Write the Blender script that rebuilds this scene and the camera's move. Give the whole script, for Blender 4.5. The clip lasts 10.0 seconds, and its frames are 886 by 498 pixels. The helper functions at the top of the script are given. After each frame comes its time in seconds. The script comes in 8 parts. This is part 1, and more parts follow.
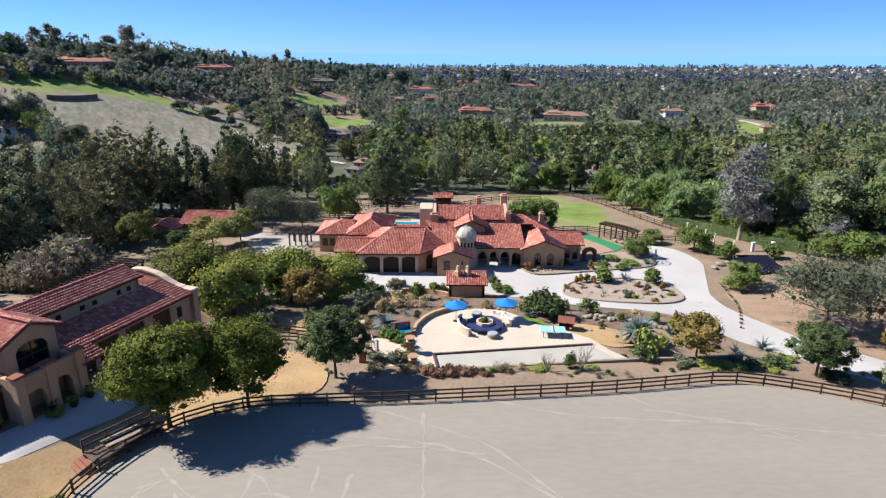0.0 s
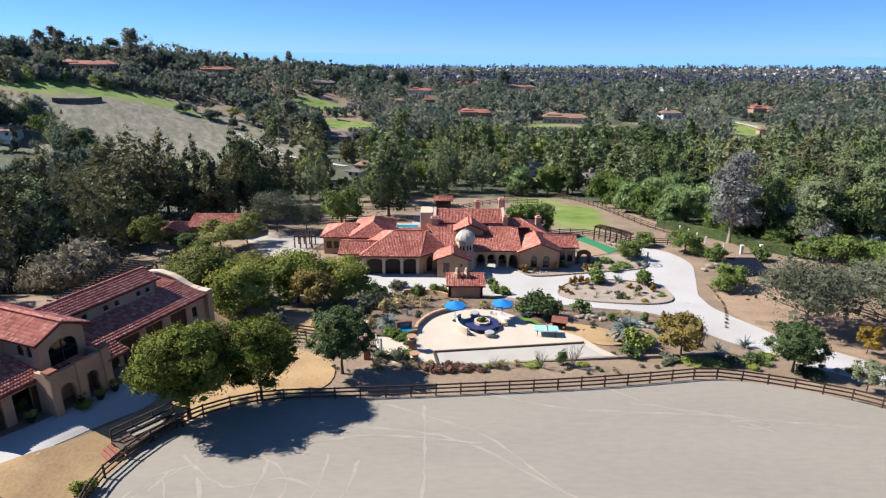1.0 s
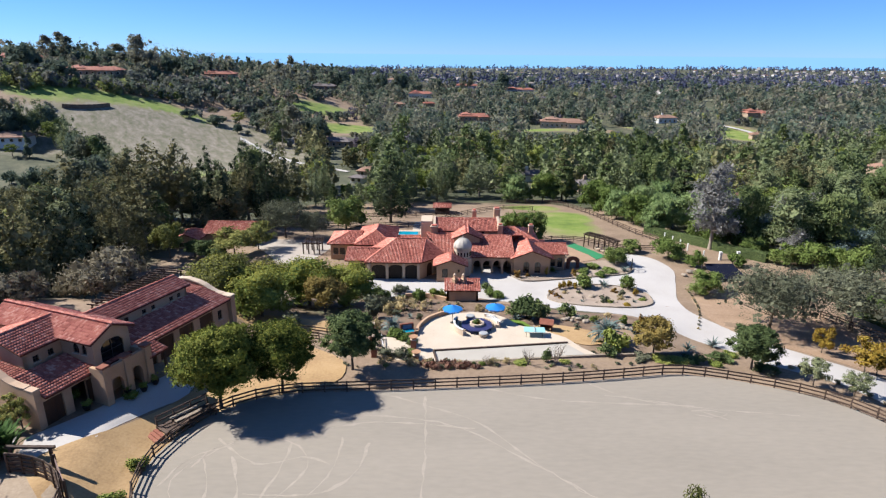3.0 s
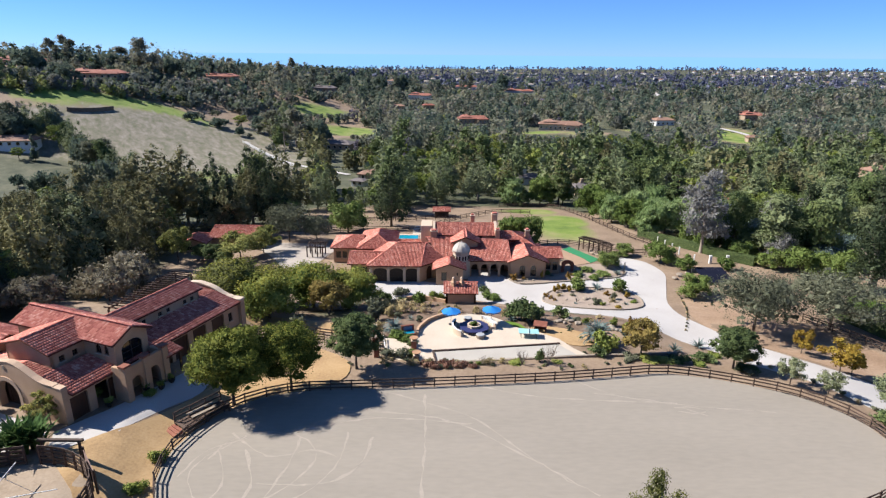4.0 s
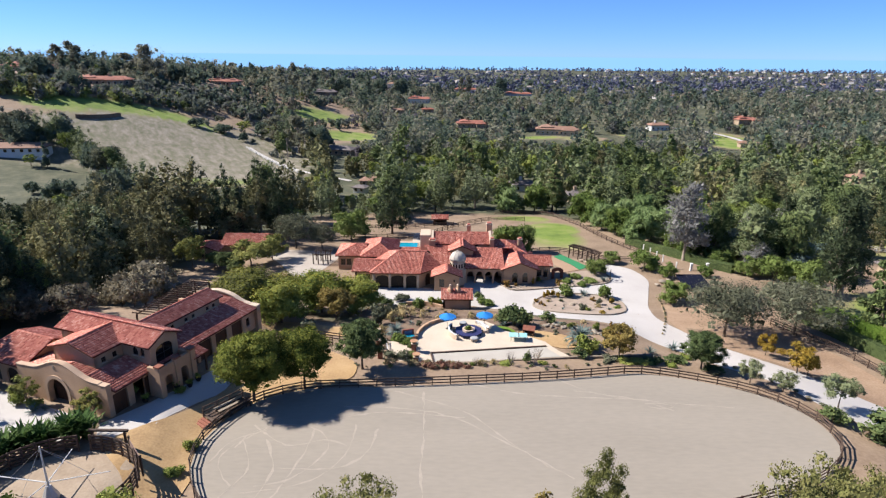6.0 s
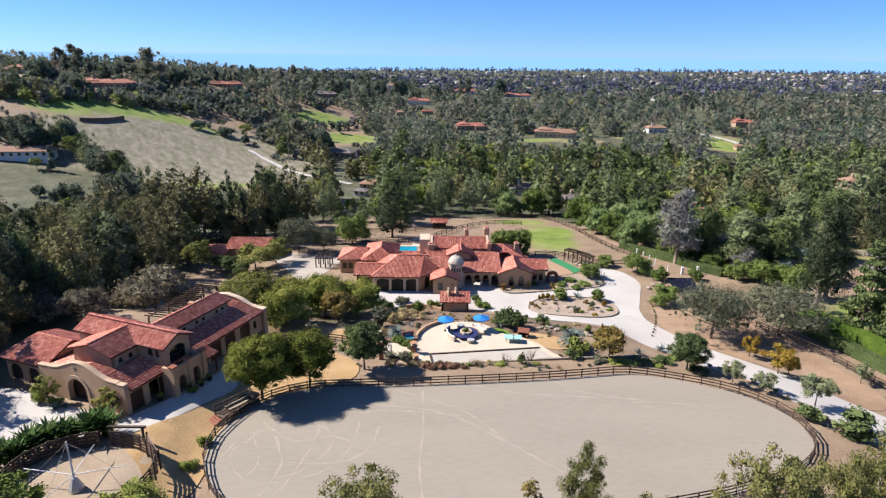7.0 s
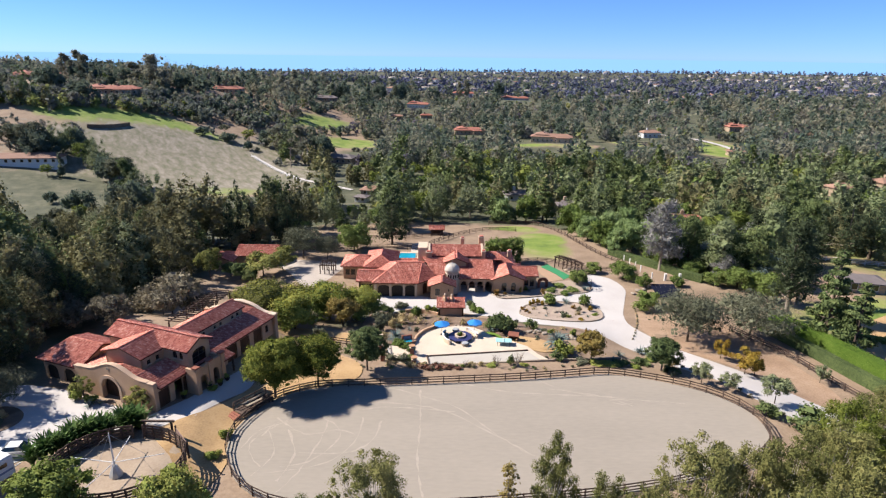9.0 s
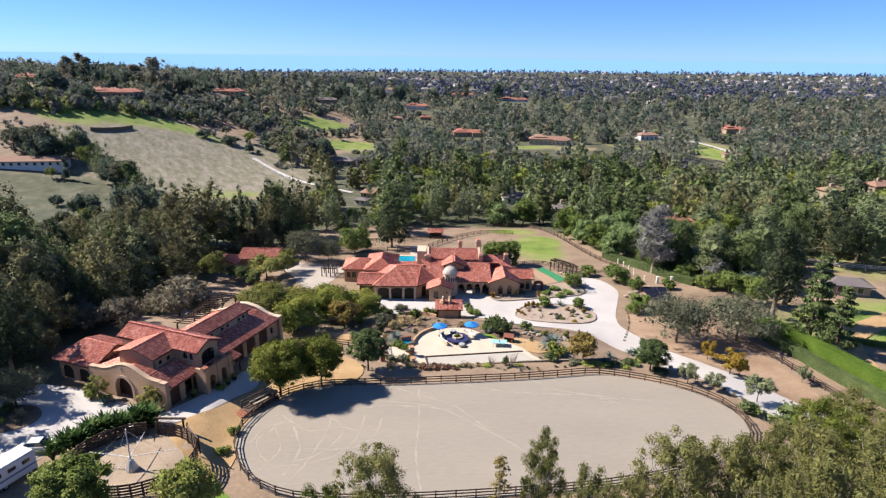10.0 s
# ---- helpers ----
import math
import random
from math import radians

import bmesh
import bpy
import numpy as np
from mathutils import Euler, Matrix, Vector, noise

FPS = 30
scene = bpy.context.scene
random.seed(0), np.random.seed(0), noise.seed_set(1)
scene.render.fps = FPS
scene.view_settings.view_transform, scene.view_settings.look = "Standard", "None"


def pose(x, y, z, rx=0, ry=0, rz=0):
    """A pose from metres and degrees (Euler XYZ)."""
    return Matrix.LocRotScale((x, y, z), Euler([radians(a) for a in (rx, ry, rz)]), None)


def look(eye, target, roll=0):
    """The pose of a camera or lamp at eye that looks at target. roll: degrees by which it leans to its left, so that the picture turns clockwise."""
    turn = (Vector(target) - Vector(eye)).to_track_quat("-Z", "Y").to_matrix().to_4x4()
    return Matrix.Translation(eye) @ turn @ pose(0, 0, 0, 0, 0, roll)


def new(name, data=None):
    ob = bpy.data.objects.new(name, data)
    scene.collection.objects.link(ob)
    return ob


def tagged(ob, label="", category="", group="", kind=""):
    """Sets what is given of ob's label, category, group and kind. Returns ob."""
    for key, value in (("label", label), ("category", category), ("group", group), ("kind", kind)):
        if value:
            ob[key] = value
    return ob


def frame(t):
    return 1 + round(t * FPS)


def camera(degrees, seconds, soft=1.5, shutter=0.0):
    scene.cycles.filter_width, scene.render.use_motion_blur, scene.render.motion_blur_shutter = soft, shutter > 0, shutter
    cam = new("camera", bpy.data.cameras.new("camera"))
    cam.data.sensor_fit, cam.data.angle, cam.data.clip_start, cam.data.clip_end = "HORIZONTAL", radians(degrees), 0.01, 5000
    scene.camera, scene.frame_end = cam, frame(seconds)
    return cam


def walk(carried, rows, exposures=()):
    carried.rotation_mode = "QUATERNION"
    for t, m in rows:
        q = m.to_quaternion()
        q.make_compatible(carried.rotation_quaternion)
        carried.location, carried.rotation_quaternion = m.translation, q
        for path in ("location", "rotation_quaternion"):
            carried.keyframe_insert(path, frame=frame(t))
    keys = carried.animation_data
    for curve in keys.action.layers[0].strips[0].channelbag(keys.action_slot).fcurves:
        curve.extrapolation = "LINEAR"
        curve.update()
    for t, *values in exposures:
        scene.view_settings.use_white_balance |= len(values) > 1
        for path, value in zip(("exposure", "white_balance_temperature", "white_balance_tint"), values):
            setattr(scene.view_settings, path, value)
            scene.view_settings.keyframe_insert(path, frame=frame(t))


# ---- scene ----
from mathutils import geometry

cam = camera(73.0, 10.0, soft=1.25)
# seconds, eye x y z, pitch, yaw, roll
PATH = [
    (0.0, 0.000, 0.000, 29.000, -18.134, -0.000, 0.367),
    (0.5, -0.004, -1.781, 29.779, -18.127, -0.009, 0.389),
    (1.0, -0.001, -3.571, 30.598, -18.119, -0.019, 0.411),
    (1.5, 0.010, -5.368, 31.453, -18.112, -0.030, 0.433),
    (2.0, 0.029, -7.173, 32.341, -18.105, -0.043, 0.455),
    (2.5, 0.055, -8.985, 33.259, -18.097, -0.056, 0.478),
    (3.0, 0.088, -10.803, 34.205, -18.090, -0.070, 0.500),
    (3.5, 0.128, -12.625, 35.175, -18.083, -0.086, 0.522),
    (4.0, 0.175, -14.453, 36.167, -18.075, -0.103, 0.544),
    (4.5, 0.229, -16.284, 37.178, -18.068, -0.120, 0.566),
    (5.0, 0.290, -18.119, 38.204, -18.061, -0.139, 0.589),
    (5.5, 0.357, -19.956, 39.244, -18.053, -0.159, 0.611),
    (6.0, 0.431, -21.795, 40.293, -18.046, -0.180, 0.633),
    (6.5, 0.511, -23.636, 41.350, -18.039, -0.202, 0.655),
    (7.0, 0.597, -25.476, 42.410, -18.031, -0.225, 0.678),
    (7.5, 0.689, -27.317, 43.473, -18.024, -0.249, 0.700),
    (8.0, 0.787, -29.157, 44.533, -18.017, -0.275, 0.722),
    (8.5, 0.891, -30.996, 45.589, -18.009, -0.301, 0.744),
    (9.0, 1.000, -32.832, 46.637, -18.002, -0.329, 0.766),
    (9.5, 1.115, -34.666, 47.676, -17.995, -0.357, 0.789),
    (10.0, 1.235, -36.496, 48.701, -17.987, -0.387, 0.811),
]


def aim(x, y, z, pitch, yaw, roll):
    p, w = radians(pitch), radians(yaw)
    eye = Vector((x, y, z))
    return look(eye, eye + 100 * Vector((-math.sin(w) * math.cos(p), math.cos(w) * math.cos(p), math.sin(p))), roll)


walk(cam, [(t, aim(*r)) for t, *r in PATH], exposures=[(0.0, 0.98, 6050, 9), (5.0, 1.00, 6200, 11), (10.0, 1.08, 6450, 13)])

# ---- light: a clear winter noon, sun from the south ----
TO_SUN = Vector((-0.73, 0.16, 0.66)).normalized()
world = bpy.data.worlds.new("sky")
scene.world = world
world.use_nodes = True
sky = world.node_tree.nodes.new("ShaderNodeTexSky")
sky.sky_type, sky.sun_disc = "NISHITA", False
sky.sun_elevation = math.asin(TO_SUN.z)
sky.sun_rotation = math.atan2(TO_SUN.x, TO_SUN.y) % (2 * math.pi)
sky.air_density, sky.dust_density, sky.ozone_density = 1.0, 0.0, 6.0
back = world.node_tree.nodes["Background"]
back.inputs["Strength"].default_value = 0.061
sky.altitude = 3200
tint = world.node_tree.nodes.new("ShaderNodeMix")
tint.data_type, tint.blend_type = "RGBA", "MULTIPLY"
tint.inputs["Factor"].default_value = 1.0
tint.inputs["B"].default_value = (0.60, 0.84, 1.24, 1)
world.node_tree.links.new(sky.outputs[0], tint.inputs["A"])
even = world.node_tree.nodes.new("ShaderNodeMix")
even.data_type = "RGBA"
even.inputs["Factor"].default_value = 0.15
even.inputs["B"].default_value = (2.2, 4.4, 7.3, 1)
world.node_tree.links.new(tint.outputs["Result"], even.inputs["A"])
world.node_tree.links.new(even.outputs["Result"], back.inputs[0])
sun_data = bpy.data.lights.new("sun", "SUN")
sun_data.energy, sun_data.angle, sun_data.color = 5.6, radians(0.53), (1.0, 0.93, 0.82)
sun = new("sun", sun_data)
sun.matrix_world = look(TO_SUN * 200, (0, 0, 0))


# ---- materials ----
def ramp_node(nt, stops):
    n = nt.nodes.new("ShaderNodeValToRGB")
    e = n.color_ramp.elements
    while len(e) < len(stops):
        e.new(0.5)
    for k, c in enumerate(stops):
        e[k].position = k / max(1, len(stops) - 1)
        e[k].color = (*c, 1)
    return n


def material(name, stops, scale=0.5, fine=6.0, rough=0.85, bump=0.3, depth=0.02, island=0.0, each=0.0, metal=0.0, spread=0.5, leaf=0.0, spec=0.3, stretch=(1, 1, 1)):
    """Two scales of noise (and a random share by island and by object) run through a ramp of colours, with fine relief."""
    m = bpy.data.materials.new(name)
    m.use_nodes = True
    nt = m.node_tree
    bsdf = nt.nodes["Principled BSDF"]
    link = nt.links.new
    geo = nt.nodes.new("ShaderNodeNewGeometry")
    mapping = nt.nodes.new("ShaderNodeMapping")
    mapping.inputs["Scale"].default_value = stretch
    link(geo.outputs["Position"], mapping.inputs[0])

    def noise_at(s, detail):
        n = nt.nodes.new("ShaderNodeTexNoise")
        n.inputs["Scale"].default_value, n.inputs["Detail"].default_value = s, detail
        link(mapping.outputs[0], n.inputs["Vector"])
        return n.outputs["Fac"]

    def blend(op, a, b):
        n = nt.nodes.new("ShaderNodeMath")
        n.operation = op
        for k, v in enumerate((a, b)):
            if isinstance(v, (int, float)):
                n.inputs[k].default_value = v
            else:
                link(v, n.inputs[k])
        return n.outputs[0]

    large, small = noise_at(scale, 4), noise_at(fine, 5)
    total = blend("ADD", blend("MULTIPLY", blend("SUBTRACT", large, 0.5), 2.2 * spread), blend("MULTIPLY", blend("SUBTRACT", small, 0.5), 1.6 * spread))
    if island:
        total = blend("ADD", total, blend("MULTIPLY", blend("SUBTRACT", geo.outputs["Random Per Island"], 0.5), island))
    if each:
        info = nt.nodes.new("ShaderNodeObjectInfo")
        total = blend("ADD", total, blend("MULTIPLY", blend("SUBTRACT", info.outputs["Random"], 0.5), each))
    ramp = ramp_node(nt, stops)
    link(blend("ADD", total, 0.5), ramp.inputs[0])
    link(ramp.outputs[0], bsdf.inputs["Base Color"])
    bsdf.inputs["Roughness"].default_value, bsdf.inputs["Metallic"].default_value = rough, metal
    bsdf.inputs["Specular IOR Level"].default_value = spec
    if bump:
        b = nt.nodes.new("ShaderNodeBump")
        b.inputs["Strength"].default_value, b.inputs["Distance"].default_value = bump, depth
        link(small, b.inputs["Height"])
        link(b.outputs[0], bsdf.inputs["Normal"])
    if leaf:
        tr = nt.nodes.new("ShaderNodeBsdfTranslucent")
        link(ramp.outputs[0], tr.inputs[0])
        mix = nt.nodes.new("ShaderNodeMixShader")
        mix.inputs[0].default_value = leaf
        link(bsdf.outputs[0], mix.inputs[1])
        link(tr.outputs[0], mix.inputs[2])
        link(mix.outputs[0], nt.nodes["Material Output"].inputs[0])
    return m


SAND = material("arena_sand", [(0.185, 0.163, 0.134), (0.228, 0.200, 0.165), (0.267, 0.233, 0.192)], scale=0.07, fine=1.6, bump=0.3, depth=0.03, spread=0.42, stretch=(0.5, 1.6, 1))
TRACK = material("raked_sand", [(0.235, 0.204, 0.169), (0.318, 0.276, 0.230)], scale=1.5, fine=6, bump=0)
DRIVE = material("pale_gravel_drive", [(0.302, 0.278, 0.255), (0.374, 0.350, 0.333), (0.417, 0.395, 0.378)], scale=0.15, fine=8, bump=0.3, depth=0.02)
PATIO = material("patio_concrete", [(0.368, 0.300, 0.230), (0.433, 0.363, 0.287), (0.472, 0.401, 0.324)], scale=0.3, fine=5, bump=0.1)
BOCCE = material("bocce_grit", [(0.285, 0.260, 0.230), (0.337, 0.310, 0.270), (0.369, 0.341, 0.299)], scale=0.5, fine=14, bump=0.2)
DIRT = material("straw_dirt", [(0.196, 0.118, 0.058), (0.317, 0.208, 0.101), (0.401, 0.274, 0.144)], scale=0.35, fine=4, bump=0.5, depth=0.05)
MULCH = material("mulch", [(0.072, 0.043, 0.029), (0.144, 0.097, 0.065), (0.238, 0.173, 0.122)], scale=0.6, fine=7, bump=0.8, depth=0.08)
GRAVEL = material("bed_gravel", [(0.183, 0.137, 0.103), (0.275, 0.216, 0.171), (0.351, 0.281, 0.226)], scale=0.4, fine=10, bump=0.6, depth=0.05)
LAWN = material("lawn_grass", [(0.043, 0.079, 0.009), (0.094, 0.158, 0.018), (0.158, 0.202, 0.043)], scale=0.3, fine=7, bump=0.6, depth=0.05)
TURF = material("putting_turf", [(0.022, 0.144, 0.058), (0.032, 0.187, 0.079)], scale=1.0, fine=20, bump=0.2)
STUCCO = material("tan_stucco", [(0.290, 0.181, 0.112), (0.388, 0.251, 0.159), (0.455, 0.310, 0.202)], scale=0.5, fine=9, bump=0.25, depth=0.015)
STUCCO_PALE = material("pale_tan_stucco", [(0.340, 0.232, 0.158), (0.440, 0.318, 0.228)], scale=0.7, fine=9, bump=0.2)
CREAM = material("pale_plaster", [(0.403, 0.309, 0.226), (0.484, 0.388, 0.296)], scale=0.8, fine=9, bump=0.2)
TILE = material("terracotta_tile", [(0.184, 0.050, 0.036), (0.340, 0.101, 0.071), (0.443, 0.153, 0.110), (0.606, 0.348, 0.270)], scale=0.25, fine=5, rough=0.75, bump=0.3, island=0.62, spread=0.32)
TILE_DARK = material("tile_underlay", [(0.072, 0.022, 0.014), (0.144, 0.043, 0.025)], scale=1, fine=8)
WOOD_DARK = material("dark_stained_wood", [(0.032, 0.020, 0.014), (0.064, 0.041, 0.030), (0.108, 0.070, 0.053)], scale=1.2, fine=9, rough=0.75, bump=0.4, each=0.4, spread=0.4)
WOOD_DOOR = material("brown_door_wood", [(0.036, 0.016, 0.009), (0.079, 0.036, 0.019)], scale=1, fine=10, rough=0.6, stretch=(1, 1, 0.2))
GARAGE = material("garage_door_wood", [(0.014, 0.010, 0.007), (0.030, 0.021, 0.016)], scale=1, fine=10, rough=0.6, stretch=(1, 1, 0.2))
BARK = material("bark", [(0.036, 0.025, 0.018), (0.086, 0.065, 0.047), (0.144, 0.115, 0.086)], scale=2, fine=14, bump=0.8, depth=0.03, stretch=(1, 1, 0.3))
BARK_PALE = material("pale_bark", [(0.115, 0.086, 0.065), (0.245, 0.202, 0.158), (0.331, 0.288, 0.238)], scale=1.2, fine=9, bump=0.5, stretch=(1, 1, 0.3))
STONE = material("stone", [(0.144, 0.115, 0.086), (0.245, 0.202, 0.158), (0.324, 0.274, 0.216)], scale=2, fine=12, bump=0.6, each=0.4)
METAL_DOME = material("zinc_dome", [(0.36, 0.32, 0.275), (0.46, 0.42, 0.365)], scale=1.5, fine=8, rough=0.7, metal=0.0, bump=0.1)
STEEL = material("galvanised_steel", [(0.396, 0.396, 0.389), (0.490, 0.490, 0.482)], scale=2, fine=12, rough=0.4, metal=0.5, bump=0.05)
WHITE = material("white_paint", [(0.504, 0.497, 0.482), (0.576, 0.569, 0.554)], scale=0.6, fine=6, rough=0.5, bump=0.05)
GREY_ROOF = material("grey_shingle", [(0.094, 0.079, 0.079), (0.158, 0.137, 0.133)], scale=0.6, fine=6, bump=0.4)
BLUE_CLOTH = material("blue_canvas", [(0.010, 0.130, 0.400), (0.020, 0.190, 0.520)], scale=1, fine=9, rough=0.8, bump=0.1)
NAVY = material("navy_tile", [(0.013, 0.014, 0.050), (0.032, 0.036, 0.108)], scale=1.5, fine=8, rough=0.5, each=0.3)
BLACK = material("black_iron", [(0.009, 0.009, 0.009), (0.022, 0.022, 0.022)], scale=2, fine=10, rough=0.5)
RUBBER = material("rubber", [(0.009, 0.009, 0.009), (0.018, 0.018, 0.018)], scale=3, fine=20, rough=0.8)
ASPHALT = material("dark_solar_panel", [(0.006, 0.008, 0.018), (0.014, 0.016, 0.030)], scale=0.5, fine=4, rough=0.9, bump=0, spec=0.02)
TEAL_TOP = material("faded_teal_top", [(0.210, 0.400, 0.400), (0.290, 0.470, 0.465)], scale=0.8, fine=6, rough=0.5)
BRICK = material("red_brick", [(0.115, 0.040, 0.025), (0.202, 0.072, 0.047), (0.259, 0.115, 0.072)], scale=1.5, fine=10, each=0.6)
POOL = material("pool_water", [(0.007, 0.173, 0.259), (0.014, 0.259, 0.346)], scale=0.4, fine=3, rough=0.05, bump=0.15, spec=0.5)
GLASS = material("dark_window_glass", [(0.004, 0.005, 0.006), (0.009, 0.010, 0.013)], scale=1, fine=3, rough=0.08, bump=0, spec=0.7)
FLOWER_RED = material("red_groundcover", [(0.072, 0.023, 0.013), (0.180, 0.081, 0.054), (0.216, 0.153, 0.108)], island=0.8, leaf=0.2)
FLOWER_GOLD = material("gold_shrub_leaf", [(0.136, 0.072, 0.012), (0.279, 0.184, 0.024), (0.341, 0.263, 0.048)], island=0.6, leaf=0.3)
RUST_SHRUB = material("orange_shrub_leaf", [(0.087, 0.040, 0.010), (0.248, 0.136, 0.030), (0.279, 0.240, 0.060)], island=0.6, leaf=0.3)


def foliage(name, a, b, c, each=0.45, island=0.34, scale=0.25, fine=2.5, spread=0.45, leaf=0.20):
    return material(name, [a, b, c], scale=scale, fine=fine, rough=0.8, bump=0, island=island, each=each, spread=spread, leaf=leaf, spec=0.12)


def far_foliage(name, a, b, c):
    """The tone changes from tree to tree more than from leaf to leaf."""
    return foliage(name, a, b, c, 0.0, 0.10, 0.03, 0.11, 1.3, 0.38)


LEAF_ROUND = foliage("glossy_green_leaf", (0.077, 0.105, 0.025), (0.169, 0.207, 0.046), (0.308, 0.299, 0.082))
# Young leaf colour, raised so that it also paints the sunlit crown tops
LEAF_TIP_SUNLIT = foliage("young_sunlit_leaf", (0.110, 0.125, 0.022), (0.205, 0.210, 0.036), (0.320, 0.295, 0.052))
LEAF_GOLD = foliage("yellowing_leaf", (0.084, 0.099, 0.030), (0.228, 0.231, 0.066), (0.455, 0.367, 0.118))
# Naturally deep gum green, darkened further to hold the left grove's shade
LEAF_DEEP_SHADED = foliage("deep_shaded_gum_leaf", (0.024, 0.036, 0.017), (0.049, 0.065, 0.032), (0.086, 0.102, 0.053))
LEAF_OAK = foliage("grey_green_leaf", (0.060, 0.067, 0.040), (0.111, 0.118, 0.075), (0.178, 0.181, 0.118))
LEAF_DARK = foliage("dark_green_leaf", (0.036, 0.053, 0.020), (0.087, 0.118, 0.044), (0.197, 0.224, 0.082))
LEAF_EUC = foliage("eucalyptus_leaf", (0.104, 0.138, 0.060), (0.160, 0.190, 0.090), (0.187, 0.197, 0.098))
LEAF_GUM = foliage("olive_gum_leaf", (0.080, 0.082, 0.038), (0.146, 0.137, 0.066), (0.229, 0.205, 0.100))
LEAF_OLIVE = foliage("olive_green_leaf", (0.090, 0.094, 0.044), (0.168, 0.162, 0.076), (0.260, 0.238, 0.117))
LEAF_BRIGHT = foliage("fresh_green_leaf", (0.058, 0.091, 0.022), (0.124, 0.170, 0.042), (0.207, 0.241, 0.081))
LEAF_SILVER = foliage("silver_leaf", (0.100, 0.100, 0.090), (0.188, 0.183, 0.172), (0.291, 0.282, 0.265))
LEAF_AGAVE = foliage("blue_green_blade", (0.070, 0.100, 0.088), (0.125, 0.165, 0.150), (0.210, 0.250, 0.235))
LEAF_BROWN = foliage("russet_leaf", (0.088, 0.075, 0.024), (0.203, 0.156, 0.048), (0.324, 0.234, 0.072))
LEAF_DUN = foliage("dun_dry_leaf", (0.095, 0.084, 0.055), (0.175, 0.153, 0.105), (0.265, 0.237, 0.167))
LEAF_BANANA = foliage("broad_green_leaf", (0.024, 0.058, 0.015), (0.062, 0.116, 0.029), (0.134, 0.193, 0.064))
LEAF_DRY = foliage("dry_brush_leaf", (0.168, 0.137, 0.065), (0.337, 0.273, 0.138), (0.527, 0.410, 0.222))
# All but FAR_BRIGHT carry distance haze, painted as blue-grey in the leaf colour
FAR_EUC_HAZED = far_foliage("valley_gum_leaf_hazed", (0.131, 0.140, 0.105), (0.200, 0.199, 0.139), (0.219, 0.198, 0.154))
FAR_DARK_HAZED = far_foliage("valley_dark_leaf_hazed", (0.066, 0.095, 0.074), (0.105, 0.135, 0.096), (0.131, 0.140, 0.096))
FAR_OAK_HAZED = far_foliage("valley_oak_leaf_hazed", (0.123, 0.140, 0.109), (0.165, 0.176, 0.151), (0.171, 0.167, 0.143))
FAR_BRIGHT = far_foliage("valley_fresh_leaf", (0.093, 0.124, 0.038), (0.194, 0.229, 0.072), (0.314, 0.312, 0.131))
FAR_BROWN_HAZED = far_foliage("valley_russet_leaf_hazed", (0.102, 0.098, 0.120), (0.147, 0.130, 0.159), (0.143, 0.123, 0.162))
# The ridge leaves hold the strongest blue, haze put into their colour
FAR_RIDGE_HAZED = foliage("ridge_leaf_hazed", (0.047, 0.062, 0.095), (0.088, 0.099, 0.150), (0.156, 0.149, 0.220), 0.0, 0.35, 0.012, 0.1, 0.9, 0.1)
LEAF_FORE = foliage("olive_yellow_leaf", (0.062, 0.069, 0.022), (0.120, 0.126, 0.040), (0.202, 0.185, 0.069))
BARK_WHITE = material("white_bark", [(0.200, 0.170, 0.140), (0.400, 0.360, 0.310), (0.520, 0.480, 0.430)], scale=1.2, fine=9, bump=0.5, stretch=(1, 1, 0.3))
# Sea and horizon haze as an emitting surface, brightness set by its colour
GLOW_SEA = bpy.data.materials.new("glowing_hazy_sea")
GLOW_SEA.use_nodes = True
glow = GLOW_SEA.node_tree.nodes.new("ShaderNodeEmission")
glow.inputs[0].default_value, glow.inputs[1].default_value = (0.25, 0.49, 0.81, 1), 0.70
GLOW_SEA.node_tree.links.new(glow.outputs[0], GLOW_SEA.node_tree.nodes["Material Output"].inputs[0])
LEAF_HEDGE = foliage("clipped_hedge_leaf", (0.045, 0.085, 0.012), (0.090, 0.150, 0.022), (0.150, 0.200, 0.040))
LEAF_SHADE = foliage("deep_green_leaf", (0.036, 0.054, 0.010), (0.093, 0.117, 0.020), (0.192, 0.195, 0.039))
LEAF_GREY = foliage("pale_grey_leaf", (0.071, 0.066, 0.044), (0.133, 0.119, 0.083), (0.197, 0.176, 0.127))
LEAF_VALLEY = foliage("valley_olive_leaf", (0.142, 0.168, 0.088), (0.194, 0.217, 0.112), (0.200, 0.206, 0.114))
GREY_DRIVE = material("worn_grey_drive", [(0.230, 0.197, 0.166), (0.317, 0.277, 0.239), (0.392, 0.348, 0.305)], scale=0.2, fine=5, bump=0.3, depth=0.02)
PEN_SAND = material("pen_sand", [(0.185, 0.135, 0.090), (0.265, 0.205, 0.148), (0.330, 0.270, 0.205)], scale=0.3, fine=4, bump=0.6, depth=0.05)
LEAF_PEPPER = foliage("pepper_leaf", (0.084, 0.125, 0.045), (0.160, 0.225, 0.083), (0.255, 0.312, 0.135))

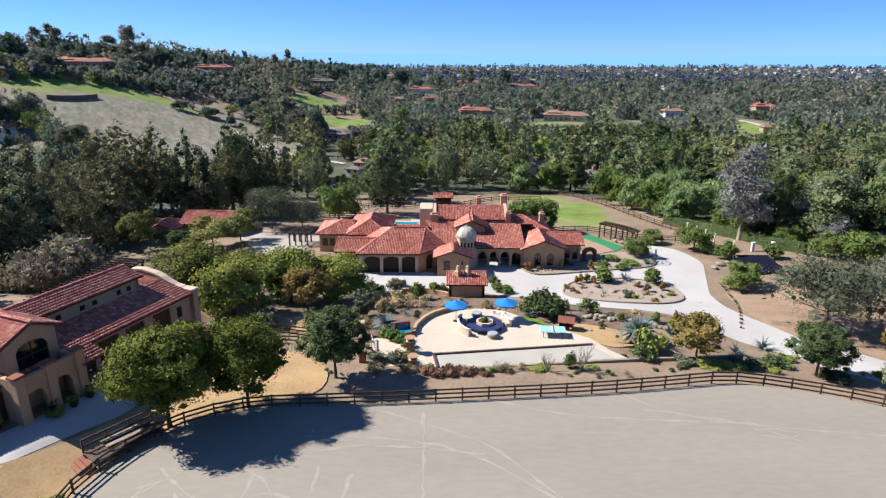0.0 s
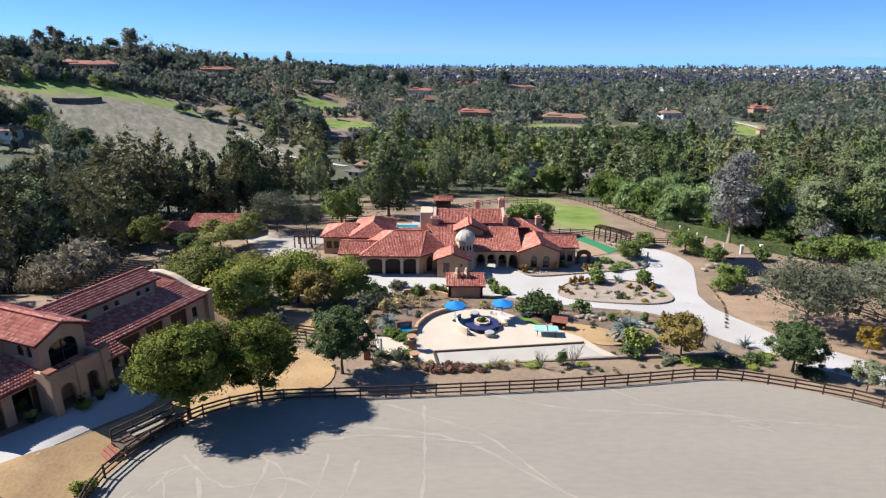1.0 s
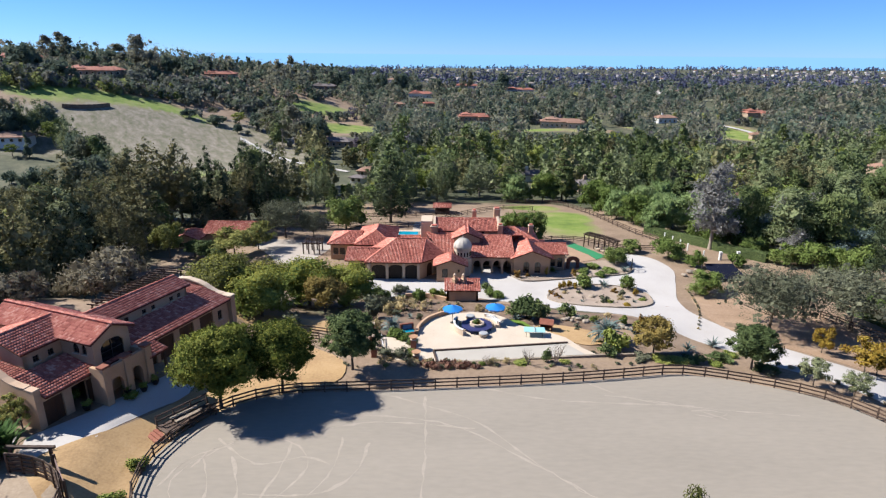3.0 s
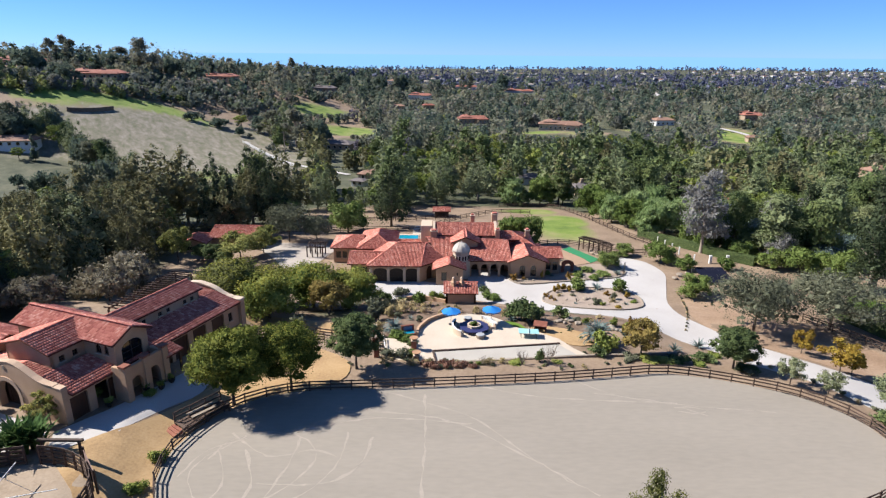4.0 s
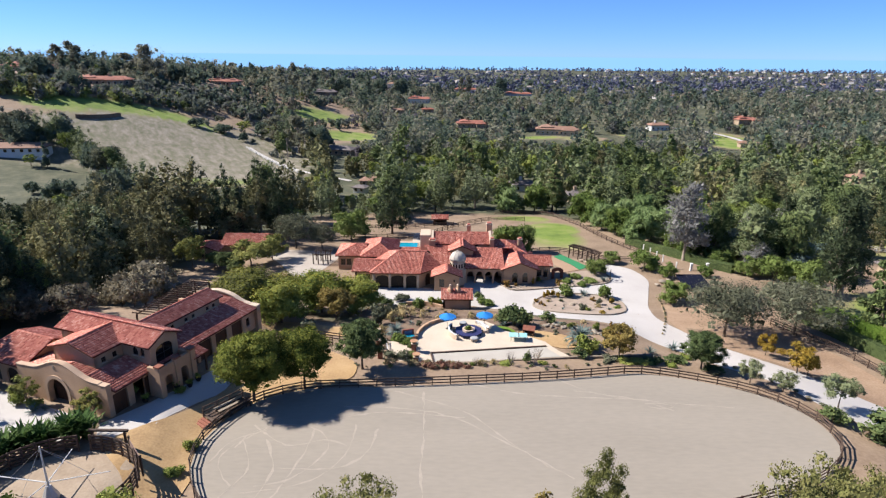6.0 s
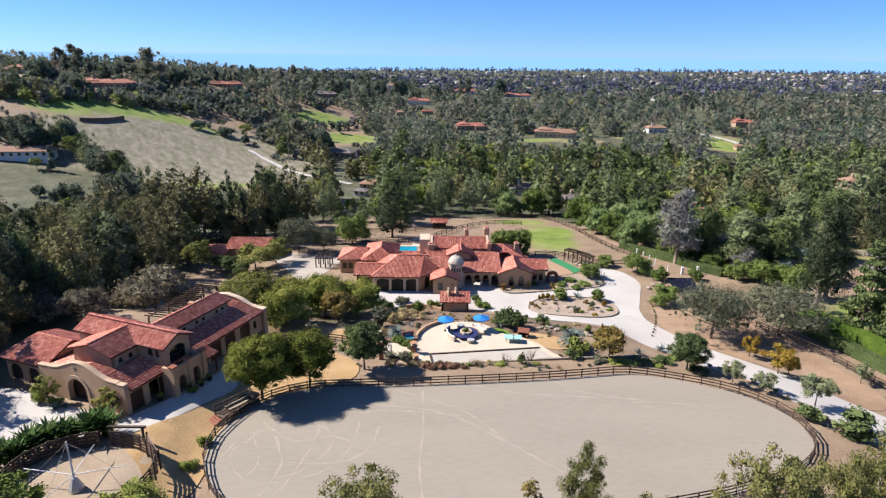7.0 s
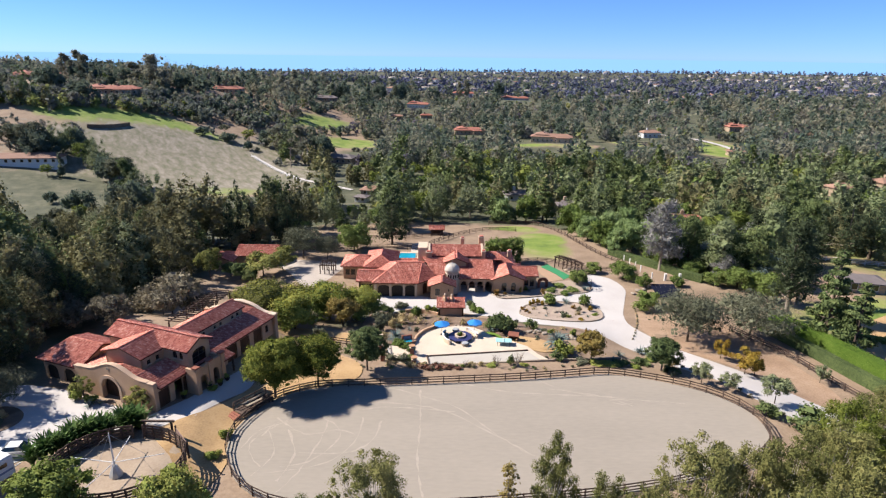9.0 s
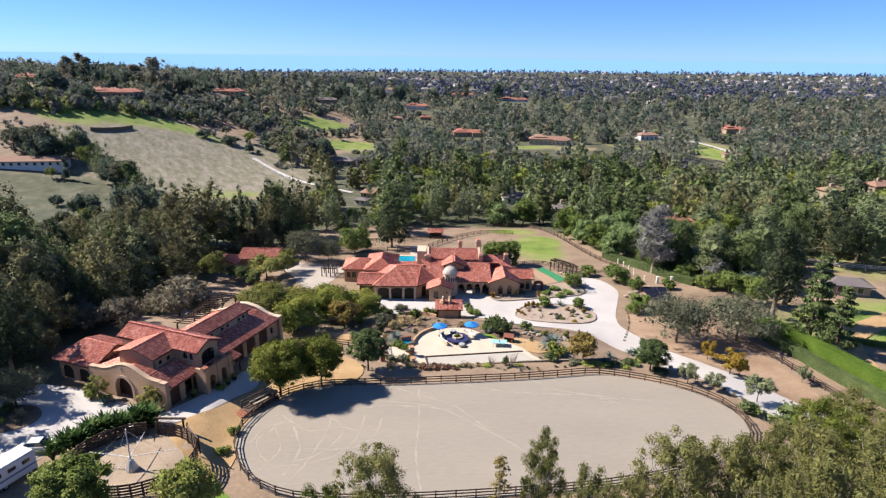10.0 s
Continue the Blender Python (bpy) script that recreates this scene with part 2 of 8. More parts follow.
# ---- building blocks ----
class Build:
    """Gathers faces for one mesh."""

    def __init__(self):
        self.v, self.f = [], []

    def add(self, verts, faces):
        n = len(self.v)
        self.v += [tuple(p) for p in verts]
        self.f += [tuple(n + i for i in q) for q in faces]
        return self

    def box(self, x0, y0, z0, x1, y1, z1, bev=0.0):
        if bev <= 0:
            return self.hull([(x0, y0), (x1, y0), (x1, y1), (x0, y1)], z0, z1)
        b = bev
        low = [(x0 + b, y0, 0), (x1 - b, y0, 0), (x1, y0 + b, 0), (x1, y1 - b, 0), (x1 - b, y1, 0), (x0 + b, y1, 0), (x0, y1 - b, 0), (x0, y0 + b, 0)]
        ins = [(x0 + b, y0 + b), (x1 - b, y0 + b), (x1 - b, y0 + b), (x1 - b, y1 - b), (x1 - b, y1 - b), (x0 + b, y1 - b), (x0 + b, y1 - b), (x0 + b, y0 + b)]
        v = [(x, y, z0) for x, y, _ in low] + [(x, y, z1 - b) for x, y, _ in low]
        f = [(i, (i + 1) % 8, 8 + (i + 1) % 8, 8 + i) for i in range(8)]
        v += [(x0 + b, y0 + b, z1), (x1 - b, y0 + b, z1), (x1 - b, y1 - b, z1), (x0 + b, y1 - b, z1)]
        f += [(16, 17, 18, 19), (8, 9, 17, 16), (10, 11, 18, 17), (12, 13, 19, 18), (14, 15, 16, 19), (9, 10, 17), (11, 12, 18), (13, 14, 19), (15, 8, 16), tuple(range(7, -1, -1))]
        return self.add(v, f)

    def hull(self, ring, z0, z1):
        n = len(ring)
        v = [(x, y, z0) for x, y in ring] + [(x, y, z1) for x, y in ring]
        f = [(i, (i + 1) % n, n + (i + 1) % n, n + i) for i in range(n)] + [tuple(range(n, 2 * n)), tuple(range(n - 1, -1, -1))]
        return self.add(v, f)

    def tube(self, p, q, r0, r1=None, n=8, cap=True):
        r0, r1 = float(r0), float(r0 if r1 is None else r1)
        p, q = Vector(p), Vector(q)
        d = (q - p).normalized()
        a = d.orthogonal().normalized()
        b = d.cross(a)
        v = []
        for c, r in ((p, r0), (q, r1)):
            v += [c + r * (math.cos(2 * math.pi * k / n) * a + math.sin(2 * math.pi * k / n) * b) for k in range(n)]
        f = [(i, (i + 1) % n, n + (i + 1) % n, n + i) for i in range(n)]
        if cap:
            f += [tuple(range(n, 2 * n)), tuple(range(n - 1, -1, -1))]
        return self.add(v, f)

    def spin(self, profile, n=16, centre=(0, 0), squash=1.0):
        """A turned body: profile of (radius, z)."""
        v, f = [], []
        for r, z in profile:
            v += [(centre[0] + r * math.cos(2 * math.pi * k / n), centre[1] + squash * r * math.sin(2 * math.pi * k / n), z) for k in range(n)]
        for j in range(len(profile) - 1):
            f += [(j * n + i, j * n + (i + 1) % n, (j + 1) * n + (i + 1) % n, (j + 1) * n + i) for i in range(n)]
        f += [tuple(range((len(profile) - 1) * n, len(profile) * n)), tuple(range(n - 1, -1, -1))]
        return self.add(v, f)

    def slab(self, ring, thick):
        """A plate with the given upper outline, going straight down by thick."""
        n = len(ring)
        v = list(ring) + [(x, y, z - thick) for x, y, z in ring]
        f = [tuple(range(n)), tuple(range(2 * n - 1, n - 1, -1))] + [(i, n + i, n + (i + 1) % n, (i + 1) % n) for i in range(n)]
        return self.add(v, f)

    def beam(self, p, q, w, h):
        """A straight timber of width w and height h along p to q."""
        p, q = Vector(p), Vector(q)
        d = (q - p).normalized()
        side = d.cross(Vector((0, 0, 1)))
        side = side.normalized() if side.length > 1e-4 else Vector((1, 0, 0))
        up = side.cross(d)
        v = [c + side * s * w / 2 + up * t * h / 2 for c in (p, q) for s, t in ((-1, -1), (1, -1), (1, 1), (-1, 1))]
        return self.add(v, [(0, 1, 2, 3), (7, 6, 5, 4), (0, 4, 5, 1), (1, 5, 6, 2), (2, 6, 7, 3), (3, 7, 4, 0)])

    def weld(self):
        """Joins what touches into one skin: shared corners once, inner faces dropped."""
        at, order, new_f = {}, [], {}
        ids = []
        for p in self.v:
            key = tuple(round(float(c), 4) for c in p)
            if key not in at:
                at[key] = len(order)
                order.append(p)
            ids.append(at[key])
        for f in self.f:
            ring = []
            for i in f:
                if not ring or ids[i] != ring[-1]:
                    ring.append(ids[i])
            if ring[0] == ring[-1]:
                ring.pop()
            key = frozenset(ring)
            if len(key) < 3:
                continue
            if key in new_f:
                del new_f[key]
            else:
                new_f[key] = tuple(ring)
        self.v, self.f = order, list(new_f.values())
        return self

    def mesh(self, name, mat, smooth=False):
        me = bpy.data.meshes.new(name)
        me.from_pydata(self.v, [], self.f)
        me.materials.append(mat)
        if smooth:
            me.polygons.foreach_set("use_smooth", [True] * len(me.polygons))
        me.update()
        return me


def quads_mesh(name, pts, mat, loops=4):
    """A mesh of loose polygons of `loops` corners, from an array (n, loops, 3)."""
    n = len(pts)
    me = bpy.data.meshes.new(name)
    me.vertices.add(n * loops)
    me.vertices.foreach_set("co", np.asarray(pts, dtype=np.float32).ravel())
    me.loops.add(n * loops)
    me.loops.foreach_set("vertex_index", np.arange(n * loops, dtype=np.int32))
    me.polygons.add(n)
    me.polygons.foreach_set("loop_start", np.arange(0, n * loops, loops, dtype=np.int32))
    me.materials.append(mat)
    me.update(calc_edges=True)
    return me


def part(name, build, mat, parent=None, label="", smooth=False):
    me = build.mesh(name, mat, smooth) if isinstance(build, Build) else build
    ob = new(name, me)
    if parent is not None:
        ob.parent = parent
    if label:
        ob["label"] = label
    return ob


def thing(name, label, category, at=(0, 0, 0), turn=0.0, group="", kind=""):
    ob = new(name)
    ob.empty_display_size = 0.2
    ob.matrix_world = pose(*at, 0, 0, turn)
    return tagged(ob, label, category, group, kind)


def smooth_step(v, a, b):
    t = np.clip((np.asarray(v, float) - a) / (b - a), 0, 1)
    return t * t * (3 - 2 * t)

# ---- the lie of the land ----
def lumps(x, y, s):
    return (np.sin(x / s + 1.3) * np.cos(y / s * 0.83 + 0.4) + 0.6 * np.sin(x / s * 2.1 + y / s * 1.7) + 0.4 * np.cos(y / s * 2.9 - x / s * 1.1 + 2)) / 2


def ground_z(x, y):
    x, y = np.asarray(x, float), np.asarray(y, float)
    z = np.interp(y, [-400, -60, 10, 50, 55, 66, 76, 82, 104, 122, 135, 171, 230, 400, 700, 1200, 2500, 3100, 3700, 4900],
                  [-12, -3, -0.2, -0.05, -0.8, -1.2, -3.6, -4.85, -4.9, -6.0, -6.6, -10, -14, -15, -14, -26, -50, -66, -44, -150])
    # the terrace, the drive that comes down along the arena, the barn yard
    drive = smooth_step(x, 26, 36) * smooth_step(y, 44, 56) * (1 - smooth_step(y, 62, 84))
    z = z + drive * (np.interp(y, [40, 52, 66, 84], [-0.3, -1.0, -3.4, -4.8]) - z)
    yard = smooth_step(-x, 25.2, 31.5) * (1 - smooth_step(y, 60, 80)) * smooth_step(y, -30, 5)
    z = z + yard * (1.6 - z)
    bank = smooth_step(x, 44, 60) * (1 - smooth_step(y, 90, 150)) * smooth_step(y, 0, 40)
    z = z + bank * (np.interp(y, [0, 60, 100, 150], [-1.0, -2.6, -4.0, -7]) - z)
    # the hill to the south
    d = -x - 62 + (y - 280) * 0.13
    z = z + smooth_step(d, 0, 210) * 40 * smooth_step(y, 150, 335) * (1 - 0.42 * smooth_step(y, 420, 760)) * (1 - smooth_step(y, 900, 1900))
    z = z + smooth_step(d, 180, 700) * 12 * smooth_step(y, 200, 400) * (1 - smooth_step(y, 900, 1900)) - smooth_step(-x, -100, 900) * smooth_step(y, 1600, 3000) * 12
    # gentle roll of the far country
    far = smooth_step(y, 130, 500)
    z = z + far * (2.2 * lumps(x, y, 45) + 5 * smooth_step(y, 500, 1500) * lumps(x, y, 190))
    z = z + smooth_step(x, 200, 1500) * smooth_step(y, 1200, 3300) * 6
    return z

def axis_steps(lo, dense_lo, dense_hi, hi, fine, grow):
    mid = list(np.arange(dense_lo, dense_hi + 0.01, fine))
    up, step = [dense_hi], fine
    while up[-1] < hi:
        step *= grow
        up.append(up[-1] + step)
    down, step = [dense_lo], fine
    while down[-1] > lo:
        step *= grow
        down.append(down[-1] - step)
    return np.array(down[:0:-1] + mid + up[1:])


def spot(x, y, cx, cy, rx, ry):
    return np.exp(-(((x - cx) / rx) ** 2 + ((y - cy) / ry) ** 2) * 1.2)


def make_ground():
    xs = axis_steps(-4200, -66, 74, 4200, 1.2, 1.06)
    ys = axis_steps(-700, -20, 132, 4880, 1.2, 1.045)
    gx, gy = np.meshgrid(xs, ys)
    gz = ground_z(gx, gy)
    gz = gz + 0.05 * lumps(gx, gy, 2.3) * smooth_step(np.hypot((gx - 9) / 42, (gy - 34) / 24), 1.0, 1.5)
    nx, ny = len(xs), len(ys)
    verts = np.stack([gx, gy, gz], -1).reshape(-1, 3)
    i, j = np.meshgrid(np.arange(nx - 1), np.arange(ny - 1))
    a = (j * nx + i).ravel()
    faces = np.stack([a, a + 1, a + nx + 1, a + nx], -1)
    me = bpy.data.meshes.new("ground")
    me.vertices.add(len(verts))
    me.vertices.foreach_set("co", verts.astype(np.float32).ravel())
    me.loops.add(faces.size)
    me.loops.foreach_set("vertex_index", faces.astype(np.int32).ravel())
    me.polygons.add(len(faces))
    me.polygons.foreach_set("loop_start", np.arange(0, faces.size, 4, dtype=np.int32))
    me.update(calc_edges=True)
    me.polygons.foreach_set("use_smooth", [True] * len(me.polygons))
    x, y = verts[:, 0], verts[:, 1]
    hill = smooth_step(y, 190, 260) * smooth_step(-x, 40, 90) * (1 - smooth_step(y, 480, 700))
    green = sum(spot(x, y, *e) for e in ((-205, 300, 20, 12), (-188, 318, 20, 12), (-168, 334, 20, 12), (-150, 336, 16, 9), (-128, 326, 16, 8), (-108, 308, 14, 8), (-92, 462, 30, 30), (-124, 440, 18, 20), (-64, 396, 26, 22), (66, 402, 20, 10), (100, 396, 16, 9), (140, 412, 16, 12), (200, 390, 24, 50), (95, 76, 26, 14), (31, 136, 8.5, 15), (34, 147, 6, 7), (26, 162, 10, 5)))
    green = np.clip(green + 0.5 * spot(x, y, 120, 130, 40, 40) + 0.55 * spot(x, y, -112, 250, 22, 34) + 0.42 * spot(x, y, 55, 47, 7, 7) + 0.5 * spot(x, y, -96, 232, 22, 14) + 0.45 * spot(x, y, -86, 270, 14, 30), 0, 1)
    tilled = np.clip(hill * (spot(x, y, -125, 275, 75, 62) * 1.8 + 0.9 * spot(x, y, -60, 300, 60, 50) + 1.2 * spot(x, y, -150, 205, 34, 18)) - 0.5 * green, 0, 1)
    wood = np.clip(smooth_step(y, 112, 140) * (1 - hill) + smooth_step(-x, 48, 66) * (1 - smooth_step(y, 180, 240)) + 0.9 * smooth_step(x, 60, 90) * smooth_step(y, 95, 130) - 1.2 * spot(x, y, 34, 126, 14, 18), 0, 1)
    wood = np.clip(np.maximum(wood, spot(x, y, -9, 74, 13, 11) + spot(x, y, 14, 70, 12, 7)), 0, 1)
    tilled = np.clip(tilled + 0.9 * spot(x, y, -152, 204, 56, 26), 0, 1)
    wood = np.clip(wood + 0.35 * spot(x, y, -150, 210, 50, 24) - 1.6 * green - 1.4 * (spot(x, y, 30, 138, 22, 28) + spot(x, y, -12, 136, 26, 16) + spot(x, y, 6, 152, 16, 14) + spot(x, y, -16, 150, 30, 20)), 0, 1)
    cols = me.color_attributes.new("cover", "FLOAT_COLOR", "POINT")
    cols.data.foreach_set("color", np.stack([green, tilled, wood, np.ones_like(x)], -1).astype(np.float32).ravel())
    mat = material("ground_cover", [(0.120, 0.083, 0.054), (0.205, 0.146, 0.099), (0.290, 0.215, 0.148)], scale=0.2, fine=2.5, bump=0.6, depth=0.06)
    nt = mat.node_tree
    bsdf = nt.nodes["Principled BSDF"]
    base = bsdf.inputs["Base Color"].links[0].from_socket
    cover = nt.nodes.new("ShaderNodeAttribute")
    cover.attribute_name = "cover"
    sep = nt.nodes.new("ShaderNodeSeparateColor")
    nt.links.new(cover.outputs["Color"], sep.inputs[0])
    geo = nt.nodes.new("ShaderNodeNewGeometry")
    for k, (s, stops) in enumerate(((0.12, [(0.070, 0.110, 0.018), (0.135, 0.185, 0.032), (0.220, 0.205, 0.085)]), (0.42, [(0.098, 0.100, 0.052), (0.158, 0.142, 0.102), (0.240, 0.208, 0.165)]), (0.15, [(0.030, 0.036, 0.018), (0.062, 0.066, 0.036), (0.118, 0.108, 0.068)]))):
        n = nt.nodes.new("ShaderNodeTexNoise")
        n.inputs["Scale"].default_value, n.inputs["Detail"].default_value, n.inputs["Roughness"].default_value = s, 8, 0.65
        if k == 1:
            # the stubble lies in rows that run down the slope
            rows_ = nt.nodes.new("ShaderNodeMapping")
            rows_.vector_type = "TEXTURE"
            rows_.inputs["Rotation"].default_value, rows_.inputs["Scale"].default_value = (0, 0, radians(-58)), (3.4, 1.3, 1)
            nt.links.new(geo.outputs["Position"], rows_.inputs[0])
            nt.links.new(rows_.outputs[0], n.inputs["Vector"])
        else:
            nt.links.new(geo.outputs["Position"], n.inputs["Vector"])
        r = ramp_node(nt, stops)
        r.color_ramp.elements[0].position, r.color_ramp.elements[-1].position = (0.3, 0.34, 0.3)[k], (0.7, 0.68, 0.7)[k]
        nt.links.new(n.outputs["Fac"], r.inputs[0])
        mx = nt.nodes.new("ShaderNodeMix")
        mx.data_type = "RGBA"
        # the edge of a cover is ragged, not a smooth fade
        edge = nt.nodes.new("ShaderNodeMath")
        edge.operation = "ADD"
        nt.links.new(sep.outputs[k], edge.inputs[0])
        rag = nt.nodes.new("ShaderNodeMath")
        rag.operation = "MULTIPLY_ADD"
        rag.inputs[1].default_value, rag.inputs[2].default_value = 1.2, -0.6
        nt.links.new(n.outputs["Fac"], rag.inputs[0])
        nt.links.new(rag.outputs[0], edge.inputs[1])
        step = nt.nodes.new("ShaderNodeMapRange")
        step.inputs["From Min"].default_value, step.inputs["From Max"].default_value = 0.28, 0.62
        nt.links.new(edge.outputs[0], step.inputs["Value"])
        nt.links.new(step.outputs[0], mx.inputs["Factor"])
        nt.links.new(base, mx.inputs["A"])
        nt.links.new(r.outputs[0], mx.inputs["B"])
        base = mx.outputs["Result"]
    nt.links.new(base, bsdf.inputs["Base Color"])
    me.materials.append(mat)
    tagged(new("ground", me), "dry tan earth with straw, grass and hillside", "ground", kind="structure")


make_ground()


def curve(points, closed=False, step=1.0):
    """Points at even steps along a smooth line through the given ones."""
    p = [Vector(a) for a in points]
    n = len(p)
    out = []
    for i in range(n if closed else n - 1):
        a, b, c, d = (p[(i + k) % n] if closed else p[min(max(i + k, 0), n - 1)] for k in (-1, 0, 1, 2))
        for s in range(12):
            t = s / 12
            out.append(0.5 * (2 * b + (c - a) * t + (2 * a - 5 * b + 4 * c - d) * t * t + (3 * b - a - 3 * c + d) * t ** 3))
    out.append(out[0].copy() if closed else p[-1])
    length = [0.0]
    for a, b in zip(out, out[1:]):
        length.append(length[-1] + (b - a).length)
    count = max(2, round(length[-1] / step))
    at = np.linspace(0, length[-1], count + 1)
    arr = np.array([list(v) for v in out])
    res = np.stack([np.interp(at, length, arr[:, k]) for k in range(arr.shape[1])], -1)
    return res[:-1] if closed else res


def inside(px, py, ring):
    ring = np.asarray(ring)
    ok = np.zeros(np.shape(px), bool)
    for (x0, y0), (x1, y1) in zip(ring, np.roll(ring, -1, 0)):
        if y0 == y1:
            continue
        ok ^= ((y0 > py) != (y1 > py)) & (px < (x1 - x0) * (py - y0) / (y1 - y0) + x0)
    return ok


def sheet(name, ring, mat, lift=0.04, step=1.5, level=None, skirt=0.25, parent=None):
    """A thin layer over the ground with the given outline; level: a fixed height."""
    ring = np.asarray(ring)[:, :2]
    lo, hi = ring.min(0), ring.max(0)
    gx, gy = np.meshgrid(np.arange(lo[0] + step / 2, hi[0], step), np.arange(lo[1] + step / 2, hi[1], step))
    gx, gy = gx.ravel(), gy.ravel()
    keep = inside(gx, gy, ring)
    near = np.min(np.hypot(gx[:, None] - ring[None, :, 0], gy[:, None] - ring[None, :, 1]), 1) > step * 0.4
    pts = [Vector(p) for p in ring] + [Vector((a, b)) for a, b in zip(gx[keep & near], gy[keep & near])]
    n = len(ring)
    out = geometry.delaunay_2d_cdt(pts, [(i, (i + 1) % n) for i in range(n)], [], 1, 1e-4)
    b = Build()
    xy = np.array([list(v) for v in out[0]])
    z = ground_z(xy[:, 0], xy[:, 1]) + lift if level is None else np.full(len(xy), level)
    b.add([(p[0], p[1], q) for p, q in zip(xy, z)], [tuple(f) for f in out[2]])
    zr = ground_z(ring[:, 0], ring[:, 1]) + lift if level is None else np.full(n, level)
    top = [(p[0], p[1], q) for p, q in zip(ring, zr)]
    low = [(p[0], p[1], q - skirt) for p, q in zip(ring, zr)]
    b.add(top + low, [(i, n + i, n + (i + 1) % n, (i + 1) % n) for i in range(n)])
    o = part(name, b, mat, parent)
    o.data.polygons.foreach_set("use_smooth", [True] * len(o.data.polygons))
    return o


ARENA = curve([(-25.3, 31.5), (-24.9, 35.5), (-22.3, 40.6), (-17.0, 44.0), (-9, 44.9), (-1.5, 45.5), (12.4, 46.9), (20.5, 48.1), (26.3, 49.0), (31, 48.2), (35, 46.8), (40, 44.2), (43.4, 40.6), (44.6, 36.8),
               (43.6, 32.5), (39, 28.2), (31, 25.0), (21.5, 22.6), (11.7, 21.2), (-0.5, 20.0), (-11, 19.6), (-17, 20.6), (-21.6, 23.6), (-24.4, 28)], True, 2.33)
tagged(sheet("arena_floor", ARENA, SAND, 0.0, 3.0, level=0.05), "raked grey-tan sand floor of the riding arena", "arena", kind="structure")

# wheel and hoof tracks, raked slightly proud of the sand
def ribbon(name, pts, width, level, mat):
    pts = curve(pts, False, 0.7)
    b = Build()
    d = np.gradient(pts, axis=0)
    nrm = np.stack([-d[:, 1], d[:, 0]], -1) / np.linalg.norm(d, axis=1)[:, None]
    w = width * (0.6 + 0.4 * np.sin(np.arange(len(pts)) * 0.9))[:, None] / 2
    shake = np.random.default_rng(len(pts))
    pts = pts + shake.normal(0, 0.05, pts.shape)
    w = w * shake.uniform(0.5, 1.7, w.shape)
    l, r = pts + nrm * w, pts - nrm * w
    for i in range(len(pts) - 1):
        b.add([(*l[i], level), (*r[i], level), (*r[i + 1], level), (*l[i + 1], level)], [(0, 1, 2, 3)])
    return part(name, b, mat)


for k, line in enumerate(([(-1.6, 44), (-1.3, 36), (-1.4, 28), (-0.6, 21.5)], [(-11, 40.5), (-4, 40.2), (2, 38.5), (8, 33.5), (14, 28)], [(16, 47), (20, 44), (27, 42.2), (36, 41)], [(4, 46), (12, 43.5), (26, 42.6)],
                          [(-13.5, 36), (-14.0, 31), (-15.5, 25), (-17, 22)], [(-9, 37), (-9.6, 31), (-13, 27), (-19, 25.5)], [(-6.5, 36), (-7.2, 32), (-10, 29.3), (-16, 29.2)], [(-21, 34), (-19, 29), (-20.5, 25)],
                          [(-19, 36), (-22.5, 31), (-20, 26.5)], [(-20.5, 36.5), (-16, 33), (-12, 34), (-9.5, 33)],
                          [(-21.4, 32.4), (-20.3, 35.3), (-17.0, 36.8), (-13.3, 35.8), (-11.5, 33.1), (-12.3, 30.3), (-14.7, 27.4), (-17.7, 26.5)], [(-23.3, 29.9), (-22.1, 33.5), (-18.8, 35.7)], [(-18.4, 33.9), (-16.4, 28.8), (-17.4, 24.0)],
                          [(-5.2, 44.1), (3.4, 39.6), (8.0, 34.0), (12.1, 29.5)], [(17.4, 44.5), (24.0, 42.9), (28.4, 40.2)], [(-13.5, 37.0), (-6.5, 39.3), (3.4, 38.4)], [(25.4, 41.6), (27, 41.9), (28.8, 41.2), (27.2, 40.6), (25.6, 41.1)])):
    tagged(ribbon("track", line, (0.26, 0.20, 0.17)[k % 3], 0.0545 + 0.0004 * k, TRACK), "pale hoof and wheel track in arena sand", "track", "tracks in the sand", "stuff")


def plain_fence(name, label, pts, spacing, height, rails, closed=False, mat=WOOD_DARK, post=0.13, inner=0.0, group="", level=None):
    """Posts with their rails along a line."""
    line = curve(pts, closed, spacing) if spacing else np.asarray(pts)
    zs = ground_z(line[:, 0], line[:, 1]) if level is None else np.full(len(line), level)
    f = thing(name, label, "fence", (line[0, 0], line[0, 1], float(zs[0])), group=group)
    inv = f.matrix_basis.inverted()
    pb = Build().box(-post / 2, -post / 2, -0.3, post / 2, post / 2, height + 0.06, 0.012).mesh("post", mat)
    n = len(line)
    for i in range(n):
        o = part("post", pb, mat, f)
        a, c = line[(i - 1) % n], line[(i + 1) % n]
        o.matrix_parent_inverse = inv
        o.matrix_basis = pose(line[i, 0], line[i, 1], zs[i], random.uniform(-1, 1), random.uniform(-1, 1), math.degrees(math.atan2(c[1] - a[1], c[0] - a[0])))
    for i in range(n if closed else n - 1):
        k = (i + 1) % n
        for h in rails:
            o = part("rail", Build().beam((line[i, 0], line[i, 1], zs[i] + h), (line[k, 0], line[k, 1], zs[k] + h), 0.05, 0.15), mat, f)
            o.matrix_parent_inverse = inv
    return f


plain_fence("fence", "dark brown three-rail timber fence round the sand arena", ARENA, 0, 1.32, (0.42, 0.86, 1.25), True, group="arena fence")

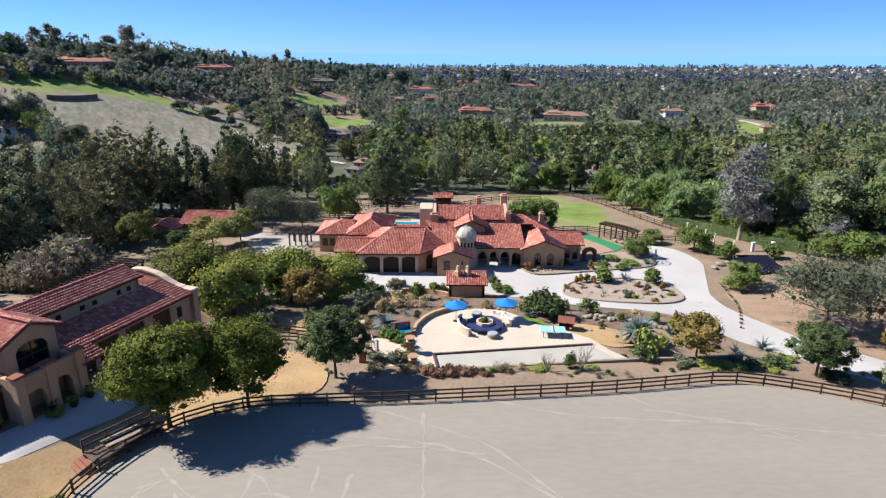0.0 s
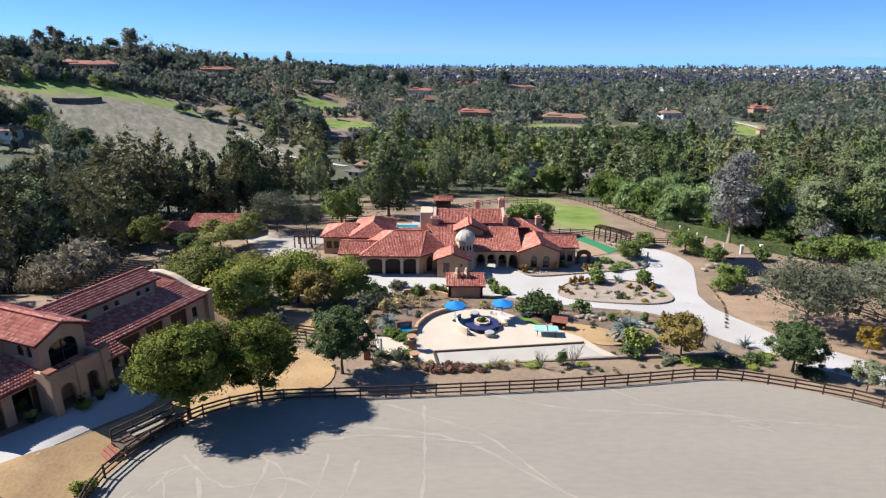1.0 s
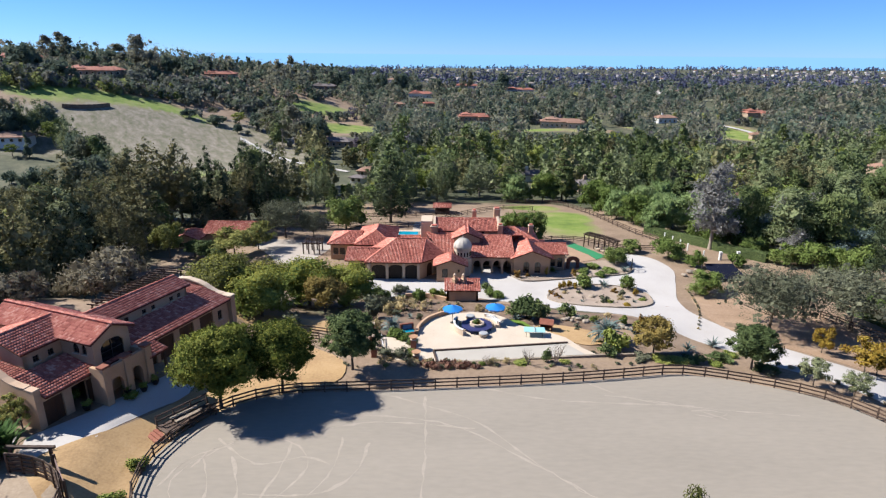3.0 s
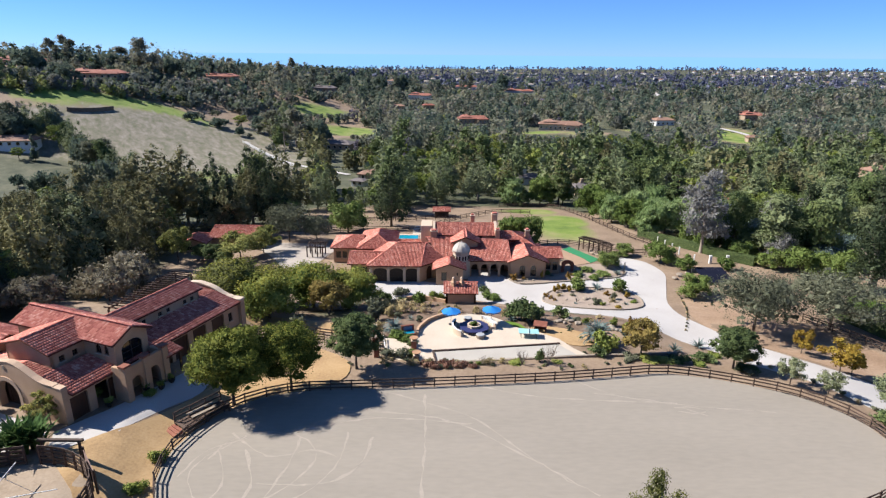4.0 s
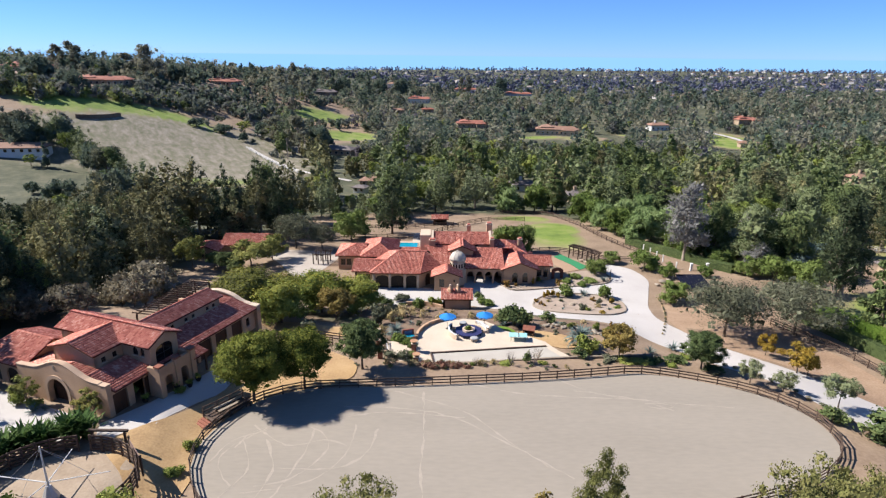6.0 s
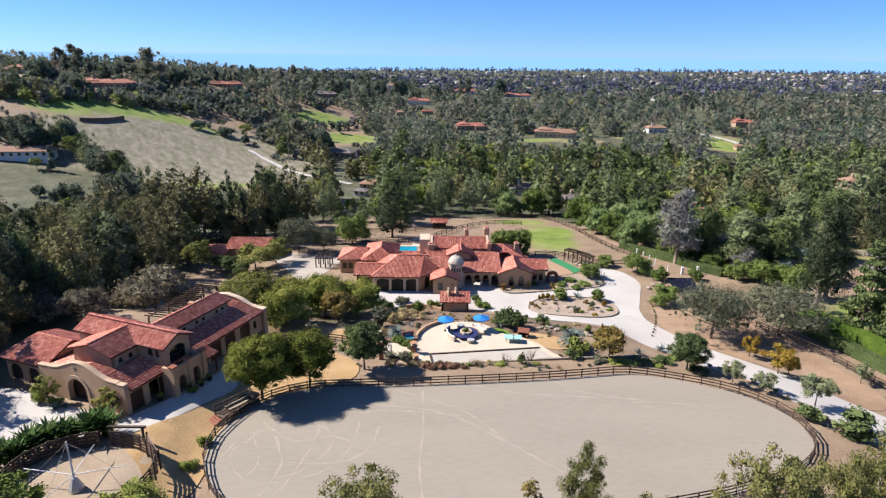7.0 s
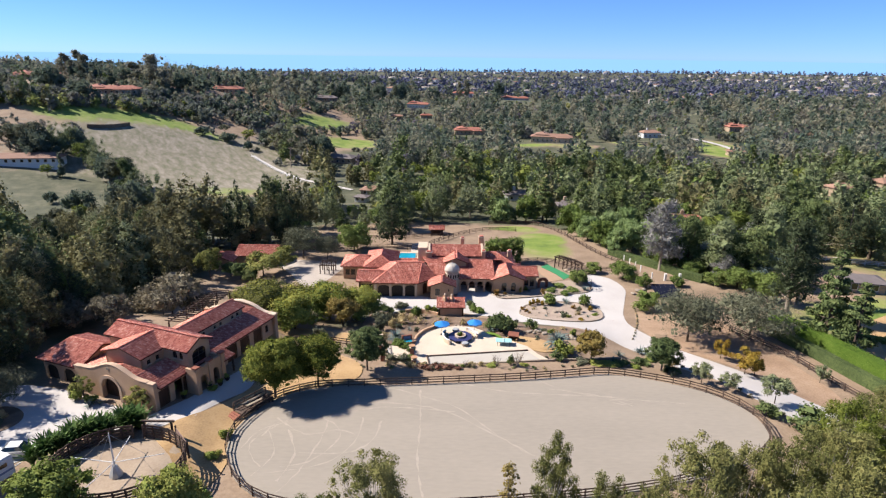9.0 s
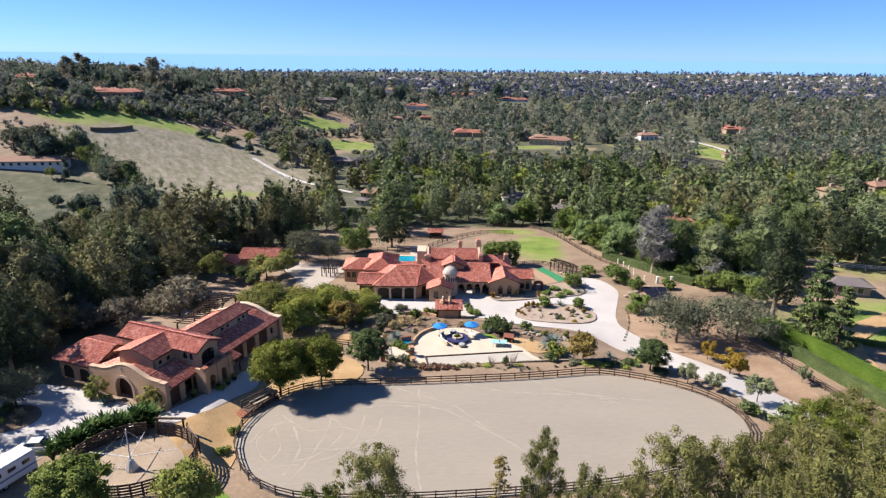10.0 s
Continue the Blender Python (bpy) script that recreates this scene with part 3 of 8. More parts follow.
# driveway and paved courts
DRIVE_RING = curve([(-15.8, 90.6), (-15.2, 86), (-13.5, 83.3), (-7.5, 82.3), (0.5, 83.6), (6.5, 82.2), (10.5, 79.8), (14.5, 77.0), (20, 73.2), (26, 70.6), (31.5, 67.0), (35.5, 62.0), (38.2, 57.4), (40.6, 52.0), (44.2, 47.4), (46.6, 43.4), (49.2, 40.0), (52.6, 36.2), (58, 28), (62, 20), (69, 22), (64, 34), (59, 42.0), (55.2, 46.2), (52.2, 49.6), (49.6, 53.2), (46.8, 57.4), (44.2, 62), (41.6, 67), (38.6, 74), (39.6, 82), (42.2, 90), (44.2, 97), (42.6, 103.5), (38.5, 107), (36.0, 104), (36.8, 98.5), (34.4, 94.3), (25.7, 92.2), (15.6, 90.0), (12.8, 93.4), (10, 98.2), (5.6, 98.2), (4.4, 90.4), (-3.6, 91.2), (-9, 91.4)], True, 0.8)
tagged(sheet("driveway", DRIVE_RING, DRIVE, 0.05, 2.0), "pale decomposed-granite driveway and motor court", "driveway", kind="structure")
ISLAND = curve([(18.0, 83.2), (20.5, 87), (26, 88.6), (32.0, 87.6), (35.2, 84.3), (34.4, 79.2), (31.6, 76.4), (27, 75.6), (21, 77.6), (18.6, 80.2)], True, 0.9)
tagged(sheet("island_bed", ISLAND, GRAVEL, 0.16, 1.5), "gravel planting island ringed by the drive", "planting bed", kind="structure")


def kerb(name, label, pts, closed, w, h, mat, lift=0.0, step=1.0, group=""):
    line = curve(pts, closed, step) if step else np.asarray(pts)
    z = ground_z(line[:, 0], line[:, 1]) + lift
    b = Build()
    n = len(line)
    for i in range(n if closed else n - 1):
        k = (i + 1) % n
        b.beam((line[i, 0], line[i, 1], z[i] + h / 2 - 0.1), (line[k, 0], line[k, 1], z[k] + h / 2 - 0.1), w, h + 0.2)
    return tagged(part(name, b, mat), label, "kerb", group, "structure")


kerb("kerb", "grey stone kerb round the planting island", ISLAND, True, 0.22, 0.24, STONE, 0.05, 0)
kerb("kerb", "grey stone kerb of the front planting bed", [(12.6, 93.6), (14.0, 91.2), (16.5, 90.3), (25.7, 92.2), (34.4, 94.3), (36.8, 97.5)], False, 0.2, 0.22, STONE, 0.05)
FRONT_BED = curve([(13.4, 93.2), (14.4, 91.4), (17, 90.7), (25.7, 92.6), (34.2, 94.7), (36.2, 97.8), (35.2, 101.5), (30, 101.6), (26, 97.5), (23.4, 96.2), (19.8, 95), (19.6, 93.6)], True, 1.0)
tagged(sheet("front_bed", FRONT_BED, GRAVEL, 0.12, 1.5), "gravel planting bed in front of the house", "planting bed", kind="structure")

# terrace with the bocce court
PATIO_Z = -0.45
PATIO_RING = [(-2.4, 51.9), (8, 53.1), (19.0, 54.5), (17.6, 56.2), (16.1, 59), (13.6, 61.0), (10.5, 62.6), (9.2, 64.6), (7.4, 66.2), (4.4, 66.8), (1.2, 66.0), (-1.4, 64.3), (-2.8, 61.4), (-3.2, 58.6), (-5.0, 58.4), (-7.4, 58.8), (-7.2, 55.6), (-5.2, 52.6)]
tagged(sheet("terrace", PATIO_RING, PATIO, 0, 1.5, level=PATIO_Z, skirt=1.2), "cream concrete terrace", "terrace", kind="structure")
tagged(sheet("bocce_court", [(-0.75, 54.85), (-0.35, 52.35), (17.6, 54.45), (15.8, 57.3)], BOCCE, 0, 2, level=PATIO_Z + 0.012, skirt=0.05), "grey grit bocce court set in the terrace", "bocce court", kind="structure")
b = Build()
for p, q in (((-0.9, 55.0), (16.0, 57.45)), ((-0.9, 55.0), (-0.45, 52.2))):
    b.beam((*p, PATIO_Z + 0.09), (*q, PATIO_Z + 0.09), 0.2, 0.2)
tagged(part("court_curb", b, WOOD_DARK), "dark timber curb of the bocce court", "curb", kind="structure")
b = Build()
line = curve([(-2.6, 51.75), (8, 52.95), (19.3, 54.35), (26, 54.8), (31, 55.4)], False, 1.2)
for p, q in zip(line, line[1:]):
    b.beam((*p, PATIO_Z - 0.38), (*q, PATIO_Z - 0.38), 0.3, 0.9)
tagged(part("retaining_wall", b, STONE), "low brown stone retaining wall below the terrace", "retaining wall", kind="structure")
b = Build()
line = curve([(-3.1, 59.6), (-2.9, 61.6), (-1.6, 64.2), (0.4, 65.9), (1.4, 66.4)], False, 0.7)
for p, q in zip(line, line[1:]):
    b.beam((*p, PATIO_Z + 0.15), (*q, PATIO_Z + 0.15), 0.35, 0.7)
tagged(part("garden_wall", b, STUCCO), "low curved tan stucco garden wall", "garden wall", kind="structure")
tagged(sheet("upper_bed", curve([(-12, 60), (-3.6, 60.2), (-2.4, 63.5), (0.5, 66.6), (6, 68), (10, 66), (14, 63), (19, 62), (27, 65), (28, 68), (18, 73), (9, 78.5), (4, 81), (-6, 81.2), (-13, 81)], True, 1.5), MULCH, 0.06, 2.0), "brown mulch planting slope above the terrace", "planting bed", kind="structure")
tagged(sheet("sand_path", curve([(16.5, 58.8), (19.0, 57.6), (21.5, 59), (20, 62.2), (15, 64.2), (12.6, 63.2), (14, 61.2)], True, 1.0), DIRT, 0.1, 1.5), "tan earth path beside the terrace", "path", kind="structure")
tagged(sheet("lawn_patch", curve([(9.6, 63.6), (11.6, 62.4), (12.2, 63.4), (11.2, 65.2), (9.4, 65.6)], True, 0.6), LAWN, 0.12, 0.8), "small patch of green lawn", "lawn", kind="structure")
tagged(sheet("rear_path", curve([(-6.6, 123.4), (-7.0, 135), (-5.4, 136.4), (-3.0, 136), (-3.6, 123.4)], True, 1.5), PATIO, 0.06, 2.0), "pale path from the house to the rear paddock", "path", kind="structure")
tagged(sheet("lawn_strip", curve([(-26.5, 28), (-25.3, 23.5), (-22.4, 20.2), (-19, 18.0), (-14, 17), (-20, 16.6), (-25, 20)], True, 1), LAWN, 0.06, 1.5), "bright green grass strip beside the arena", "lawn", kind="structure")
tagged(sheet("barn_yard", curve([(-34, 31), (-29.5, 36.5), (-26, 45), (-24.4, 55), (-18, 57), (-12, 53), (-11, 47.5), (-16, 44), (-20.5, 40), (-23, 35), (-24, 29), (-24.5, 24), (-27, 22), (-30, 26)], True, 1.2), DIRT, 0.10, 2.0), "straw-coloured earth between the stable and the arena", "yard", kind="structure")
tagged(sheet("side_field", curve([(43.5, 85), (40.2, 74), (41.5, 67), (46, 60), (52, 52), (57, 44), (62, 46), (61, 58), (58, 68), (56, 80), (50, 87)], True, 1.5), material("red_brown_earth", [(0.150, 0.095, 0.060), (0.255, 0.172, 0.112), (0.345, 0.255, 0.178)], scale=0.25, fine=4, bump=0.5, depth=0.05), 0.03, 2.5), "bare red-brown earth beside the drive", "field", kind="structure")
# barn yard paving and court
tagged(sheet("barn_path", [(-36.5, 34.2), (-35.6, 31.6), (-31.4, 31.4), (-30.4, 35.2), (-28.2, 40.0), (-26.4, 43.2), (-26.2, 47), (-29, 47), (-33, 38.5)], DRIVE, 0.06, 1.2), "pale concrete apron along the barn", "path", kind="structure")
tagged(sheet("barn_court", curve([(-37.2, 34.5), (-38.5, 31.5), (-44, 28.6), (-49, 22), (-54, 12), (-64, 14), (-62, 34), (-59, 41), (-52, 40.6), (-48.5, 39.2), (-42, 36.5)], True, 1.5), DRIVE, 0.06, 2.0), "pale paved court in front of the barn", "court", kind="structure")
tagged(sheet("court_bed", curve([(-56, 36), (-52.6, 34.4), (-52.2, 31.6), (-55, 29.4), (-60, 29), (-61, 34)], True, 1), MULCH, 0.14, 1.5), "mulched planting bed in the barn court", "planting bed", kind="structure")
tagged(sheet("rear_drive", curve([(-30, 96), (-35, 104), (-40, 112), (-39, 117), (-30, 116.5), (-24, 113), (-24, 107), (-26, 100)], True, 2), GREY_DRIVE, 0.06, 2.0), "grey service drive behind the orchard", "driveway", kind="structure")
tagged(sheet("orchard_path", curve([(-28, 64), (-18, 61.5), (-10, 62), (-9, 64.4), (-17, 65), (-27, 67.6)], True, 1.2), DIRT, 0.06, 1.5), "tan dirt track under the orchard trees", "path", kind="structure")
tagged(sheet("putting_green", [(27.3, 113.5), (29.3, 115.8), (33.6, 105), (31, 102.8), (30.2, 106.5)], TURF, 0.08, 1.5), "green putting turf beside the pergola", "putting green", kind="structure")
tagged(sheet("ball_court", [(25.5, 112), (27.0, 113.5), (30.1, 106.3), (31, 102.8), (27, 101)], material("clay_court", [(0.245, 0.158, 0.101), (0.317, 0.216, 0.144)], scale=0.4, fine=6), 0.07, 1.5), "tan clay court beside the house", "court", kind="structure")

# ---- walls, openings and tiled roofs ----
def child(name, build, mat, parent, label="", kind="", smooth=False):
    """A part given in the world's numbers, under a thing that may stand anywhere unturned."""
    o = part(name, build, mat, parent, label, smooth)
    if parent.parent is None and abs(parent.rotation_euler.z) < 1e-6:
        o.matrix_parent_inverse = Matrix.Translation(-parent.matrix_basis.translation)
    if kind:
        o["kind"] = kind
    return o


def arch_rise(s, w):
    return math.sqrt(max(0.0, (w / 2) ** 2 - s * s))


def wall(parent, p0, p1, z0, top, openings=(), mat=STUCCO, thick=0.35, name="wall"):
    """A wall whose outer face runs from p0 to p1 with the outside on its right. top: a height or a list of (s, z).
    openings: (middle, width, sill, head, arch, what), heights above z0; what: window, door, garage or open."""
    p0, p1 = Vector((*p0, 0)), Vector((*p1, 0))
    length = (p1 - p0).length
    d = (p1 - p0) / length
    inn = Vector((-d.y, d.x, 0))
    tops = [(0, top), (length, top)] if isinstance(top, (int, float)) else list(top)
    ts, tz = [a for a, _ in tops], [c for _, c in tops]
    breaks = set(ts) | {0.0, length}
    for m, w, sill, head, arch, what in openings:
        n = 8 if arch else 1
        breaks |= {m - w / 2 + w * k / n for k in range(n + 1)}
    cuts = sorted(c for c in breaks if -1e-6 <= c <= length + 1e-6)
    b = Build()

    def prism(s0, s1, lo0, lo1, hi0, hi1):
        if hi0 - lo0 < 1e-3 and hi1 - lo1 < 1e-3:
            return
        v = []
        for off in (0, thick):
            for s, z in ((s0, lo0), (s1, lo1), (s1, hi1), (s0, hi0)):
                q = p0 + d * s + inn * off
                v.append((q.x, q.y, z))
        b.add(v, [(0, 1, 2, 3), (7, 6, 5, 4), (0, 4, 5, 1), (1, 5, 6, 2), (2, 6, 7, 3), (3, 7, 4, 0)])

    for s0, s1 in zip(cuts, cuts[1:]):
        if s1 - s0 < 1e-5:
            continue
        mid = (s0 + s1) / 2
        h0, h1 = np.interp(s0, ts, tz), np.interp(s1, ts, tz)
        hole = [o for o in openings if abs(mid - o[0]) < o[1] / 2]
        if not hole:
            prism(s0, s1, z0, z0, h0, h1)
            continue
        m, w, sill, head, arch, what = hole[0]
        if sill > 0:
            prism(s0, s1, z0, z0, z0 + sill, z0 + sill)
        k = arch if arch is not True else 1.0
        e0 = z0 + head - (w / 2 - arch_rise(s0 - m, w)) * k if arch else z0 + head
        e1 = z0 + head - (w / 2 - arch_rise(s1 - m, w)) * k if arch else z0 + head
        prism(s0, s1, e0, e1, h0, h1)
    body = child(name, b.weld(), mat, parent)

    def at(s, off, z):
        q = p0 + d * s + inn * off
        return (q.x, q.y, z)

    for m, w, sill, head, arch, what in openings:
        if what == "open":
            continue
        lo, hi = z0 + sill, z0 + head
        s0, s1 = m - w / 2, m + w / 2
        if what == "window":
            o = child("window", Build().beam(at(s0, 0.13, lo + 0.03), at(s1, 0.13, lo + 0.03), 0.10, 0.06), WOOD_DARK, parent)
            sub = lambda n, q, mt: part(n, q, mt, o) if parent.parent is None else None
            fb = Build()
            for s in (s0 + 0.035, m, s1 - 0.035):
                fb.beam(at(s, 0.13, lo), at(s, 0.13, hi), 0.07, 0.07)
            fb.beam(at(s0, 0.13, hi - 0.03), at(s1, 0.13, hi - 0.03), 0.07, 0.06)
            fb.beam(at(s0, 0.13, (lo + hi) / 2), at(s1, 0.13, (lo + hi) / 2), 0.05, 0.05)
            fr = part("frame", fb, WOOD_DARK, o)
            pn = part("pane", Build().beam(at(s0, 0.17, (lo + hi) / 2), at(s1, 0.17, (lo + hi) / 2), 0.02, hi - lo), GLASS, o)
            sl = part("sill", Build().beam(at(s0 - 0.08, -0.04, lo - 0.05), at(s1 + 0.08, -0.04, lo - 0.05), 0.16, 0.08), CREAM, o)
        else:
            mt = GARAGE if what == "garage" else WOOD_DOOR
            planks = max(3, round(w / 0.35))
            o = child("garage_door" if what == "garage" else "door", Build().beam(at(s0, 0.24, (lo + hi) / 2), at(s1, 0.24, (lo + hi) / 2), 0.05, hi - lo), mt, parent)
            for k in range(planks):
                a, c = s0 + w * k / planks + 0.012, s0 + w * (k + 1) / planks - 0.012
                part("plank", Build().beam(at(a, 0.205, (lo + hi) / 2), at(c, 0.205, (lo + hi) / 2), 0.03, hi - lo - 0.02), mt, o)
            if what == "garage":
                part("rail", Build().beam(at(s0, 0.185, hi - 0.75), at(s1, 0.185, hi - 0.75), 0.02, 0.12), mt, o)
            else:
                part("handle", Build().beam(at(m + 0.1, 0.15, lo + 1.0), at(m + 0.1, 0.15, lo + 1.25), 0.03, 0.03), BLACK, o)
    return body


TILE_W, TILE_L = 0.27, 0.39


def tile_mesh(planes):
    """Barrel tiles over roof planes, each (eave a, eave b, top b, top a)."""
    verts, faces, base = [], [], 0
    rng = np.random.default_rng(5)
    for ring in planes:
        a, b2 = np.array(ring[0], float), np.array(ring[1], float)
        u = (b2 - a) / np.linalg.norm(b2 - a)
        c = np.array(ring[2], float) - a
        s = c - u * (c @ u)
        s /= np.linalg.norm(s)
        nrm = np.cross(u, s)
        if nrm[2] < 0:
            nrm = -nrm
        flat = np.array([[(np.array(p, float) - a) @ u, (np.array(p, float) - a) @ s] for p in ring])
        lo, hi = flat.min(0), flat.max(0)
        ni, nj = int((hi[0] - lo[0]) / TILE_W) + 1, int((hi[1] - lo[1]) / TILE_L) + 1
        ii, jj = np.meshgrid(np.arange(ni), np.arange(nj))
        cx = (lo[0] + (ii + 0.5) * (hi[0] - lo[0]) / ni).ravel()
        cy = (lo[1] + (jj + 0.5) * TILE_L).ravel()
        ok = inside(cx, np.minimum(cy, hi[1] - 0.02), flat)
        cx, cy = cx[ok], cy[ok]
        n = len(cx)
        if not n:
            continue
        w = 0.5 * (hi[0] - lo[0]) / ni
        prof = [(-w, 0.0), (-0.55 * w, 0.085), (0.55 * w, 0.085), (w, 0.0)]
        jit = rng.normal(0, 0.006, n)
        block = np.zeros((n, 8, 3))
        for e, (along, lift, wid) in enumerate(((-TILE_L * 0.56, 0.055, 1.0), (TILE_L * 0.5, 0.01, 0.86))):
            for k, (dx, dz) in enumerate(prof):
                block[:, e * 4 + k] = a + np.outer(cx + dx * wid + jit, u) + np.outer(cy + along + jit, s) + np.outer(dz * wid + lift + np.abs(jit), nrm)
        verts.append(block.reshape(-1, 3))
        idx = base + 8 * np.arange(n)[:, None]
        for k in range(3):
            faces.append(idx + np.array([k, k + 1, k + 5, k + 4])[None])
        faces.append(idx + np.array([0, 3, 2, 1])[None])
        base += 8 * n
    verts, faces = np.concatenate(verts), np.concatenate(faces)
    me = bpy.data.meshes.new("roof_tiles")
    me.vertices.add(len(verts))
    me.vertices.foreach_set("co", verts.astype(np.float32).ravel())
    me.loops.add(faces.size)
    me.loops.foreach_set("vertex_index", faces.astype(np.int32).ravel())
    me.polygons.add(len(faces))
    me.polygons.foreach_set("loop_start", np.arange(0, faces.size, 4, dtype=np.int32))
    me.materials.append(TILE)
    me.update(calc_edges=True)
    return me


def cap_line(build, p, q):
    p, q = Vector(p), Vector(q)
    n = max(1, round((q - p).length / 0.42))
    up = Vector((0, 0, 0.05))
    for k in range(n):
        a, c = p.lerp(q, k / n) + up, p.lerp(q, (k + 1.12) / n) + up
        build.tube(a + up * 0.4, c, 0.15, 0.12, 6)


def roof(parent, planes, caps=(), thick=0.16):
    """Roof planes as a slab with fascia, barrel tiles on it and cap tiles on ridges and hips."""
    b = Build()
    for ring in planes:
        pts = []
        for p in ring:
            if not pts or (Vector(p) - Vector(pts[-1])).length > 1e-3:
                pts.append(tuple(p))
        if (Vector(pts[0]) - Vector(pts[-1])).length < 1e-3:
            pts.pop()
        b.slab(pts, thick)
    base = child("roof", b, TILE_DARK, parent, "terracotta tiled roof")
    t = part("roof_tiles", tile_mesh(planes), TILE, base)
    t["kind"] = "stuff"
    if caps:
        c = Build()
        for p, q in caps:
            cap_line(c, p, q)
        part("ridge_tiles", c, TILE, base)["kind"] = "stuff"
    return base


def pitched(parent, x0, x1, y0, y1, eave, ridge, axis="x", ends=("hip", "hip"), over=0.55, run=1.0):
    """A hip or gable roof over a rectangle; axis is the way of its ridge, ends those at its low and high end."""
    x0, x1, y0, y1 = x0 - over, x1 + over, y0 - over, y1 + over
    e, r = eave, ridge
    if axis == "x":
        ym, half = (y0 + y1) / 2, (y1 - y0) / 2 * run
        a = x0 + (half if ends[0] == "hip" else 0)
        c = x1 - (half if ends[1] == "hip" else 0)
        if a > c:
            a = c = (a + c) / 2
        planes = [[(x0, y0, e), (x1, y0, e), (c, ym, r), (a, ym, r)], [(x1, y1, e), (x0, y1, e), (a, ym, r), (c, ym, r)]]
        caps = [((a, ym, r), (c, ym, r))] if c - a > 0.1 else []
        if ends[0] == "hip":
            planes.append([(x0, y1, e), (x0, y0, e), (a, ym, r), (a, ym, r)])
            caps += [((x0, y0, e), (a, ym, r)), ((x0, y1, e), (a, ym, r))]
        if ends[1] == "hip":
            planes.append([(x1, y0, e), (x1, y1, e), (c, ym, r), (c, ym, r)])
            caps += [((x1, y0, e), (c, ym, r)), ((x1, y1, e), (c, ym, r))]
    else:
        xm, half = (x0 + x1) / 2, (x1 - x0) / 2 * run
        a = y0 + (half if ends[0] == "hip" else 0)
        c = y1 - (half if ends[1] == "hip" else 0)
        if a > c:
            a = c = (a + c) / 2
        planes = [[(x0, y1, e), (x0, y0, e), (xm, a, r), (xm, c, r)], [(x1, y0, e), (x1, y1, e), (xm, c, r), (xm, a, r)]]
        caps = [((xm, a, r), (xm, c, r))] if c - a > 0.1 else []
        if ends[0] == "hip":
            planes.append([(x0, y0, e), (x1, y0, e), (xm, a, r), (xm, a, r)])
            caps += [((x0, y0, e), (xm, a, r)), ((x1, y0, e), (xm, a, r))]
        if ends[1] == "hip":
            planes.append([(x1, y1, e), (x0, y1, e), (xm, c, r), (xm, c, r)])
            caps += [((x1, y1, e), (xm, c, r)), ((x0, y1, e), (xm, c, r))]
    return roof(parent, planes, caps)


def block(parent, x0, x1, y0, y1, z0, eave, ridge, axis="x", ends=("hip", "hip"), south=(), east=(), north=(), west=(), over=0.55, run=1.0, mat=STUCCO):
    """Four walls with their openings and a pitched roof."""
    drop = 0.10
    sx, sy = x1 - x0, y1 - y0
    full = ridge - 0.2
    lowtop = eave - drop

    def gable(length):
        return [(0, lowtop), (length / 2, full), (length, lowtop)]

    gs = axis == "y" and ends[0] != "hip"
    gn = axis == "y" and ends[1] != "hip"
    gw = axis == "x" and ends[0] != "hip"
    ge = axis == "x" and ends[1] != "hip"
    wall(parent, (x0, y0), (x1, y0), z0, gable(sx) if gs else lowtop, south, mat)
    wall(parent, (x1, y0 + 0.002), (x1, y1 - 0.002), z0, gable(sy) if ge else lowtop, east, mat)
    wall(parent, (x1, y1), (x0, y1), z0, gable(sx) if gn else lowtop, north, mat)
    wall(parent, (x0, y1 - 0.002), (x0, y0 + 0.002), z0, gable(sy) if gw else lowtop, west, mat)
    pitched(parent, x0, x1, y0, y1, eave, ridge, axis, ends, over, run)


def chimney(parent, x, y, z0, z1, w=0.9, d=0.9):
    c = child("chimney", Build().box(x - w / 2, y - d / 2, z0, x + w / 2, y + d / 2, z1, 0.02), STUCCO, parent)
    part("cap", Build().box(x - w / 2 - 0.1, y - d / 2 - 0.1, z1 + 0.003, x + w / 2 + 0.1, y + d / 2 + 0.1, z1 + 0.16, 0.03), CREAM, c)
    part("cover", Build().box(x - w / 2 + 0.1, y - d / 2 + 0.1, z1 + 0.16, x + w / 2 - 0.1, y + d / 2 - 0.1, z1 + 0.42, 0.05), TILE, c)
    return c

# ---- the main house ----
HZ = -4.85
house = thing("house", "sprawling tan stucco house with red barrel-tile roofs and a small dome", "house", (2, 98, HZ))
E0 = -1.5
# garage wing with four bays
wall(house, (-17.0, 92.2), (-13.4, 92.2), HZ, E0 - 0.15, [(1.7, 2.7, 0, 2.5, False, "garage")])
wall(house, (-17.0, 99), (-17.0, 92.2), HZ, [(0, E0 - 0.15), (3.6, -0.5), (6.8, E0 - 0.15)], [(4.6, 1.2, 0.9, 2.2, False, "window")])
wall(house, (-13.3, 90.9), (-4.0, 90.9), HZ, E0 - 0.1, [(1.95, 2.65, 0, 2.75, 0.45, "garage"), (5.0, 2.65, 0, 2.75, 0.45, "garage"), (7.9, 2.4, 0, 2.75, 0.45, "garage")], thick=0.5)
wall(house, (-13.3, 104), (-13.3, 90.9), HZ, E0 - 0.1)
wall(house, (-4.0, 90.9), (0.1, 95.2), HZ, E0 - 0.1, [(2.6, 1.5, 0, 2.6, True, "door")])
for x in (-13.1, -9.85, -6.85, -4.2):
    child("column", Build().box(x - 0.25, 90.55, HZ, x + 0.25, 90.92, E0 - 0.35, 0.05), CREAM, house)
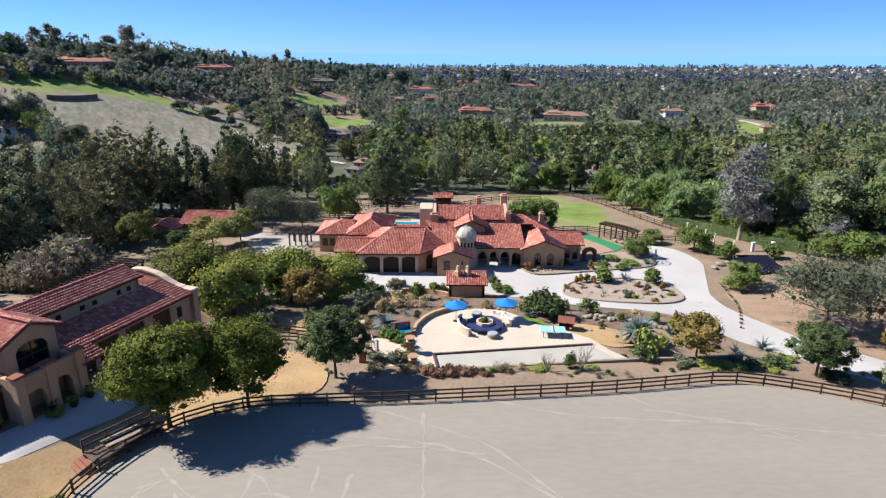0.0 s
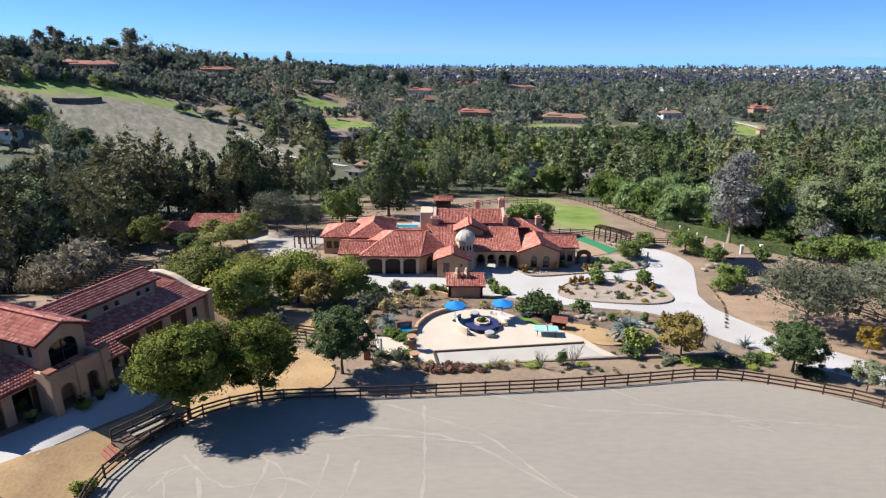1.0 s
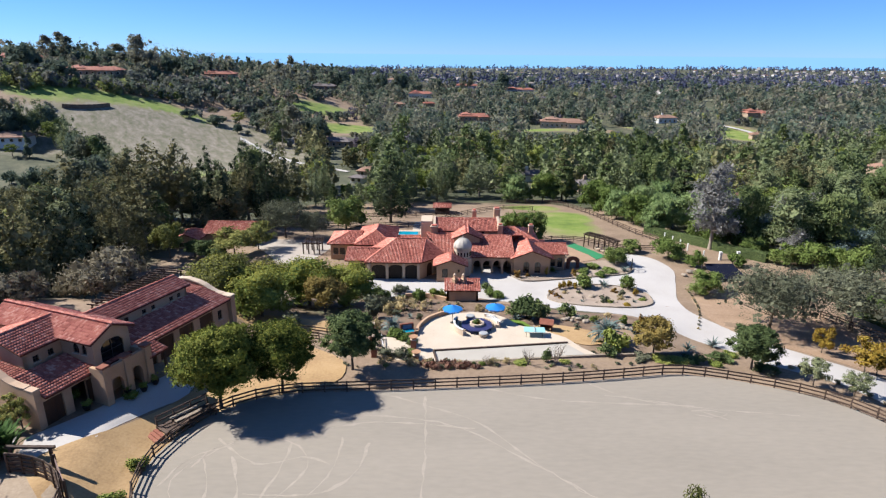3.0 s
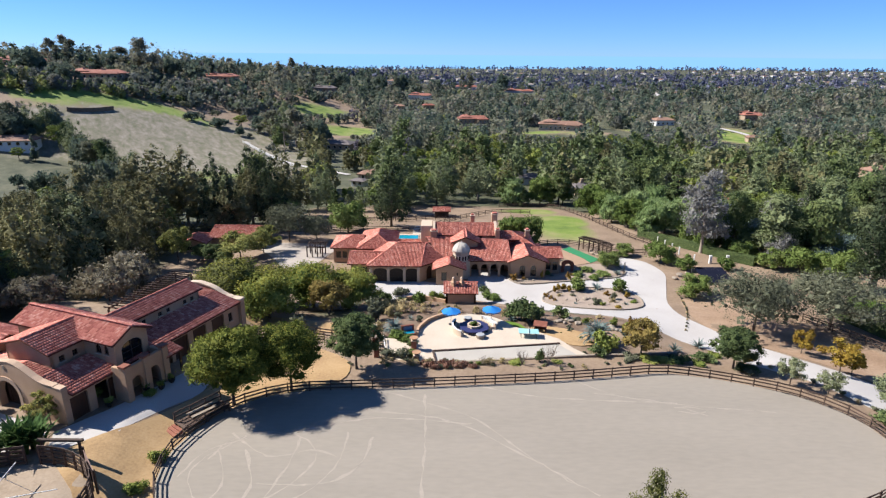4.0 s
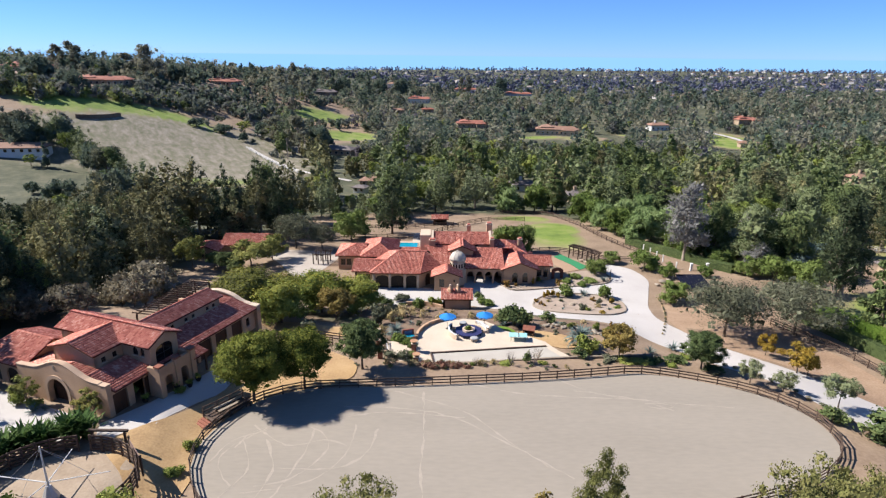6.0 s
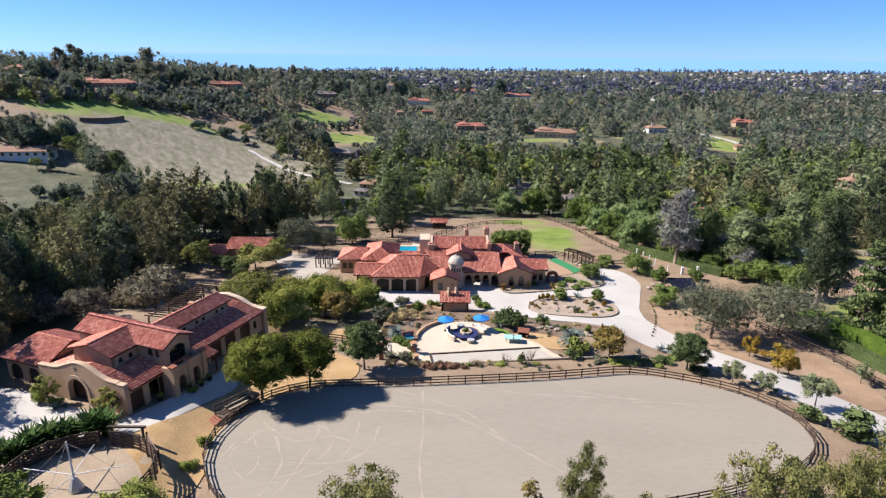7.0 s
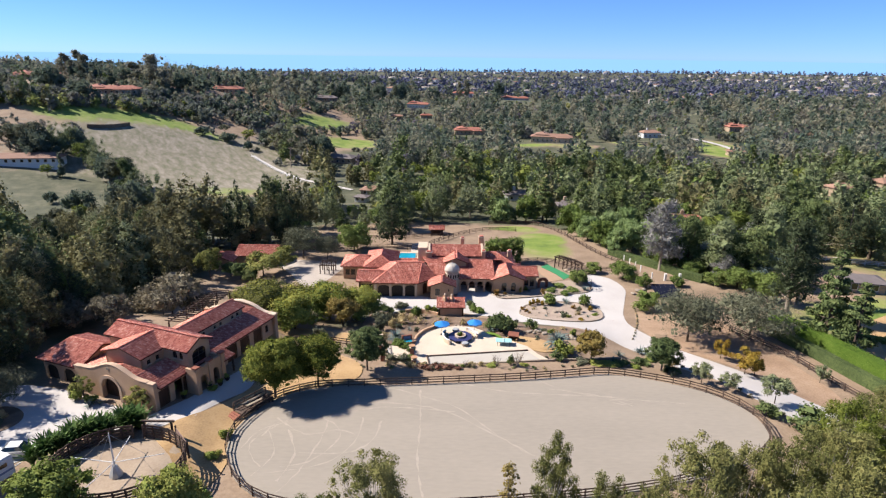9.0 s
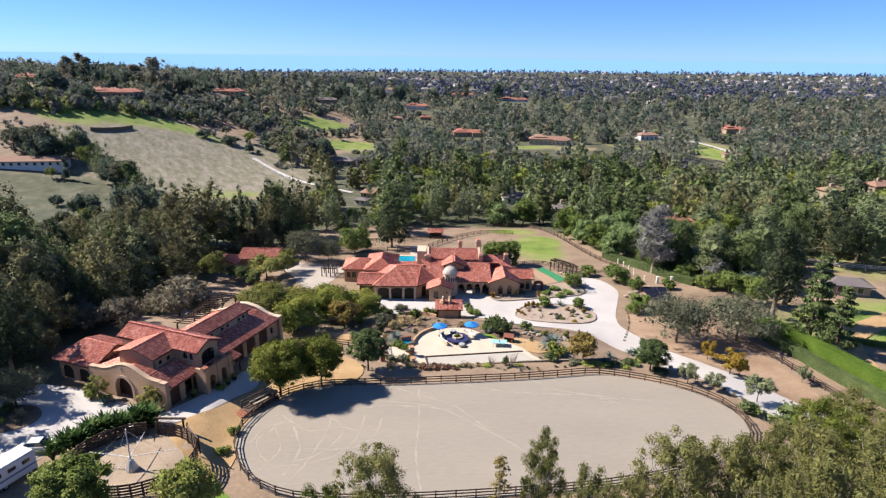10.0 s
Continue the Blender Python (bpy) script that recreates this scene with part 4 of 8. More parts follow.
roof(house, [[(-13.8, 90.3, E0), (-3.7, 90.3, E0), (-3.0, 98, 0.75), (-8.5, 98, 0.75)], [(-3.7, 90.3, E0), (0.9, 95.2, E0), (-3.0, 98, 0.75), (-3.0, 98, 0.75)], [(-13.8, 105.5, E0), (-13.8, 90.3, E0), (-8.5, 98, 0.75), (-8.5, 98, 0.75)],
             [(0.9, 105.5, E0), (-13.8, 105.5, E0), (-8.5, 98, 0.75), (-3.0, 98, 0.75)]],
     [((-13.8, 90.3, E0), (-8.5, 98, 0.75)), ((-8.5, 98, 0.75), (-3, 98, 0.75)), ((-3.7, 90.3, E0), (-3, 98, 0.75)), ((0.9, 95.2, E0), (-3, 98, 0.75))])
roof(house, [[(-17.6, 91.4, E0 - 0.05), (-12.9, 91.4, E0 - 0.05), (-11.0, 95.2, -0.35), (-17.6, 95.2, -0.35)], [(-11.0, 99.4, E0 - 0.05), (-17.6, 99.4, E0 - 0.05), (-17.6, 95.2, -0.35), (-11.0, 95.2, -0.35)]], [((-17.6, 95.2, -0.35), (-11.2, 95.2, -0.35))])
roof(house, [[(0.3, 95.1, -1.46), (3.4, 95.1, -1.46), (3.4, 101.7, 0.8), (-3.2, 101.7, 0.8)]], [((-3.2, 101.7, 0.8), (3.4, 101.7, 0.8))])
# wing behind the garage
block(house, -16.3, -9.6, 99.6, 110.8, HZ, -1.0, 0.75, "y", ("hip", "hip"))
block(house, -22.0, -16.5, 101.8, 109.2, HZ, -1.6, -0.1, "x", ("hip", "gable"), south=[(1.0, 1.0, 1.0, 2.4, False, "window"), (2.3, 1.0, 1.0, 2.4, False, "window")])
block(house, -9.6, -1.9, 104, 109.5, HZ, -2.5, -1.35, "x", ("gable", "gable"))
# projecting front gable
block(house, -0.9, 4.1, 89.6, 93.2, HZ, -1.65, -0.55, "y", ("gable", "gable"), south=[(1.5, 1.0, 0.9, 2.5, False, "window")], over=0.6)
child("wall_lantern", Build().box(2.95, 89.4, -2.9, 3.2, 89.58, -2.4, 0.03), BLACK, house)
# domed stair turret
TX, TY = 3.85, 94.2
child("turret", Build().spin([(1.72, HZ), (1.72, -1.75), (1.85, -1.75), (1.85, -1.55), (1.58, -1.55), (1.58, 0.15), (1.72, 0.2), (1.72, 0.36)], 8, (TX, TY)), CREAM, house)
for k in range(8):
    a = math.pi / 8 + k * math.pi / 4
    r = 1.58 * math.cos(math.pi / 8)
    for off in (-0.28, 0.28):
        q = Vector((TX + r * math.cos(a) - off * math.sin(a), TY + r * math.sin(a) + off * math.cos(a), 0))
        child("turret_window", Build().beam((q.x, q.y, -1.15), (q.x, q.y, -0.35), 0.28, 0.10), GLASS, house)
dome = child("dome", Build().spin([(1.68 * math.cos(t), 0.36 + 1.72 * math.sin(t)) for t in np.linspace(0, 1.5, 9)], 24, (TX, TY)), METAL_DOME, house, "pale zinc dome with raised ribs", smooth=True)
for k in range(12):
    a = 2 * math.pi * k / 12
    rb = Build()
    pts = [(TX + 1.69 * math.cos(t) * math.cos(a), TY + 1.69 * math.cos(t) * math.sin(a), 0.37 + 1.73 * math.sin(t)) for t in np.linspace(0, 1.45, 7)]
    for p, q in zip(pts, pts[1:]):
        rb.tube(p, q, 0.035, n=5, cap=False)
    part("rib", rb, METAL_DOME, dome)
part("finial", Build().spin([(0.2, 2.05), (0.12, 2.15), (0.16, 2.25), (0.05, 2.35), (0.02, 2.75)], 10, (TX, TY)), METAL_DOME, dome)
# entrance gable and arcade
block(house, 2.4, 7.2, 98.4, 104, HZ, 0.75, 1.95, "y", ("gable", "gable"), south=[(3.4, 1.5, 2.4, 4.7, True, "window")], over=0.5)
wall(house, (5.4, 94.2), (13.3, 94.2), HZ, E0 - 0.12, [(1.2, 1.45, 0, 2.55, True, "open"), (3.05, 1.45, 0, 2.55, True, "open"), (4.9, 1.45, 0, 2.55, True, "open"), (6.8, 1.5, 0, 2.55, True, "open")], thick=0.45)
wall(house, (5.4, 98.0), (13.3, 98.0), HZ, E0 + 0.6, [(1.2, 1.3, 0, 2.4, True, "door"), (3.05, 1.3, 0.3, 2.4, True, "open"), (4.9, 1.3, 0.3, 2.4, True, "open"), (6.6, 1.2, 0, 2.4, True, "door")])
roof(house, [[(5.2, 93.7, E0), (13.6, 93.7, E0), (13.6, 101.2, 0.55), (5.2, 101.2, 0.55)]], [((6.5, 101.2, 0.55), (15.5, 101.2, 0.55))])
roof(house, [[(15.8, 107.5, E0), (6.5, 107.5, E0), (6.5, 101.2, 0.55), (15.8, 101.2, 0.55)]])
# two-storey great room with parapet gables
block(house, -1.2, 10.9, 102.2, 109.0, HZ, 1.15, 2.75, "x", ("gable", "gable"), south=[(1.0, 0.7, 5.4, 5.9, False, "window"), (2.6, 0.7, 5.4, 5.9, False, "window"), (9.2, 0.7, 5.4, 5.9, False, "window")], over=0.45)
for x in (-1.75, 10.9):
    wall(house, (x, 101.6), (x + 0.55, 101.6), HZ, 1.9, thick=0.4, mat=STUCCO)
    b = Build()
    for (ya, za), (yb, zb) in (((101.7, 1.5), (105.6, 3.05)), ((105.6, 3.05), (109.5, 1.5))):
        v = [(xx, yy, zz) for xx in (x, x + 0.5) for yy, zz in ((ya, za - 2.5), (yb, zb - 2.5), (yb, zb + 0.12), (ya, za + 0.12))]
        b.add(v, [(0, 1, 2, 3), (7, 6, 5, 4), (0, 4, 5, 1), (1, 5, 6, 2), (2, 6, 7, 3), (3, 7, 4, 0)])
    child("parapet", b, CREAM, house)
# Plain block added in place of the great room's pale gable-end wall
child("stair_tower", Build().box(-4.2, 103.6, HZ, -1.9, 108.2, 2.6, 0.04), CREAM, house)
chimney(house, -1.5, 101.9, HZ, 2.0, 1.3, 1.0)
chimney(house, 11.4, 102.0, HZ, 2.3, 0.9, 0.9)
chimney(house, 11.2, 108.2, HZ, 4.0, 1.2, 1.1)
chimney(house, 6.6, 108.6, HZ, 3.5, 0.9, 0.8)
# east front: gabled room and low wing
block(house, 13.3, 20.0, 93.8, 104, HZ, -1.6, -0.1, "y", ("gable", "hip"), south=[(2.4, 1.1, 0.35, 2.5, True, "window"), (4.5, 1.1, 0.35, 2.5, True, "window")], east=[(1.2, 0.9, 0.8, 2.2, False, "window")], over=0.6)
block(house, 18.5, 23.3, 96.4, 101.4, HZ, -1.55, -0.25, "x", ("gable", "gable"), south=[(2.6, 0.9, 0.8, 2.2, False, "window"), (3.9, 0.9, 0.6, 2.4, False, "window")])
block(house, 12.5, 18.6, 102.5, 110.5, HZ, -1.0, 0.75, "x", ("gable", "hip"))
chimney(house, 18.0, 106.0, HZ, 1.15, 0.9, 0.9)
for x, w in ((24.35, 0.0),):
    wall(house, (23.9, 97.2), (26.3, 97.2), HZ, [(0, HZ + 1.9), (0.5, HZ + 2.3), (1.2, HZ + 2.45), (1.9, HZ + 2.3), (2.4, HZ + 1.9)], [(1.2, 1.25, 0, 1.75, True, "open")], mat=BRICK, thick=0.4, name="brick_arch")

# ---- the stable building ----
barn = thing("stable", "tan stucco stable with mission parapets and red tile roofs", "stable", (-35.85, 35.3, 0), -21.0)
F = 1.55


def mission(length, low, shoulder, peak, a, c):
    """The curved outline of a mission parapet."""
    m = length / 2
    pts = [(0, low + 0.0), (a, low), (a + 0.001, shoulder)]
    for k in range(13):
        s = -1 + 2 * k / 12
        pts.append((m + s * (m - c), shoulder + (peak - shoulder) * (0.5 + 0.5 * math.cos(math.pi * s))))
    return pts + [(length - a - 0.001, shoulder), (length - a, low), (length, low)]


front_top = mission(14.0, 5.5, 5.6, 7.0, 1.1, 2.2)
wall(barn, (-14, 0), (0, 0), F, front_top, [(6.3, 3.1, 0, 3.3, True, "open")], thick=0.6)
for s0, s1, z in ((-0.05, 1.15, 5.5), (12.85, 14.05, 5.5)):
    child("coping", Build().box(-14 + s0, -0.05, z + 0.003, -14 + s1, 0.65, z + 0.12, 0.04), STUCCO_PALE, barn)
b = Build()
for (s0, z0), (s1, z1) in zip(front_top[2:-2], front_top[3:-2]):
    v = [(-14 + s, y, z + h) for y in (-0.04, 0.64) for s, z, h in ((s0, z0, 0.004), (s1, z1, 0.004), (s1, z1, 0.08), (s0, z0, 0.08))]
    b.add(v, [(0, 1, 2, 3), (7, 6, 5, 4), (0, 4, 5, 1), (1, 5, 6, 2), (2, 6, 7, 3), (3, 7, 4, 0)])
child("parapet_coping", b.weld(), STUCCO_PALE, barn)
b = Build()
n = 20
for k in range(n):
    r0, r1 = 1.56, 2.0
    a0, a1 = math.pi * k / n, math.pi * (k + 1) / n
    v = [(-7.7 + r * math.cos(a), y, F + 1.75 + r * math.sin(a)) for y in (-0.1, 0.02) for r, a in ((r0, a0), (r1, a0), (r1, a1), (r0, a1))]
    b.add(v, [(0, 1, 2, 3), (7, 6, 5, 4), (0, 4, 5, 1), (1, 5, 6, 2), (2, 6, 7, 3), (3, 7, 4, 0)])
for s in (-1, 1):
    b.box(-7.7 + min(s * 1.56, s * 2.0), -0.1, F, -7.7 + max(s * 1.56, s * 2.0), 0.02, F + 1.75)
child("arch_surround", b.weld(), STUCCO_PALE, barn)
child("medallion", Build().box(-7.85, -0.05, 6.1, -7.55, 0.0, 6.55, 0.02), STONE, barn)
gate = child("door", Build().box(-9.3, 0.9, F, -6.1, 0.98, F + 3.3), WOOD_DOOR, barn)
for k in range(7):
    part("plank", Build().box(-9.28 + k * 0.455, 0.86, F, -8.85 + k * 0.455, 0.9, F + 3.25), WOOD_DOOR, gate)
# aisles
AE = 4.75
wall(barn, (0, 0.6), (0, 25.7), F, AE - 0.1, [(1.0, 1.9, 0, 2.6, False, "door"), (3.6, 1.6, 0, 2.6, False, "open"), (6.1, 1.3, 0, 2.4, True, "door"), (8.2, 1.3, 0, 2.4, True, "door"), (11.6, 2.4, 0, 2.7, False, "door"),
                                            (14.4, 2.2, 0, 2.6, False, "door"), (17.4, 2.2, 0, 2.6, False, "door"), (20.6, 2.2, 0, 2.6, False, "door"), (22.9, 0.7, 1, 2.2, False, "window")])
child("stable_door", Build().box(0.03, 4.9, F + 0.05, 0.1, 6.3, F + 2.5, 0.01), WOOD_DOOR, barn, "open sliding timber stable door")
wall(barn, (-14, 25.7), (-14, 10.2), F, 3.1)
wall(barn, (-14, 6.0), (-14, 0.6), F, AE - 0.1, [(2.6, 1.4, 0.9, 2.2, False, "window")])
FAR_TOP = [(0, 5.0), (1.3, 5.0), (1.301, 5.05), (2.2, 5.15), (3.0, 5.45), (3.8, 5.85), (4.8, 6.15), (6.6, 6.4), (8.2, 6.2), (9.2, 5.7), (10.2, 5.1), (11.4, 4.6), (12.6, 4.2), (13.399, 3.9), (13.4, 3.8), (14.7, 3.8)]
wall(barn, (0.35, 25.7), (-14.35, 25.7), F - 1.2, FAR_TOP, [(4, 1.4, 1.9, 3.2, False, "window")], thick=0.6)
b = Build()
for (s0, z0), (s1, z1) in zip(FAR_TOP[2:-2], FAR_TOP[3:-2]):
    v = [(0.35 - s, y, z + h) for y in (25.0, 25.8) for s, z, h in ((s0, z0, 0.004), (s1, z1, 0.004), (s1, z1, 0.18), (s0, z0, 0.18))]
    b.add(v, [(0, 1, 2, 3), (7, 6, 5, 4), (0, 4, 5, 1), (1, 5, 6, 2), (2, 6, 7, 3), (3, 7, 4, 0)])
child("parapet_coping", b.weld(), CREAM, barn)
child("pier", Build().box(-1.2, 25.05, F - 1.2, 0.55, 25.8, 5.0, 0.03), STUCCO, barn)
child("pier_cap", Build().box(-1.28, 24.97, 5.003, 0.63, 25.88, 5.18, 0.04), CREAM, barn)
roof(barn, [[(0.55, 0.6, AE), (0.55, 25.04, AE), (-3.4, 25.04, 5.72), (-3.4, 0.6, 5.72)]])
roof(barn, [[(-14.3, 25.04, 3.2), (-14.3, 10.1, 3.2), (-6.9, 10.1, 6.05), (-6.9, 25.04, 6.05)]])
roof(barn, [[(-14.55, 6.1, AE), (-14.55, 0.6, AE), (-10.3, 0.6, 5.55), (-10.3, 6.1, 5.55)]])
roof(barn, [[(-10.3, 0.6, 5.55), (-10.3, 2.2, 5.55), (-6.9, 2.2, 6.05), (-6.9, 0.6, 6.05)]])
roof(barn, [[(-3.4, 22.1, 5.72), (-3.4, 25.04, 5.72), (-6.9, 25.04, 6.05), (-6.9, 22.1, 6.05)]])
roof(barn, [[(-3.4, 0.6, 5.72), (-3.4, 2.2, 5.72), (-6.9, 2.2, 6.05), (-6.9, 0.6, 6.05)]])
# raised nave
wins = [(k, 0.55, 0.65, 1.15, False, "window") for k in (1.9, 3.2, 5.6, 6.9, 9.6, 10.8)]
wall(barn, (-3.4, 10.0), (-3.4, 22.0), 5.4, 7.15, wins)
wall(barn, (-7.4, 22.0), (-7.4, 10), 5.4, 6.2)
wall(barn, (-3.4, 22.0), (-7.4, 22.0), 5.4, [(0, 7.1), (2.1, 7.75), (4.0, 6.15)])
roof(barn, [[(-3.0, 9.7, 7.2), (-3.0, 22.4, 7.2), (-5.5, 22.4, 7.95), (-5.5, 9.7, 7.95)], [(-7.5, 22.4, 6.25), (-7.5, 9.7, 6.25), (-5.5, 9.7, 7.95), (-5.5, 22.4, 7.95)]], [((-5.5, 9.7, 7.95), (-5.5, 22.4, 7.95))])
wall(barn, (-10.4, 2.2), (-4, 2.2), 5.4, [(0, 7.4), (3.2, 8.5), (6.4, 7.4)])
wall(barn, (-4, 2.2), (-4, 6.5), 5.4, 7.45, [(1.2, 0.6, 0.65, 1.3, False, "window"), (2.7, 0.6, 0.65, 1.3, False, "window")])
wall(barn, (-10.4, 6.5), (-10.4, 2.2), 5.4, 7.45)
pitched(barn, -10.4, -4.0, 2.2, 8.0, 7.5, 8.6, "y", ("gable", "gable"), 0.4)
# cross wing with the balcony
wall(barn, (0.3, 6.0), (0.3, 10.2), F, [(0, 7.5), (2.1, 8.6), (4.2, 7.5)], [(2.1, 2.6, 3.2, 5.6, 0.5, "window")], thick=0.36)
wall(barn, (-4.2, 6.0), (-0.06, 6.0), 5.2, 7.55, [(2.2, 0.8, 0.9, 1.9, True, "window"), (3.3, 0.6, 0.9, 1.9, True, "window")])
wall(barn, (-0.06, 10.2), (-14, 10.2), 5.2, 7.55)
wall(barn, (-14, 6.0), (-10.2, 6.0), 5.2, 7.55)
wall(barn, (-14, 10.2), (-14, 6.0), 5.2, [(0, 7.5), (2.1, 8.6), (4.2, 7.5)])
pitched(barn, -14.0, 0.3, 6.0, 10.2, 7.6, 8.75, "x", ("gable", "gable"), 0.45)
wall(barn, (2.2, 5.2), (2.2, 10.4), F, 5.35, [(1.3, 1.5, 0, 2.5, True, "open"), (3.6, 1.5, 0, 2.5, True, "open")], thick=0.4)
wall(barn, (0.37, 5.2), (1.8, 5.2), F, 5.35, thick=0.4)
wall(barn, (1.8, 10.4), (0.37, 10.4), F, 5.35, thick=0.4)
child("balcony_floor", Build().box(0.34, 5.6, 4.2, 1.8, 10.0, 4.4), CREAM, barn)
for y in (5.05, 7.5, 10.0):
    child("pilaster", Build().box(1.7, y, F, 2.4, y + 0.75, 5.6, 0.04), STUCCO, barn)
    child("pilaster_cap", Build().box(1.6, y - 0.1, 5.603, 2.5, y + 0.85, 5.8, 0.03), BRICK, barn)
roof(barn, [[(2.4, 10.4, 4.2), (2.4, 12.9, 4.2), (0.5, 12.9, 4.74), (0.5, 10.4, 4.74)]])
for y in (10.8, 12.6):
    child("post", Build().box(1.95, y - 0.12, F, 2.19, y + 0.12, 4.1, 0.02), WOOD_DARK, barn)
# low west wing
block(barn, -21.6, -14.4, 1.0, 8.4, F, 4.7, 6.5, "x", ("hip", "gable"), run=0.5, south=[(1.6, 2.2, 0, 2.3, 0.6, "garage"), (4.9, 2.2, 0, 2.3, 0.6, "garage")])

# ---- trees ----
CUBE = []
for axis in range(3):
    for side in (-1, 1):
        for i in range(2):
            for j in range(2):
                q = []
                for u, w in ((i, j), (i + 1, j), (i + 1, j + 1), (i, j + 1)):
                    p = np.zeros(3)
                    p[axis], p[(axis + 1) % 3], p[(axis + 2) % 3] = side, (u - 1) * side, w - 1
                    q.append(p / np.linalg.norm(p))
                CUBE.append(q)
CUBE = np.array(CUBE)


def leaf_cards(rng, centres, radii, count, leaf, flat=0.8, droop=0.0, long=0.5, core=0.74, heart=None, stray=0.5, mess=0.42):
    """Leaf sprays on the shells of the clumps, and a rough dark heart in each clump."""
    centres, radii = np.asarray(centres, float), np.asarray(radii, float)
    pick = rng.choice(len(radii), count, p=radii ** 2 / (radii ** 2).sum())
    d = rng.normal(size=(count, 3))
    d[:, 2] += 0.25
    d /= np.linalg.norm(d, axis=1)[:, None]
    reach = rng.uniform(0.55, 1.1, count)
    # some sprays stand out of their clump and break its outline
    reach = np.where(rng.uniform(size=count) < 0.2, rng.uniform(1.0, 1.0 + stray, count), reach)
    pos = centres[pick] + d * (radii[pick] * reach)[:, None] * np.array([1, 1, flat])
    # leaves face out of their clump and out of the crown, so that each has a lit and a shaded side
    out = pos - (centres.mean(0) - np.array([0, 0, 0.15 * np.ptp(centres[:, 2])]))
    out /= np.linalg.norm(out, axis=1)[:, None] + 1e-9
    nrm = d * 0.36 + out * 0.58 + rng.normal(size=(count, 3)) * mess
    nrm /= np.linalg.norm(nrm, axis=1)[:, None]
    t = np.cross(nrm, rng.normal(size=(count, 3)))
    t[:, 2] -= droop
    t /= np.linalg.norm(t, axis=1)[:, None]
    s = np.cross(nrm, t)
    s /= np.linalg.norm(s, axis=1)[:, None] + 1e-9
    l = (leaf * rng.uniform(0.55, 1.35, count))[:, None]
    cards = np.stack([pos + t * l * 0.6, pos + s * l * long * 0.6, pos - t * l * 0.5, pos - s * l * long * 0.6], 1)
    if core and heart is None:
        m = len(radii) * 5
        a = rng.normal(size=(m, 3))
        a /= np.linalg.norm(a, axis=1)[:, None]
        b = np.cross(a, rng.normal(size=(m, 3)))
        b /= np.linalg.norm(b, axis=1)[:, None]
        q = np.repeat(centres, 5, 0) + rng.normal(size=(m, 3)) * 0.25 * np.repeat(radii, 5)[:, None]
        r = np.minimum(np.repeat(radii, 5) * core, 2.0 * leaf)[:, None]
        k = rng.uniform(0.55, 1.2, (4, m, 1))
        cards = np.concatenate([cards, np.stack([q + a * r * k[0], q + b * r * k[1], q - a * r * k[2], q - b * r * k[3]], 1)])
    elif core:
        hearts = heart[None] * (1 + rng.uniform(-0.26, 0.2, (len(radii), len(heart), 4, 1))) * (radii * core)[:, None, None, None] * np.array([1, 1, flat]) + centres[:, None, None]
        cards = np.concatenate([cards, hearts.reshape(-1, 4, 3)])
    return cards


